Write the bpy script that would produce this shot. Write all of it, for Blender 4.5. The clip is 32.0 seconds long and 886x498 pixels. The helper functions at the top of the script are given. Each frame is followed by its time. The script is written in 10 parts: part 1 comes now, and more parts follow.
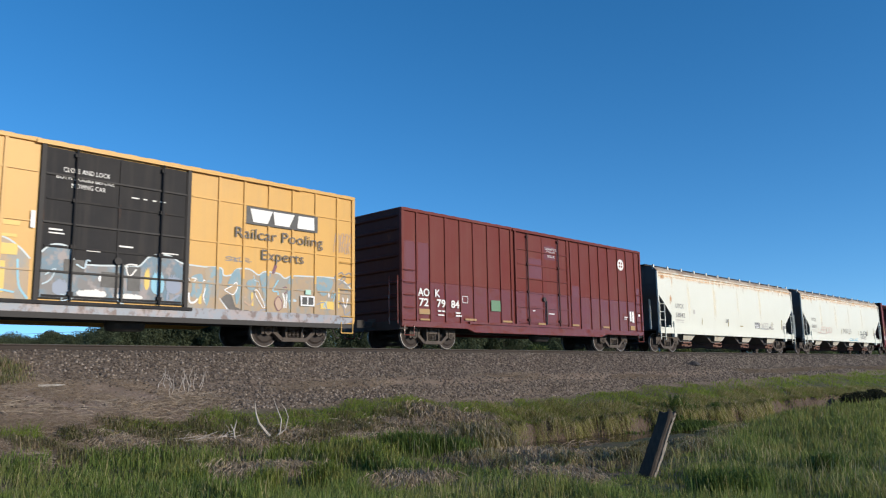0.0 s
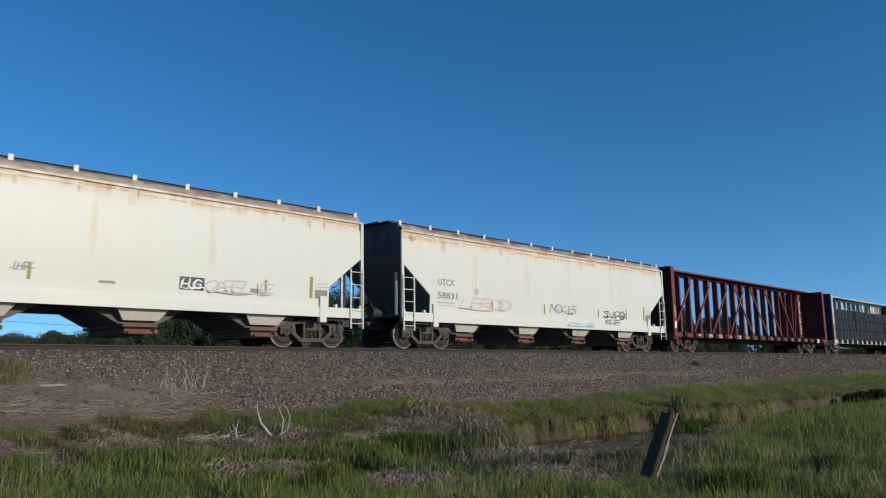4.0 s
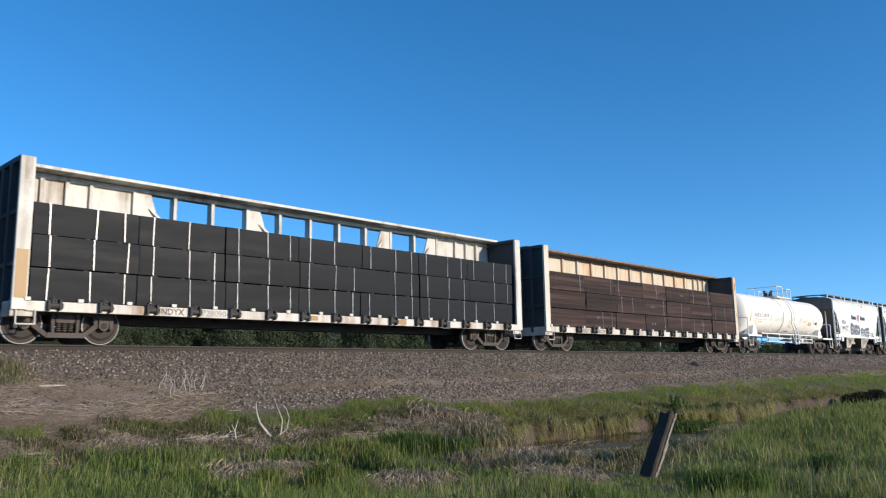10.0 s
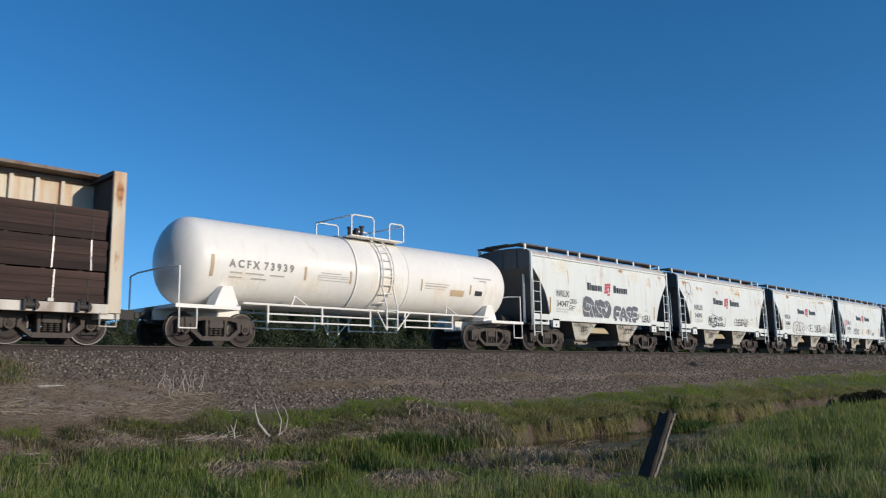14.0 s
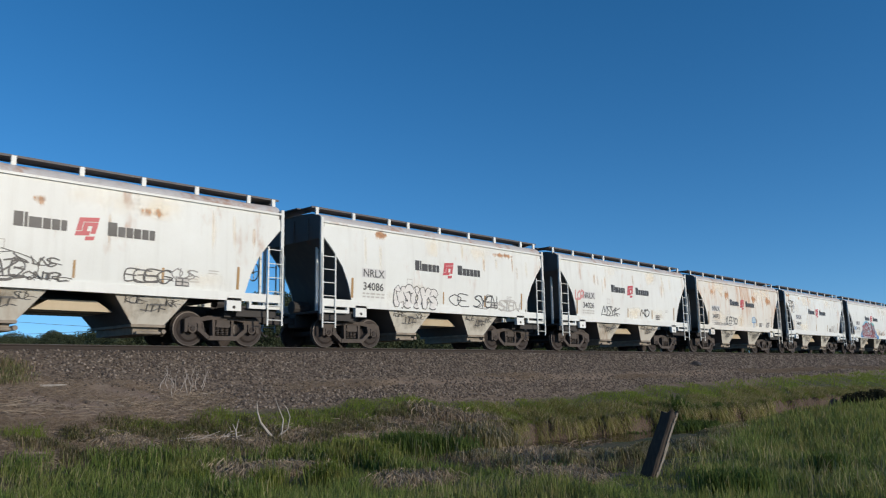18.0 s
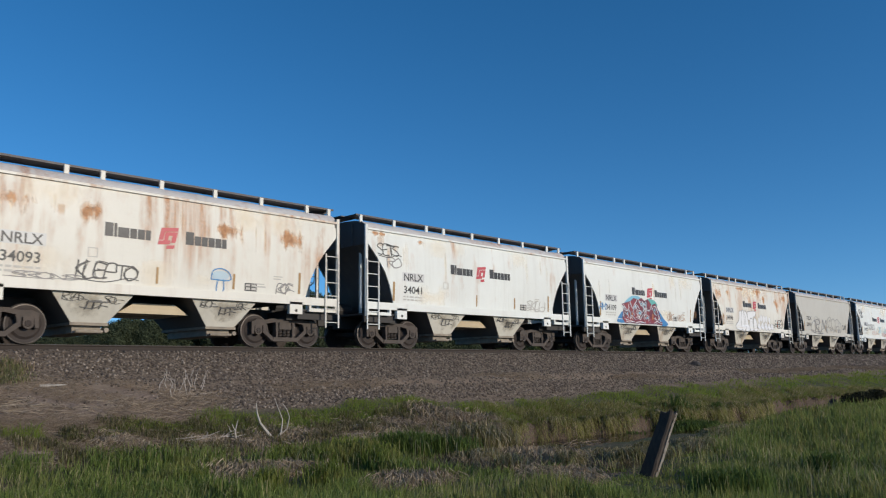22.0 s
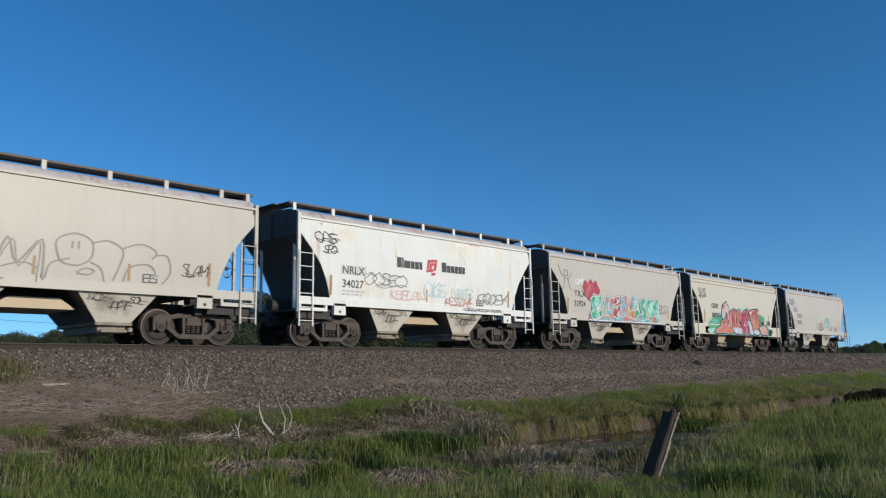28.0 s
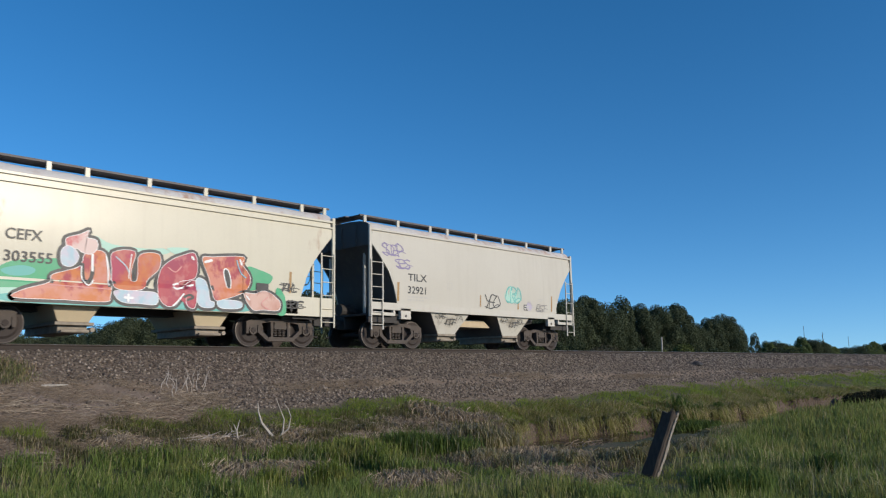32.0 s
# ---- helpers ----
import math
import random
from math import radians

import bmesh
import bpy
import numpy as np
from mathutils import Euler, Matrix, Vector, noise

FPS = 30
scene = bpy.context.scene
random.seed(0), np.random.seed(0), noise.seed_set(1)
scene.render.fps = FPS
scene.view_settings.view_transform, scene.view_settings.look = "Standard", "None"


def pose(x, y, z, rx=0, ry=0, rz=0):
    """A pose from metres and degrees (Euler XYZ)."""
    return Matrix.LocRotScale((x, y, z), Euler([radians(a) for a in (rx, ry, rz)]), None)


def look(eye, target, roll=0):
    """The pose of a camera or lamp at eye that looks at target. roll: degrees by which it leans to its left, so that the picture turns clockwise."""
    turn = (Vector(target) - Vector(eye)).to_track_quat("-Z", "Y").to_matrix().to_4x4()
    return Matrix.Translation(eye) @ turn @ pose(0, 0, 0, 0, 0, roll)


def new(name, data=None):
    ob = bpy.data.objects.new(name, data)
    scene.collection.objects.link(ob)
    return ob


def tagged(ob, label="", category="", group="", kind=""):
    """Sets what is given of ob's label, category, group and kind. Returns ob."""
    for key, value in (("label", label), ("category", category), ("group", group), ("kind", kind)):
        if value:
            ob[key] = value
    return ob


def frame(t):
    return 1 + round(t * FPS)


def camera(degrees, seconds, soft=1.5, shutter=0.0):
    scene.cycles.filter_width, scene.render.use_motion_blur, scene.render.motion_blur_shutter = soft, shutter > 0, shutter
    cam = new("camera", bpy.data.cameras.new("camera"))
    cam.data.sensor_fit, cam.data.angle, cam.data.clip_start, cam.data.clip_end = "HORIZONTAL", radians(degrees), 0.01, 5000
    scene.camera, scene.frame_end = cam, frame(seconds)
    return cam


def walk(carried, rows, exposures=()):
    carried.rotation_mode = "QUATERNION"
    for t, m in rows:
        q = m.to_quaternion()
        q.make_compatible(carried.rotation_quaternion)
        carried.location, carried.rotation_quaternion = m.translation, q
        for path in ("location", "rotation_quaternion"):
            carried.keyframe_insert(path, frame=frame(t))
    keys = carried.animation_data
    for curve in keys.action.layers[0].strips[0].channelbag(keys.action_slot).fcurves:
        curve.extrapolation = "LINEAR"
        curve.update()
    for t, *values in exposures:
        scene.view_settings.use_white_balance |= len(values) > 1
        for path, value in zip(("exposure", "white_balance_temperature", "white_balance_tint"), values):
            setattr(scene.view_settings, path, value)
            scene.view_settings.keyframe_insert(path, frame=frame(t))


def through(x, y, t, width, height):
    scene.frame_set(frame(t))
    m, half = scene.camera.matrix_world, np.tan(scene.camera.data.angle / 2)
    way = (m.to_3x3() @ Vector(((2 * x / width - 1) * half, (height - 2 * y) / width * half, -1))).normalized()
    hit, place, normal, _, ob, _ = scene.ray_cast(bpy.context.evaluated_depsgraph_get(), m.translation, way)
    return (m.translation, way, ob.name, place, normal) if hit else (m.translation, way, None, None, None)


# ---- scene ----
EYE = (0.0, 0.0, 1.6)
YAW, PITCH, ROLL = 45.953, 8.908, -0.922
F_PIX = 1372.0
RAIL_Z = 2.36       # top of the rails
TRACK_Y = 20.28     # centre line of the track, which runs along x

cam = camera(59.49, 32.0, soft=1.15, shutter=0.12)


def aim(dx, dy):
    """The camera's pose with a small sway."""
    yaw = YAW - math.degrees(dx / F_PIX)
    pitch = PITCH + math.degrees(dy / F_PIX)
    return pose(*EYE, 90 + pitch, 0, -yaw) @ pose(0, 0, 0, 0, 0, ROLL)


SWAY = [(0, -3.1, 0), (1, -3.1, 0), (2, 0, 0), (3, 0, 0), (3.5, 0, 0), (5.5, 1.4, -0.2), (6, 2.7, -0.8), (7, 3.1, -0.8),
        (8, 3.1, -1.5), (9, 1.2, 0), (10, -1.5, 0.6), (11, -2.3, 1.5), (12, -3.1, 1.5), (13, -3.1, 1.5), (14, -3.4, 0.8),
        (14.5, -3.1, 0), (16.5, 0, 0), (17, 0, 0), (18, 0, 0), (19, 0, -0.4), (20, -0.8, 0), (21, -0.8, 0), (22, -1.1, 0),
        (23, 0, -0.8), (24, 0, -0.8), (25, 1.2, -1.5), (27.5, 3.0, -1.5), (28, 3.1, -1.5), (29, 3.1, -1.5), (30, 4.6, -1.5),
        (31, 4.2, -1.5), (31.5, 2.6, -0.4), (32, 1.5, 0)]
EXPOSURE = [(0, 0.36), (1, 0.40), (2, 0.33), (3, -0.02), (6, 0.06), (7, 0.36), (8, 0.47), (9, 0.52), (10, 0.60), (11, 0.56), (12, 0.44), (13, 0.34), (14, 0.04), (16.5, -0.04), (23, -0.04), (28, 0.02), (32, 0.16)]
walk(cam, [(t, aim(dx, dy)) for t, dx, dy in SWAY], EXPOSURE)

# ---- light ----
SUN_EL, SUN_AZ = 16.0, 15.0      # height of the sun; its turn from straight behind the camera side towards +x
sun_way = Vector((math.sin(radians(SUN_AZ)) * math.cos(radians(SUN_EL)), -math.cos(radians(SUN_AZ)) * math.cos(radians(SUN_EL)), math.sin(radians(SUN_EL))))
world = bpy.data.worlds.new("sky")
scene.world = world
world.use_nodes = True
wn = world.node_tree.nodes
sky = wn.new("ShaderNodeTexSky")
sky.sky_type = "NISHITA"
sky.sun_disc = False
sky.sun_elevation = radians(SUN_EL)
sky.sun_rotation = math.atan2(sun_way.x, sun_way.y)
sky.air_density, sky.dust_density, sky.ozone_density = 0.7, 0.2, 2.5
tone = wn.new("ShaderNodeHueSaturation")     # the clear, deep blue of a dry evening
tone.inputs["Saturation"].default_value = 1.27
tone.inputs["Hue"].default_value = 0.498
spot = wn.new("ShaderNodeTexCoord")
dip = wn.new("ShaderNodeVectorMath")         # the haze of the horizon lies low
dip.inputs[1].default_value = (0, 0, 0.068)
world.node_tree.links.new(spot.outputs["Generated"], dip.inputs[0])
unit = wn.new("ShaderNodeVectorMath")
unit.operation = "NORMALIZE"
world.node_tree.links.new(dip.outputs[0], unit.inputs[0])
world.node_tree.links.new(unit.outputs[0], sky.inputs[0])
world.node_tree.links.new(sky.outputs[0], tone.inputs["Color"])
world.node_tree.links.new(tone.outputs[0], wn["Background"].inputs[0])
wn["Background"].inputs[1].default_value = 0.155
sun = new("sun", bpy.data.lights.new("sun", "SUN"))
sun.data.energy, sun.data.angle, sun.data.color = 3.25, radians(0.6), (1.0, 0.885, 0.73)
sun.matrix_basis = look(sun_way * 100, (0, 0, 0))
# ---- materials ----


def nodes_of(name):
    m = bpy.data.materials.new(name)
    m.use_nodes = True
    nt = m.node_tree
    return m, nt, nt.nodes["Principled BSDF"]


def noise_node(nt, scale, detail=4.0, rough=0.55, stretch=(1, 1, 1), space="Object", shift=True):
    co = nt.nodes.new("ShaderNodeTexCoord")
    mp = nt.nodes.new("ShaderNodeMapping")
    mp.inputs["Scale"].default_value = stretch
    nt.links.new(co.outputs[space], mp.inputs[0])
    n = nt.nodes.new("ShaderNodeTexNoise")
    n.noise_dimensions = "4D" if shift else "3D"
    n.inputs["Scale"].default_value, n.inputs["Detail"].default_value, n.inputs["Roughness"].default_value = scale, detail, rough
    nt.links.new(mp.outputs[0], n.inputs["Vector"])
    if shift:
        info = nt.nodes.new("ShaderNodeObjectInfo")
        mul = nt.nodes.new("ShaderNodeMath")
        mul.operation = "MULTIPLY"
        mul.inputs[1].default_value = 37.0
        nt.links.new(info.outputs["Random"], mul.inputs[0])
        nt.links.new(mul.outputs[0], n.inputs["W"])
    return n.outputs[0]


def ramp(nt, source, lo, hi, a=0.0, b=1.0):
    r = nt.nodes.new("ShaderNodeMapRange")
    r.inputs["From Min"].default_value, r.inputs["From Max"].default_value = lo, hi
    r.inputs["To Min"].default_value, r.inputs["To Max"].default_value = a, b
    nt.links.new(source, r.inputs["Value"])
    return r.outputs[0]


def mixed(nt, fac, a, b):
    """Colours a and b (tuples or sockets) mixed by fac."""
    m = nt.nodes.new("ShaderNodeMix")
    m.data_type = "RGBA"
    nt.links.new(fac, m.inputs[0])
    for k, v in ((6, a), (7, b)):
        if isinstance(v, tuple):
            m.inputs[k].default_value = (*v, 1)
        else:
            nt.links.new(v, m.inputs[k])
    return m.outputs[2]


def bumped(nt, bsdf, height, strength=0.3, distance=0.02):
    b = nt.nodes.new("ShaderNodeBump")
    b.inputs["Strength"].default_value, b.inputs["Distance"].default_value = strength, distance
    nt.links.new(height, b.inputs["Height"])
    nt.links.new(b.outputs[0], bsdf.inputs["Normal"])


def plain(name, col, rough=0.7, metal=0.0, vary=0.25, scale=6.0, bump=0.15, stretch=(1, 1, 1)):
    """A surface of one colour with a finer and a coarser variation."""
    m, nt, b = nodes_of(name)
    big = noise_node(nt, scale, 5.0, 0.6, stretch)
    fine = noise_node(nt, scale * 9, 3.0, 0.6)
    dark = tuple(c * (1 - vary) for c in col)
    light = tuple(min(1, c * (1 + vary * 0.6)) for c in col)
    c1 = mixed(nt, ramp(nt, big, 0.32, 0.68), dark, light)
    c2 = mixed(nt, ramp(nt, fine, 0.3, 0.75, 0.0, 0.35), c1, tuple(c * 0.7 for c in col))
    nt.links.new(c2, b.inputs["Base Color"])
    nt.links.new(ramp(nt, big, 0.3, 0.7, max(0.05, rough - 0.1), min(1, rough + 0.1)), b.inputs["Roughness"])
    b.inputs["Metallic"].default_value = metal
    if bump:
        bumped(nt, b, fine, bump, 0.01)
    return m


def paint(name, col, rust=(0.20, 0.085, 0.035), amount=0.2, rough=0.42, grime=0.25, top=None, streak=5.0, gloss=None, anywhere=False):
    """Old car paint: dirt in broad clouds, rust patches that run down in streaks. top: height above which rust gathers."""
    m, nt, b = nodes_of(name)
    b.inputs["Specular IOR Level"].default_value = 0.2
    cloud = noise_node(nt, 0.55, 5.0, 0.6)
    runs = noise_node(nt, streak, 4.0, 0.6, (1, 1, 0.06))
    patch = noise_node(nt, 0.9, 6.0, 0.65, (1, 1, 0.45))
    fine = noise_node(nt, 22.0, 4.0, 0.65)
    dirt = tuple(0.55 * c + 0.45 * d for c, d in zip(col, (0.25, 0.21, 0.16)))
    c1 = mixed(nt, ramp(nt, cloud, 0.38, 0.75, 0.0, grime), col, dirt)
    c1 = mixed(nt, ramp(nt, runs, 0.5, 0.8, 0.0, grime * 1.3), c1, dirt)
    c1 = mixed(nt, ramp(nt, fine, 0.45, 0.8, 0.0, 0.18), c1, tuple(c * 0.75 for c in col))
    mul = nt.nodes.new("ShaderNodeMath")
    mul.operation = "MULTIPLY"
    nt.links.new(ramp(nt, patch, 0.66 - amount * 0.5, 0.74 - amount * 0.4), mul.inputs[0])
    nt.links.new(ramp(nt, runs, 0.38, 0.66), mul.inputs[1])
    co0 = nt.nodes.new("ShaderNodeTexCoord")
    sp0 = nt.nodes.new("ShaderNodeSeparateXYZ")
    nt.links.new(co0.outputs["Object"], sp0.inputs[0])
    high = nt.nodes.new("ShaderNodeMath")
    high.operation = "MULTIPLY"
    nt.links.new(mul.outputs[0], high.inputs[0])
    nt.links.new(ramp(nt, sp0.outputs[2], 1.5, 2.9, 0.85 if anywhere else 0.12, 1.0), high.inputs[1])
    r_fac = high.outputs[0]
    if top is not None:
        co = nt.nodes.new("ShaderNodeTexCoord")
        sp = nt.nodes.new("ShaderNodeSeparateXYZ")
        nt.links.new(co.outputs["Object"], sp.inputs[0])
        edge = nt.nodes.new("ShaderNodeMath")
        edge.operation = "MULTIPLY"
        nt.links.new(ramp(nt, sp.outputs[2], top - 0.45, top + 0.1), edge.inputs[0])
        nt.links.new(ramp(nt, runs, 0.36, 0.62), edge.inputs[1])
        mx = nt.nodes.new("ShaderNodeMath")
        mx.operation = "MAXIMUM"
        nt.links.new(r_fac, mx.inputs[0])
        nt.links.new(edge.outputs[0], mx.inputs[1])
        r_fac = mx.outputs[0]
    rusty = mixed(nt, ramp(nt, fine, 0.35, 0.7), rust, tuple(min(1, c * 1.9) for c in rust))
    sc = nt.nodes.new("ShaderNodeMath")
    sc.operation = "MULTIPLY"
    sc.inputs[1].default_value = 0.85
    nt.links.new(r_fac, sc.inputs[0])
    c2 = mixed(nt, sc.outputs[0], c1, rusty)
    nt.links.new(c2, b.inputs["Base Color"])
    nt.links.new(ramp(nt, r_fac, 0, 1, rough, 0.85), b.inputs["Roughness"])
    wave = noise_node(nt, 1.6, 2.0, 0.5)
    if gloss is not None:
        # a newer, glossy coat below that height, over dented sheets
        co = nt.nodes.new("ShaderNodeTexCoord")
        sp = nt.nodes.new("ShaderNodeSeparateXYZ")
        nt.links.new(co.outputs["Object"], sp.inputs[0])
        low = ramp(nt, sp.outputs[2], gloss + 0.02, gloss)
        nt.links.new(ramp(nt, low, 0, 1, rough, 0.22), b.inputs["Roughness"])
        dent = noise_node(nt, 1.3, 2.0, 0.4, (1.0, 1, 1.5))
        mul2 = nt.nodes.new("ShaderNodeMath")
        mul2.operation = "MULTIPLY"
        nt.links.new(low, mul2.inputs[0])
        nt.links.new(dent, mul2.inputs[1])
        wave = mul2.outputs[0]
        nt.links.new(ramp(nt, low, 0, 1, 0.16, 0.45), b.inputs["Specular IOR Level"])
        bumped(nt, b, wave, 0.72, 0.08)
        return m
    bumped(nt, b, wave, 0.12, 0.05)
    return m


def fill(name, col, rough=0.5):
    """Lettering and spray paint: thin, slightly uneven."""
    m, nt, b = nodes_of(name)
    n = noise_node(nt, 3.0, 5.0, 0.65)
    nt.links.new(mixed(nt, ramp(nt, n, 0.3, 0.75, 0, 0.5), col, tuple(0.6 * c + 0.12 for c in col)), b.inputs["Base Color"])
    b.inputs["Roughness"].default_value = rough
    return m


WHITE = paint("white_car_paint", (0.755, 0.775, 0.735), rust=(0.30, 0.14, 0.06), amount=0.18, grime=0.32)
WHITE_RUSTY = paint("white_car_paint_rusted", (0.73, 0.71, 0.635), rust=(0.33, 0.15, 0.06), amount=0.40, grime=0.35)
GREY = paint("grey_car_paint", (0.53, 0.505, 0.44), amount=0.05)
# soot, and the shade of car ends and undersides put into the colour
GRIMY_SHADED = paint("sooty_shaded_paint", (0.105, 0.10, 0.098), amount=0.1, grime=0.5, rough=0.7)
# shade on the bulkheads is put into this near-black colour
END_DARK = paint("shaded_bulkhead_paint", (0.060, 0.066, 0.074), amount=0.05, grime=0.3, rough=0.75)
CREAM_RUSTY = paint("cream_car_paint_rusted", (0.68, 0.69, 0.605), rust=(0.34, 0.17, 0.07), amount=0.02, top=3.98, streak=3.0, grime=0.12)
RED = paint("oxide_red_paint", (0.150, 0.031, 0.024), rust=(0.10, 0.04, 0.03), amount=0.12, grime=0.2, rough=0.45, gloss=2.25)
RED_BEAM = paint("oxide_red_beam_paint", (0.172, 0.042, 0.038), rust=(0.10, 0.04, 0.03), amount=0.2, grime=0.12, rough=0.5)
# dark red with the ends' shade mixed in; lock rods share it
RED_DARK = paint("shaded_dark_red_paint", (0.055, 0.022, 0.02), amount=0.1, grime=0.1, rough=0.7)
YELLOW = paint("yellow_car_paint", (0.64, 0.375, 0.11), rust=(0.25, 0.12, 0.05), amount=0.06, grime=0.25)
BLACK_PAINT = paint("black_car_paint", (0.022, 0.022, 0.024), amount=0.05, grime=0.16, rough=0.6)
BLACK_PAINT.node_tree.nodes["Principled BSDF"].inputs["Specular IOR Level"].default_value = 0.12
BEAM_WHITE = paint("white_beam_paint_worn", (0.62, 0.595, 0.54), amount=0.38, grime=0.5, rust=(0.16, 0.10, 0.06))
SILL_WORN = paint("white_sill_paint_worn", (0.66, 0.62, 0.55), amount=0.5, grime=0.7, rust=(0.13, 0.07, 0.045), anywhere=True, streak=2.5)
ROOF_PAINT = paint("grey_roof_paint", (0.56, 0.54, 0.52), rust=(0.26, 0.13, 0.07), amount=0.32, grime=0.6, rough=0.6)
GATE_PAINT = plain("dusty_gate_iron", (0.30, 0.255, 0.20), 0.85, 0.0, 0.4, 4.0)
BEAM_STAINED = paint("cream_beam_paint_stained", (0.64, 0.59, 0.49), rust=(0.36, 0.15, 0.06), amount=0.42, grime=0.6)
CHORD_RUST = paint("brown_chord_paint_rusted", (0.25, 0.20, 0.165), rust=(0.12, 0.06, 0.04), amount=0.5, grime=0.5, rough=0.7, anywhere=True)
BEAM_RUST = paint("cream_panel_paint_rusted", (0.60, 0.53, 0.41), rust=(0.42, 0.19, 0.07), amount=0.46, grime=0.4)
TANK = paint("tank_white_paint", (0.87, 0.835, 0.77), rust=(0.45, 0.30, 0.17), amount=0.12, grime=0.2, rough=0.35)
TRUCK = plain("truck_dusty_iron", (0.082, 0.067, 0.057), 0.8, 0.0, 0.35, 5.0)
FRAME = plain("side_frame_dusty_iron", (0.088, 0.071, 0.060), 0.85, 0.0, 0.4, 4.0)
WHEEL = plain("wheel_rusty_iron", (0.040, 0.030, 0.026), 0.75, 0.1, 0.3, 6.0)
RIM = plain("wheel_rim_worn_steel", (0.11, 0.095, 0.085), 0.5, 0.4, 0.25, 8.0)
RIM_BRIGHT = plain("wheel_rim_bright_steel", (0.36, 0.335, 0.31), 0.45, 0.4, 0.25, 8.0)
STEEL = plain("bright_worn_steel", (0.50, 0.48, 0.46), 0.4, 0.6, 0.2, 8.0)
IRON = plain("dark_iron", (0.052, 0.048, 0.045), 0.75, 0.2, 0.35, 6.0)
GRATING = plain("walkway_dark_steel", (0.12, 0.112, 0.112), 0.65, 0.3, 0.3, 6.0)
RAIL_SIDE = plain("rail_rusty_side", (0.045, 0.034, 0.028), 0.85, 0.1, 0.3, 5.0)
TIE = plain("tie_weathered_wood", (0.06, 0.05, 0.042), 0.9, 0.0, 0.4, 4.0, 0.4, (0.3, 3, 3))
INK = fill("black_lettering", (0.018, 0.018, 0.018))
INK_GREY = fill("grey_lettering", (0.22, 0.21, 0.20))
INK_FAINT = fill("faint_grey_lettering", (0.48, 0.46, 0.42))
INK_WHITE = fill("white_lettering", (0.80, 0.78, 0.74))
INK_RED = fill("red_emblem_paint", (0.50, 0.045, 0.06))
INK_ORANGE = fill("ochre_patch_paint", (0.35, 0.20, 0.06))
INK_GREEN = fill("green_placard", (0.10, 0.22, 0.11))
WRAP = plain("black_lumber_wrap", (0.010, 0.0112, 0.013), 0.62, 0.0, 0.4, 1.2, 0.15, (0.4, 1, 3))
TIMBER = plain("dark_brown_timber", (0.060, 0.039, 0.033), 0.8, 0.0, 0.7, 1.3, 0.4, (0.25, 3, 6))
tn, tb = TIMBER.node_tree, TIMBER.node_tree.nodes["Principled BSDF"]
tone_by_piece = tn.nodes.new("ShaderNodeObjectInfo")
tint = tn.nodes.new("ShaderNodeMix")
tint.data_type, tint.blend_type = "RGBA", "MULTIPLY"
tint.inputs[0].default_value = 1.0
wood = tb.inputs["Base Color"].links[0].from_socket
tn.links.new(wood, tint.inputs[6])
tn.links.new(mixed(tn, tone_by_piece.outputs["Random"], (0.50, 0.52, 0.56), (1.35, 1.25, 1.2)), tint.inputs[7])
tn.links.new(tint.outputs[2], tb.inputs["Base Color"])
for dull in (WRAP, TIMBER):
    dull.node_tree.nodes["Principled BSDF"].inputs["Specular IOR Level"].default_value = 0.22
STRAP = plain("steel_strap", (0.30, 0.30, 0.30), 0.35, 0.6, 0.5, 2.0)
CHALK = fill("chalk_marks", (0.20, 0.17, 0.16))
INK_PATCH = fill("pale_grey_patch", (0.60, 0.60, 0.58))
# ---- mesh tools ----


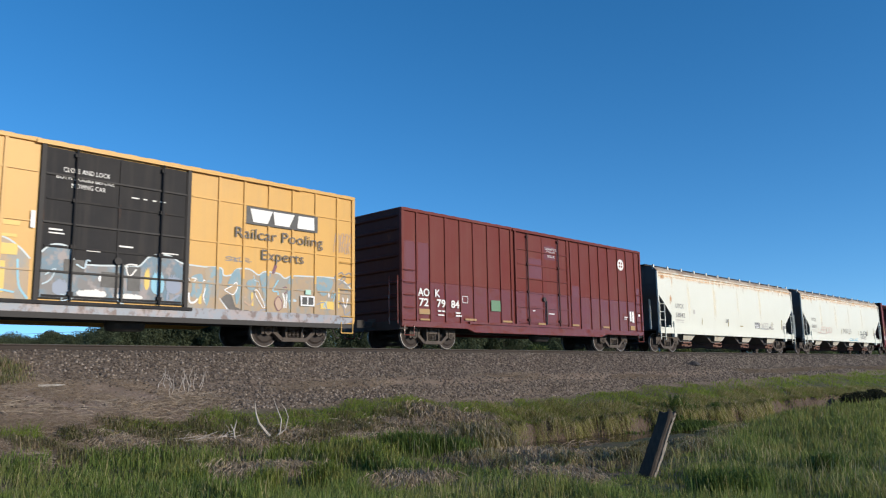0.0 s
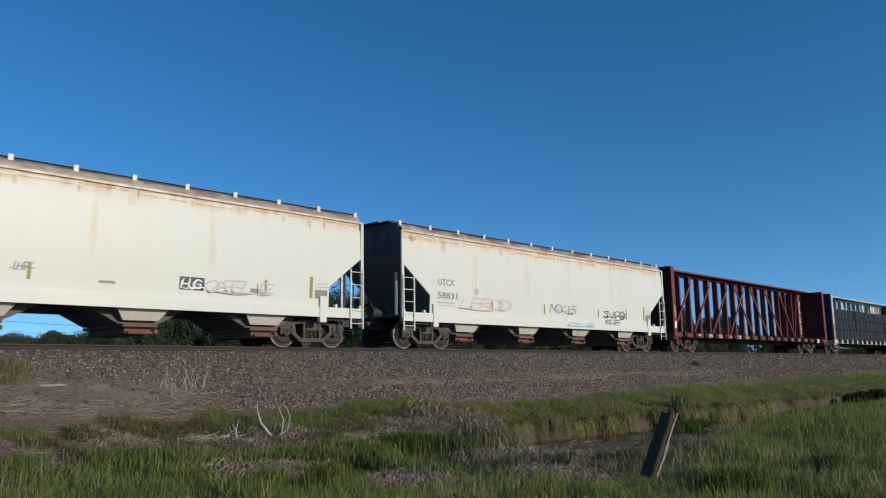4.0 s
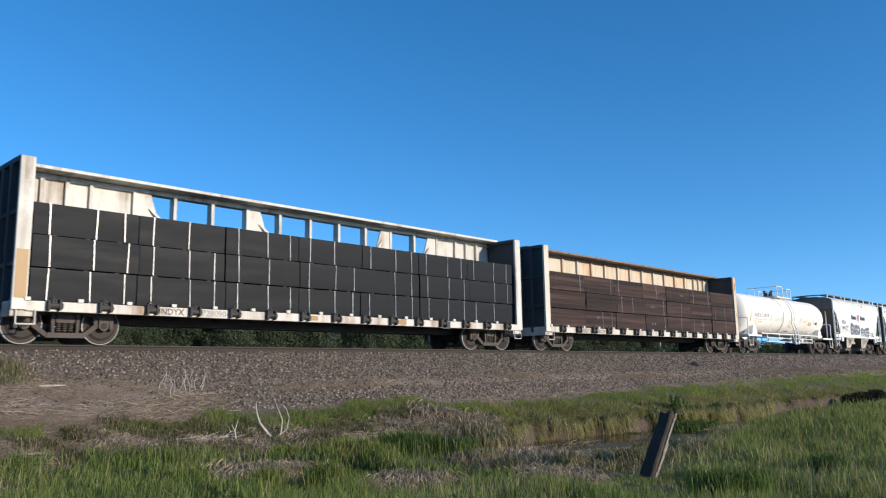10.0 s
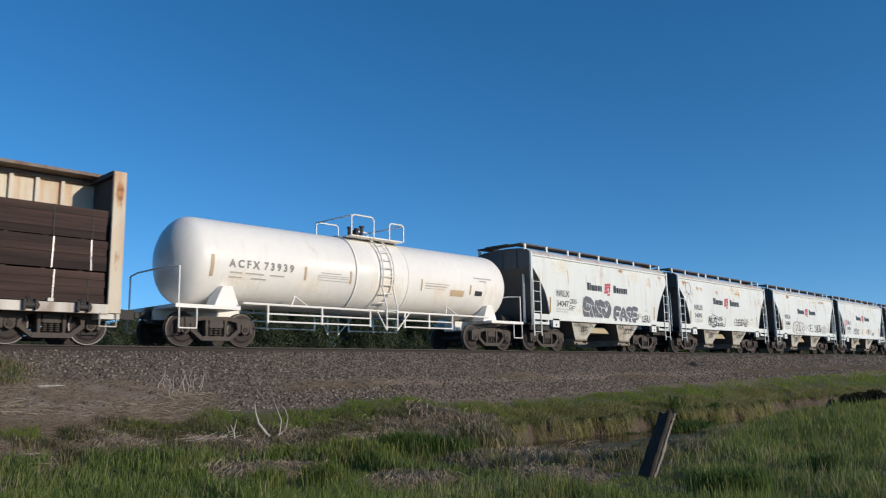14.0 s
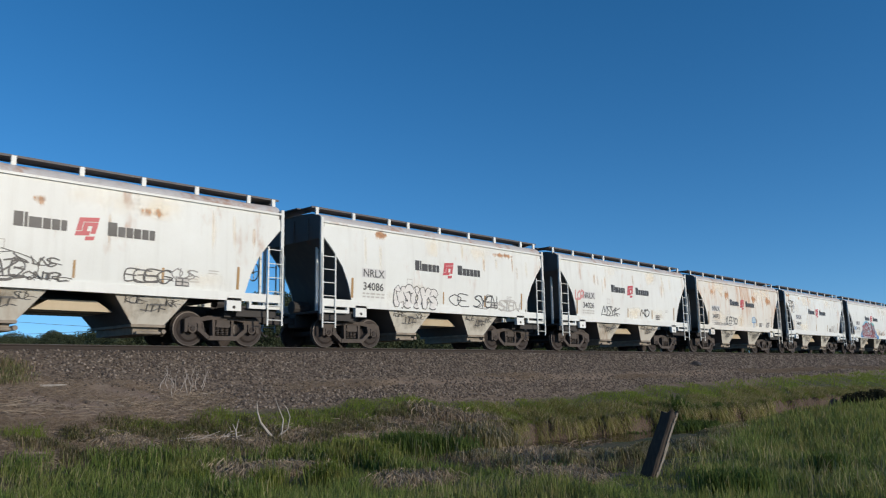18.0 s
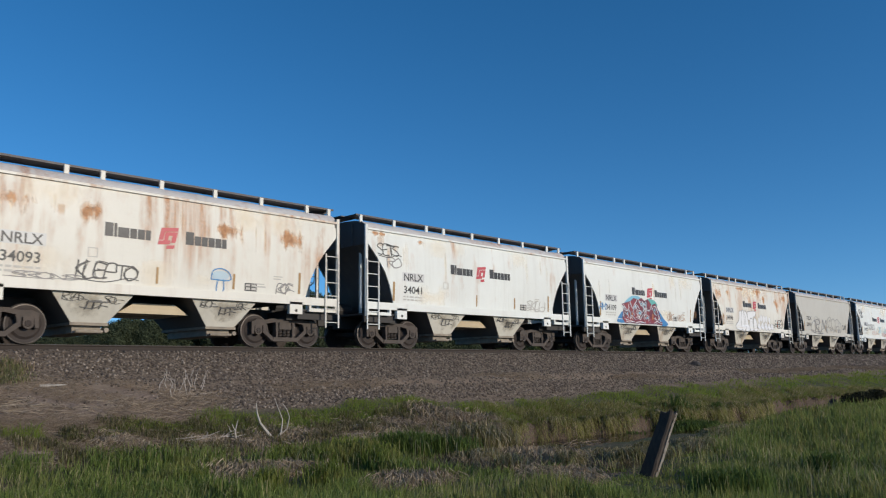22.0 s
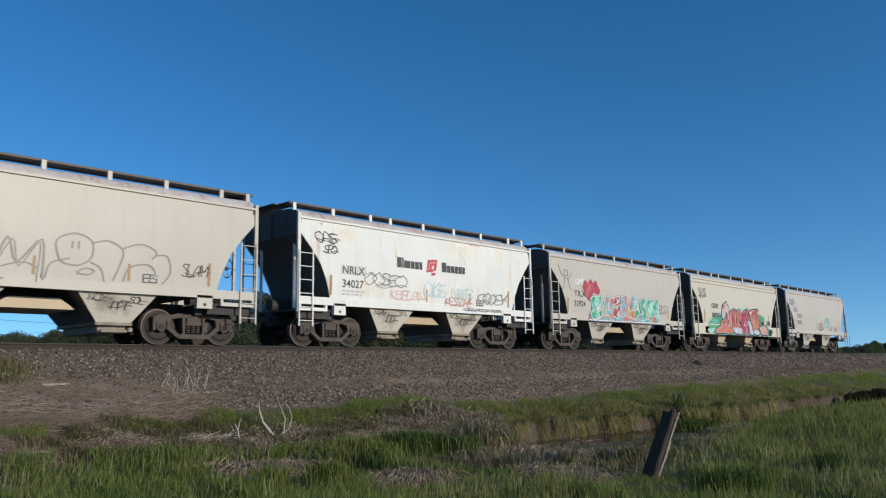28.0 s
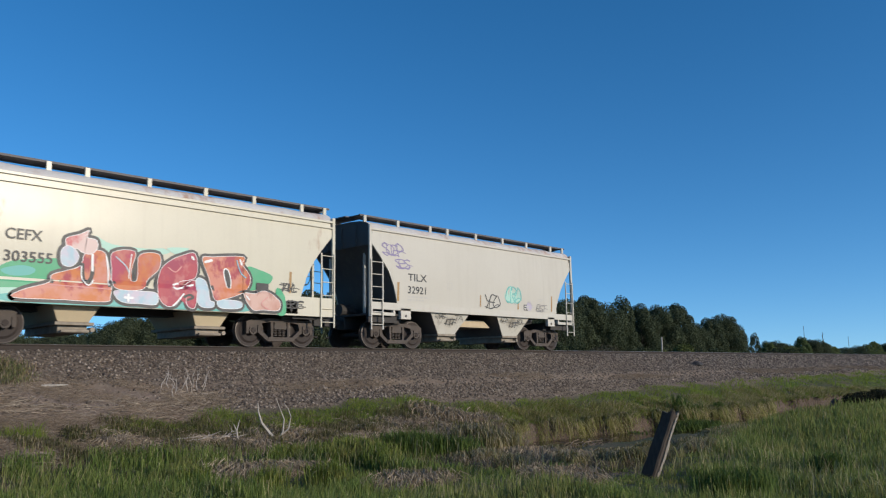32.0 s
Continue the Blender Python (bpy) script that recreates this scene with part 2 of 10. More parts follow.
class Shape:
    """Gathers vertices and faces, with a material slot for each face."""

    def __init__(self):
        self.v, self.f, self.m = [], [], []

    def add(self, vs, fs, mi=0):
        k = len(self.v)
        self.v += [tuple(p) for p in vs]
        self.f += [tuple(i + k for i in f) for f in fs]
        self.m += [mi] * len(fs)
        return self

    def box(self, x0, x1, y0, y1, z0, z1, mi=0):
        vs = [(x, y, z) for x in (x0, x1) for y in (y0, y1) for z in (z0, z1)]
        return self.add(vs, [(0, 1, 3, 2), (4, 6, 7, 5), (0, 4, 5, 1), (2, 3, 7, 6), (0, 2, 6, 4), (1, 5, 7, 3)], mi)

    def prism(self, poly, y0, y1, mi=0):
        """A polygon of (x, z), counter-clockwise seen from -y, drawn out from y0 to y1."""
        n = len(poly)
        vs = [(x, y0, z) for x, z in poly] + [(x, y1, z) for x, z in poly]
        fs = [tuple(range(n)), tuple(range(2 * n - 1, n - 1, -1))]
        fs += [(i, i + n, (i + 1) % n + n, (i + 1) % n) for i in range(n)]
        return self.add(vs, fs, mi)

    def bar(self, p, q, w, h=None, mi=0):
        """A square bar from p to q."""
        p, q = Vector(p), Vector(q)
        h = w if h is None else h
        a = (q - p).normalized()
        s = a.cross(Vector((0, 1, 0)) if abs(a.y) < 0.9 else Vector((0, 0, 1))).normalized()
        u = a.cross(s)
        vs = [e + s * i * w / 2 + u * j * h / 2 for e in (p, q) for i, j in ((-1, -1), (1, -1), (1, 1), (-1, 1))]
        return self.add(vs, [(0, 1, 2, 3), (7, 6, 5, 4), (0, 4, 5, 1), (1, 5, 6, 2), (2, 6, 7, 3), (3, 7, 4, 0)], mi)

    def rod(self, p, q, r, n=8, mi=0, r2=None, caps=True):
        p, q = Vector(p), Vector(q)
        r2 = r if r2 is None else r2
        a = (q - p).normalized()
        s = a.orthogonal().normalized()
        u = a.cross(s)
        ring = [(math.cos(2 * math.pi * i / n), math.sin(2 * math.pi * i / n)) for i in range(n)]
        vs = [p + (s * c + u * d) * r for c, d in ring] + [q + (s * c + u * d) * r2 for c, d in ring]
        fs = [(i, (i + 1) % n, (i + 1) % n + n, i + n) for i in range(n)]
        if caps:
            fs += [tuple(range(n - 1, -1, -1)), tuple(range(n, 2 * n))]
        return self.add(vs, fs, mi)

    def pipe(self, pts, r, n=6, mi=0):
        for p, q in zip(pts, pts[1:]):
            self.rod(p, q, r, n, mi)
        return self

    def lathe(self, prof, n=28, axis="y", at=(0, 0, 0), mis=None):
        """Rings of (radius, place along the axis) round the axis through at."""
        vs, fs, ms = [], [], []
        for r, h in prof:
            for i in range(n):
                c, s = math.cos(2 * math.pi * i / n) * r, math.sin(2 * math.pi * i / n) * r
                vs.append({"y": (c, h, s), "x": (h, c, s), "z": (c, s, h)}[axis])
        for k in range(len(prof) - 1):
            for i in range(n):
                j = (i + 1) % n
                fs.append((k * n + i, k * n + j, (k + 1) * n + j, (k + 1) * n + i))
                ms.append(mis[k] if mis else 0)
        base = len(self.v)
        self.v += [(x + at[0], y + at[1], z + at[2]) for x, y, z in vs]
        self.f += [tuple(i + base for i in f) for f in fs]
        self.m += ms
        return self

    def sheet(self, rows, mi=0):
        """A sheet through rows of points, all of one length."""
        n = len(rows[0])
        vs = [p for row in rows for p in row]
        fs = [(k * n + i, k * n + i + 1, (k + 1) * n + i + 1, (k + 1) * n + i) for k in range(len(rows) - 1) for i in range(n - 1)]
        return self.add(vs, fs, mi)

    def mesh(self, name, mats, smooth=False):
        me = bpy.data.meshes.new(name)
        me.from_pydata(self.v, [], self.f)
        for m in mats if isinstance(mats, (list, tuple)) else [mats]:
            me.materials.append(m)
        me.polygons.foreach_set("material_index", self.m)
        if smooth:
            me.polygons.foreach_set("use_smooth", [True] * len(self.f))
        me.update()
        return me


def part(name, shape, mats, parent, label="", smooth=False, at=None, bevel=0.0):
    """One mesh object under a thing or under a part."""
    me = shape.mesh(name, mats, smooth) if isinstance(shape, Shape) else shape
    ob = new(name, me)
    ob.parent = parent
    if at is not None:
        ob.matrix_basis = at
    if label:
        ob["label"] = label
    if bevel:
        b = ob.modifiers.new("bevel", "BEVEL")
        b.width, b.segments, b.limit_method = bevel, 2, "ANGLE"
    return ob


def thing(name, label, category, m=None, group="", kind=""):
    ob = new(name)
    ob.empty_display_size = 0.5
    if m is not None:
        ob.matrix_basis = m
    return tagged(ob, label, category, group, kind)


def text_shape(text, height, bold=0.0):
    """Letters as a flat shape in x and z, from the origin to the right."""
    cu = bpy.data.curves.new("letters", "FONT")
    cu.body, cu.size, cu.offset, cu.resolution_u = text, height / 0.7, bold * height, 3
    ob = new("letters", cu)
    bpy.context.view_layer.update()
    me = bpy.data.meshes.new_from_object(ob.evaluated_get(bpy.context.evaluated_depsgraph_get()))
    s = Shape()
    s.add([(v.co.x, 0.0, v.co.y) for v in me.vertices], [tuple(p.vertices) for p in me.polygons])
    bpy.data.objects.remove(ob)
    bpy.data.curves.remove(cu)
    bpy.data.meshes.remove(me)
    return s


LETTERS = {}


def written(text, height, bold=0.0):
    if (text, height, bold) not in LETTERS:
        LETTERS[text, height, bold] = text_shape(text, height, bold)
    return LETTERS[text, height, bold]
# ---- ground ----


def smooth(a, b, x):
    t = min(1.0, max(0.0, (x - a) / (b - a)))
    return t * t * (3 - 2 * t)


def between(x, pts):
    """A height or place read off a broken line."""
    for (a, u), (b, v) in zip(pts, pts[1:]):
        if x <= b:
            return u + (v - u) * smooth(a, b, x)
    return pts[-1][1]


def bank_foot(x):
    """The foot of the ditch's far bank, which winds."""
    return between(x, ((10, 11.2), (12.8, 11.8), (14.2, 12.1), (16, 12.75), (17.3, 13.05), (19.5, 12.8), (22.3, 12.4), (25.4, 12.0), (28.7, 12.2), (34.3, 13.0), (37.5, 12.2), (48, 11.2), (70, 11.0)))


def ditch_mid(x):
    """The middle line of the ditch."""
    return bank_foot(x) - 1.0


def bank_edge(x):
    """The ragged brink of the far bank."""
    return bank_foot(x) + 0.10 + 0.42 * noise.noise(Vector((x * 0.9, 0.0, 6.0))) + 0.22 * noise.noise(Vector((x * 2.7, 0.0, 2.0)))


def near_end(x):
    """Where the near field ends, at the ditch or the dry bank."""
    return between(x, ((0, 12.5), (5.5, 12.4), (7.3, 11.8), (8.6, 10.9), (9.6, 8.9), (10.5, 7.6), (11.5, 6.9), (13.5, 6.9), (16, 7.8), (20, 8.5), (25, 9.3), (60, 9.2)))


def ground_z(x, y):
    n = noise.noise(Vector((x * 0.35, y * 0.35, 0.0))) * 0.10 + noise.noise(Vector((x * 1.3, y * 1.3, 3.0))) * 0.05
    mid = ditch_mid(x)
    wet = smooth(11.2, 13.0, x)
    near_edge = near_end(x)
    # the field on the camera's side
    z = n
    # the ditch
    depth = 0.56
    z -= depth * wet * (0.5 * smooth(near_edge - 0.4, near_edge + 1.5, y) + 0.5 * smooth(mid - 1.0, mid - 0.3, y))
    # the far bank, steep and ragged, then the strip up to the ballast
    toe_z = 0.95 + 0.05 * math.sin(x * 0.2)
    edge = bank_edge(x)
    brow = 0.16 + 0.10 * noise.noise(Vector((x * 0.7, y * 0.7, 8.0)))
    z += (depth * wet + brow) * smooth(edge, edge + 0.20, y)
    z += (toe_z - brow) * smooth(edge + 0.2, 15.6, y)
    z += 0.10 * noise.noise(Vector((x * 2.2, y * 2.2, 4.0))) * smooth(edge - 2.5, edge - 0.5, y) * smooth(edge + 1.6, edge, y)
    # where there is no ditch the dry bank rises from the field
    dry = n + between(y, ((11.0, 0.0), (12.4, 0.20), (13.2, 0.37), (15.4, toe_z)))
    z = dry + (z - dry) * wet
    # the ballast
    if y > 15.0:
        k = smooth(14.6, 15.8, y)
        b = 0.95 + (y - 15.0) * (1.16 / 3.3)
        b = min(b, 2.18)
        if y > 22.2:
            b = 2.18 - (y - 22.2) * 0.42
        b = max(b, 0.35)
        far = smooth(26, 32, y)
        z = z * (1 - k) + (b + n * (0.35 + 0.65 * far)) * k
        if y > 27:
            z = 0.35 + n * 1.5
    # past the shoulder on the low side the bank is earth and dry grass
    if x < 9:
        z += 0.30 * smooth(9, 2, x) * smooth(11.5, 13.5, y) * smooth(17.2, 15.5, y)
    far = max(abs(x) - 60, abs(y) - 60, 0)
    return z + min(0.0, -far * 0.002) * 0


def spaced(stops):
    """Coordinates with a step that changes from stretch to stretch: (from, to, step), ..."""
    out = []
    for a, b, s in stops:
        k = max(1, round((b - a) / s))
        out += [a + (b - a) * i / k for i in range(k)]
    return np.array(out + [stops[-1][1]])


def ground_material():
    m, nt, b = nodes_of("ground_earth_ballast")
    geo = nt.nodes.new("ShaderNodeNewGeometry")
    sep = nt.nodes.new("ShaderNodeSeparateXYZ")
    nt.links.new(geo.outputs["Position"], sep.inputs[0])
    n1 = noise_node(nt, 0.5, 5, 0.6, shift=False)
    n2 = noise_node(nt, 3.0, 5, 0.65, shift=False)
    n3 = noise_node(nt, 26.0, 4, 0.7, shift=False)
    streak = noise_node(nt, 0.6, 4, 0.6, (0.35, 1.2, 1), shift=False)
    vor = nt.nodes.new("ShaderNodeTexVoronoi")
    vor.inputs["Scale"].default_value = 16.0
    co = nt.nodes.new("ShaderNodeTexCoord")
    nt.links.new(co.outputs["Object"], vor.inputs["Vector"])
    soil = mixed(nt, ramp(nt, n2, 0.3, 0.7), (0.060, 0.046, 0.030), (0.15, 0.115, 0.075))
    moss = mixed(nt, ramp(nt, n1, 0.35, 0.65), soil, (0.05, 0.065, 0.02))
    stone = mixed(nt, ramp(nt, vor.outputs["Color"], 0.2, 0.9), (0.092, 0.066, 0.046), (0.215, 0.166, 0.122))
    tan = mixed(nt, ramp(nt, n2, 0.3, 0.7), (0.17, 0.118, 0.082), (0.31, 0.235, 0.165))
    # tan dust and dry stems lie in a band low on the ballast
    wob2 = nt.nodes.new("ShaderNodeMath")
    wob2.operation = "MULTIPLY_ADD"
    nt.links.new(n1, wob2.inputs[0])
    wob2.inputs[1].default_value = 0.5
    nt.links.new(sep.outputs[1], wob2.inputs[2])
    band = nt.nodes.new("ShaderNodeMath")
    band.operation = "MULTIPLY"
    nt.links.new(ramp(nt, wob2.outputs[0], 15.85, 16.1), band.inputs[0])
    nt.links.new(ramp(nt, wob2.outputs[0], 16.75, 16.45), band.inputs[1])
    band2 = nt.nodes.new("ShaderNodeMath")
    band2.operation = "MULTIPLY"
    nt.links.new(band.outputs[0], band2.inputs[0])
    nt.links.new(ramp(nt, streak, 0.37, 0.50, 0.0, 0.95), band2.inputs[1])
    stone2 = mixed(nt, band2.outputs[0], stone, tan)
    # the ballast stops at an uneven toe, and again behind the track
    k1 = ramp(nt, wob2.outputs[0], 14.75, 15.05)
    k2 = ramp(nt, sep.outputs[1], 26.0, 25.0)
    k = nt.nodes.new("ShaderNodeMath")
    k.operation = "MULTIPLY"
    nt.links.new(k1, k.inputs[0])
    nt.links.new(k2, k.inputs[1])
    meadow = mixed(nt, ramp(nt, n2, 0.3, 0.7), (0.035, 0.06, 0.015), (0.08, 0.10, 0.03))
    base = mixed(nt, ramp(nt, sep.outputs[1], 27.0, 30.0), moss, meadow)
    whole = mixed(nt, k.outputs[0], base, stone2)
    # bare, dry dirt: along the bank above the near grass, and on the slope at the low end

    def patch(x0, x1, y0, y1, soft):
        f = None
        for axis, lo, hi in ((0, x0 - soft, x0), (0, x1 + soft, x1), (1, y0 - soft, y0), (1, y1 + soft, y1)):
            g = ramp(nt, warped[axis], lo, hi)
            if f is None:
                f = g
            else:
                mu = nt.nodes.new("ShaderNodeMath")
                mu.operation = "MULTIPLY"
                nt.links.new(f, mu.inputs[0])
                nt.links.new(g, mu.inputs[1])
                f = mu.outputs[0]
        return f

    warped = []
    for axis in (0, 1):
        mu = nt.nodes.new("ShaderNodeMath")
        mu.operation = "MULTIPLY_ADD"
        nt.links.new(n2 if axis else n1, mu.inputs[0])
        mu.inputs[1].default_value = 1.0
        nt.links.new(sep.outputs[axis], mu.inputs[2])
        warped.append(mu.outputs[0])
    dirt = mixed(nt, ramp(nt, n3, 0.3, 0.7), (0.115, 0.085, 0.062), (0.27, 0.205, 0.15))
    red_dirt = mixed(nt, ramp(nt, n3, 0.3, 0.7), (0.135, 0.098, 0.074), (0.28, 0.21, 0.16))
    whole = mixed(nt, patch(-30, 16.0, 13.2, 14.2, 0.3), whole, dirt)
    whole = mixed(nt, patch(-30, 8.6, 14.6, 16.0, 0.4), whole, red_dirt)
    # bare soil shows where the ditch bank is steep
    tilt = nt.nodes.new("ShaderNodeSeparateXYZ")
    nt.links.new(geo.outputs["True Normal"], tilt.inputs[0])
    bare = mixed(nt, ramp(nt, n3, 0.3, 0.7), (0.050, 0.036, 0.026), (0.15, 0.105, 0.075))
    whole = mixed(nt, ramp(nt, tilt.outputs[2], 0.86, 0.70), whole, bare)
    nt.links.new(whole, b.inputs["Base Color"])
    b.inputs["Roughness"].default_value = 0.95
    hh = nt.nodes.new("ShaderNodeMath")
    hh.operation = "ADD"
    nt.links.new(vor.outputs["Distance"], hh.inputs[0])
    nt.links.new(n3, hh.inputs[1])
    bumped(nt, b, hh.outputs[0], 0.6, 0.05)
    return m


GROUND = ground_material()
xs = spaced([(-1500, -200, 130), (-200, -40, 16), (-40, 0, 1.6), (0, 24, 0.16), (24, 50, 0.3), (50, 110, 1.2), (110, 300, 9), (300, 2500, 180)])
ys = spaced([(-1200, -150, 150), (-150, -12, 14), (-12, 4, 1.2), (4, 16.4, 0.14), (16.4, 23, 0.3), (23, 34, 0.8), (34, 140, 9), (140, 2500, 180)])
rows = [[(x, y, ground_z(x, y)) for x in xs] for y in ys]
ground = new("ground", Shape().sheet(rows).mesh("ground", GROUND, True))
tagged(ground, "grassy field with a ditch and a grey stone railway embankment", "ground", kind="structure")

WATER, nt_w, b_w = nodes_of("ditch_water_brown")
b_w.inputs["Base Color"].default_value = (0.045, 0.033, 0.018, 1)
b_w.inputs["Roughness"].default_value = 0.12
b_w.inputs["IOR"].default_value = 1.33
bumped(nt_w, b_w, noise_node(nt_w, 3.0, 3, 0.5, shift=False), 0.15, 0.02)
wrows = [[(x, ditch_mid(x) + d, -0.34) for x in spaced([(12.6, 90, 1.0)])] for d in (-3.0, -1, 0, 1, 1.6)]
water = new("water", Shape().sheet(wrows).mesh("water", WATER, True))
tagged(water, "shallow brown still water in the ditch", "water", kind="structure")

# ---- track ----
track = thing("railway_track", "straight single railway track on grey crushed stone", "railway track", pose(0, TRACK_Y, RAIL_Z), kind="structure")
for side in (-1, 1):
    y = side * 0.7525
    prof = [(-0.075, -0.17), (0.075, -0.17), (0.075, -0.155), (0.012, -0.135), (0.012, -0.045), (0.036, -0.035), (0.036, -0.006),
            (0.026, 0), (-0.026, 0), (-0.036, -0.006), (-0.036, -0.035), (-0.012, -0.045), (-0.012, -0.135), (-0.075, -0.155)]
    s = Shape()
    n = len(prof)
    s.add([(x, y + a, b) for x in (-400, 600) for a, b in prof], [(i, (i + 1) % n, (i + 1) % n + n, i + n) for i in range(n)])
    s.m = [1 if 6 <= i <= 8 else 0 for i in range(n)]
    part("rail", s, [RAIL_SIDE, STEEL], track, "rust-brown rail with a bright running edge")
tie_me = Shape().box(-0.115, 0.115, -1.3, 1.3, -0.36, -0.17).mesh("tie", TIE)
for i in range(290):
    part("tie", tie_me, None, track, at=pose(-22 + i * 0.52, random.uniform(-0.04, 0.04), random.uniform(-0.02, 0), 0, 0, random.uniform(-1.5, 1.5)))
# ---- running gear ----
WHEELS_A, WHEELS_B = [], []     # leading and trailing wheelsets of the trucks
R_WHEEL = 0.457


def truck_meshes():
    t = {}
    s = Shape()
    for sy in (-1, 1):
        prof = [(0.0, 0.60), (0.09, 0.60), (0.11, 0.64), (0.30, 0.66), (0.36, 0.70), (R_WHEEL - 0.022, 0.70), (R_WHEEL, 0.704), (R_WHEEL, 0.785), (R_WHEEL + 0.028, 0.79),
                (R_WHEEL + 0.028, 0.815), (R_WHEEL - 0.06, 0.83), (0.30, 0.80), (0.12, 0.82), (0.10, 0.85), (0.0, 0.85)]
        s.lathe([(r, sy * (1.57 - h) if sy < 0 else 1.57 - h) for r, h in prof], 36, "y", mis=[0, 0, 0, 0, 0, 1, 1, 0, 0, 0, 0, 0, 0, 0])
        s.lathe([(0.0, sy * 1.10), (0.075, sy * 1.10), (0.085, sy * 1.07), (0.085, sy * 0.86)], 14, "y")
    s.rod((0, -0.85, 0), (0, 0.85, 0), 0.085, 12)
    for sy in (-1, 1):
        for a in range(3):
            c = math.pi * 2 * a / 3
            s.rod((0.045 * math.cos(c), sy * 1.10, 0.045 * math.sin(c)), (0.045 * math.cos(c), sy * 1.118, 0.045 * math.sin(c)), 0.014, 6)
    t["wheelset"] = s.mesh("wheelset", [WHEEL, RIM])
    t["wheelset_bright"] = s.mesh("wheelset", [WHEEL, RIM_BRIGHT])
    # a cast side frame with two windows
    f = Shape()
    y0, y1 = -0.09, 0.09
    f.prism([(-0.66, 0.65), (-0.40, 0.70), (0.40, 0.70), (0.66, 0.65), (0.70, 0.75), (0.46, 0.81), (-0.46, 0.81), (-0.70, 0.75)], y0, y1)
    for sx in (-1, 1):
        def q(pts):
            return [(sx * x, z) for x, z in (pts if sx > 0 else pts[::-1])]
        f.prism(q([(0.62, 0.61), (1.13, 0.58), (1.13, 0.70), (0.96, 0.77), (0.66, 0.76)]), y0, y1)
        f.prism(q([(1.05, 0.36), (1.13, 0.36), (1.13, 0.60), (1.03, 0.60)]), y0, y1)
        f.prism(q([(0.67, 0.42), (0.75, 0.38), (0.75, 0.62), (0.63, 0.66)]), y0, y1)
        f.prism(q([(0.32, 0.19), (0.44, 0.16), (0.75, 0.40), (0.69, 0.50)]), y0, y1)
        f.prism(q([(0.245, 0.26), (0.31, 0.26), (0.33, 0.71), (0.245, 0.71)]), y0, y1)
    f.prism([(-0.44, 0.15), (0.44, 0.15), (0.40, 0.27), (-0.40, 0.27)], y0 - 0.02, y1)
    t["side_frame"] = f.mesh("side_frame", FRAME)
    a = Shape()
    a.box(-0.12, 0.12, -0.10, 0.10, R_WHEEL + 0.06, R_WHEEL + 0.16)
    a.rod((0, -0.10, R_WHEEL), (0, 0.09, R_WHEEL), 0.125, 16)
    t["bearing_adapter"] = a.mesh("bearing_adapter", FRAME)
    sp = Shape()
    for dx in (-0.14, 0.0, 0.14):
        for k in range(5):
            z = 0.30 + k * 0.045
            sp.lathe([(0.045, z), (0.062, z + 0.012), (0.062, z + 0.022), (0.045, z + 0.034)], 10, "z", (dx, -0.02, 0))
    sp.box(-0.22, 0.22, -0.08, 0.10, 0.52, 0.60)
    t["spring_nest"] = sp.mesh("spring_nest", TRUCK)
    bo = Shape()
    bo.prism([(-0.20, 0.50), (0.20, 0.50), (0.20, 0.72), (-0.20, 0.72)], -1.08, 1.08)
    bo.lathe([(0.18, 0.72), (0.18, 0.80), (0.0, 0.80)], 16, "z")
    for sx in (-1, 1):
        bo.bar((sx * 0.36, -0.75, 0.42), (sx * 0.36, 0.75, 0.42), 0.09, 0.13)
    t["truck"] = bo.mesh("truck", TRUCK)
    return t


TRUCKS = truck_meshes()


def add_truck(car, x, bright=False):
    tr = part("truck", TRUCKS["truck"], None, car, "dusty brown two-axle truck with cast side frames", at=pose(x, 0, 0))
    for sy in (-1, 1):
        part("side_frame", TRUCKS["side_frame"], None, tr, at=pose(0, sy * 0.99, 0))
        for ax in (-0.9025, 0.9025):
            part("bearing_adapter", TRUCKS["bearing_adapter"], None, tr, at=pose(ax, sy * 0.985, 0, 0, 0, 0 if sy < 0 else 180))
        part("spring_nest", TRUCKS["spring_nest"], None, tr, at=pose(0, sy * 0.99, 0, 0, 0, 0 if sy < 0 else 180))
    for store, sx in ((WHEELS_A, -1), (WHEELS_B, 1)):
        store.append(part("wheelset", TRUCKS["wheelset_bright" if bright else "wheelset"], None, tr, "iron wheelset with bright rims" if bright else "rusty iron wheelset", at=pose(sx * 0.9025, 0, R_WHEEL)))
    return tr


def add_coupler(car, x, sx, reach=0.62):
    """Draft box, shank and knuckle at the car's end, with the hose that hangs below."""
    s = Shape()
    s.box(min(x - sx * 0.9, x), max(x - sx * 0.9, x), -0.2, 0.2, 0.62, 1.02)
    s.box(min(x, x + sx * reach * 0.6), max(x, x + sx * reach * 0.6), -0.075, 0.075, 0.74, 0.92)
    a, b = x + sx * reach * 0.55, x + sx * (reach + 0.04)
    s.prism([(min(a, b), 0.70), (max(a, b), 0.70), (max(a, b), 0.97), (min(a, b), 0.97)], -0.16 * sx - 0.06, 0.10 * sx + 0.06) if sx < 0 else s.box(min(a, b), max(a, b), -0.16, 0.10, 0.70, 0.97)
    part("coupler", s, IRON, car, "rusty dark iron coupler", bevel=0.02)
    h = Shape()
    pts = [(x - sx * 0.05, -0.32 * sx, 0.70)]
    for k in range(1, 9):
        u = k / 8
        pts.append((x + sx * (0.05 + 0.52 * u), -0.32 * sx + 0.3 * sx * u, 0.70 - 0.36 * math.sin(math.pi * min(1, u * 0.62)) + 0.0 * u))
    h.pipe(pts, 0.025, 6)
    part("air_hose", h, IRON, car, "black rubber brake hose")


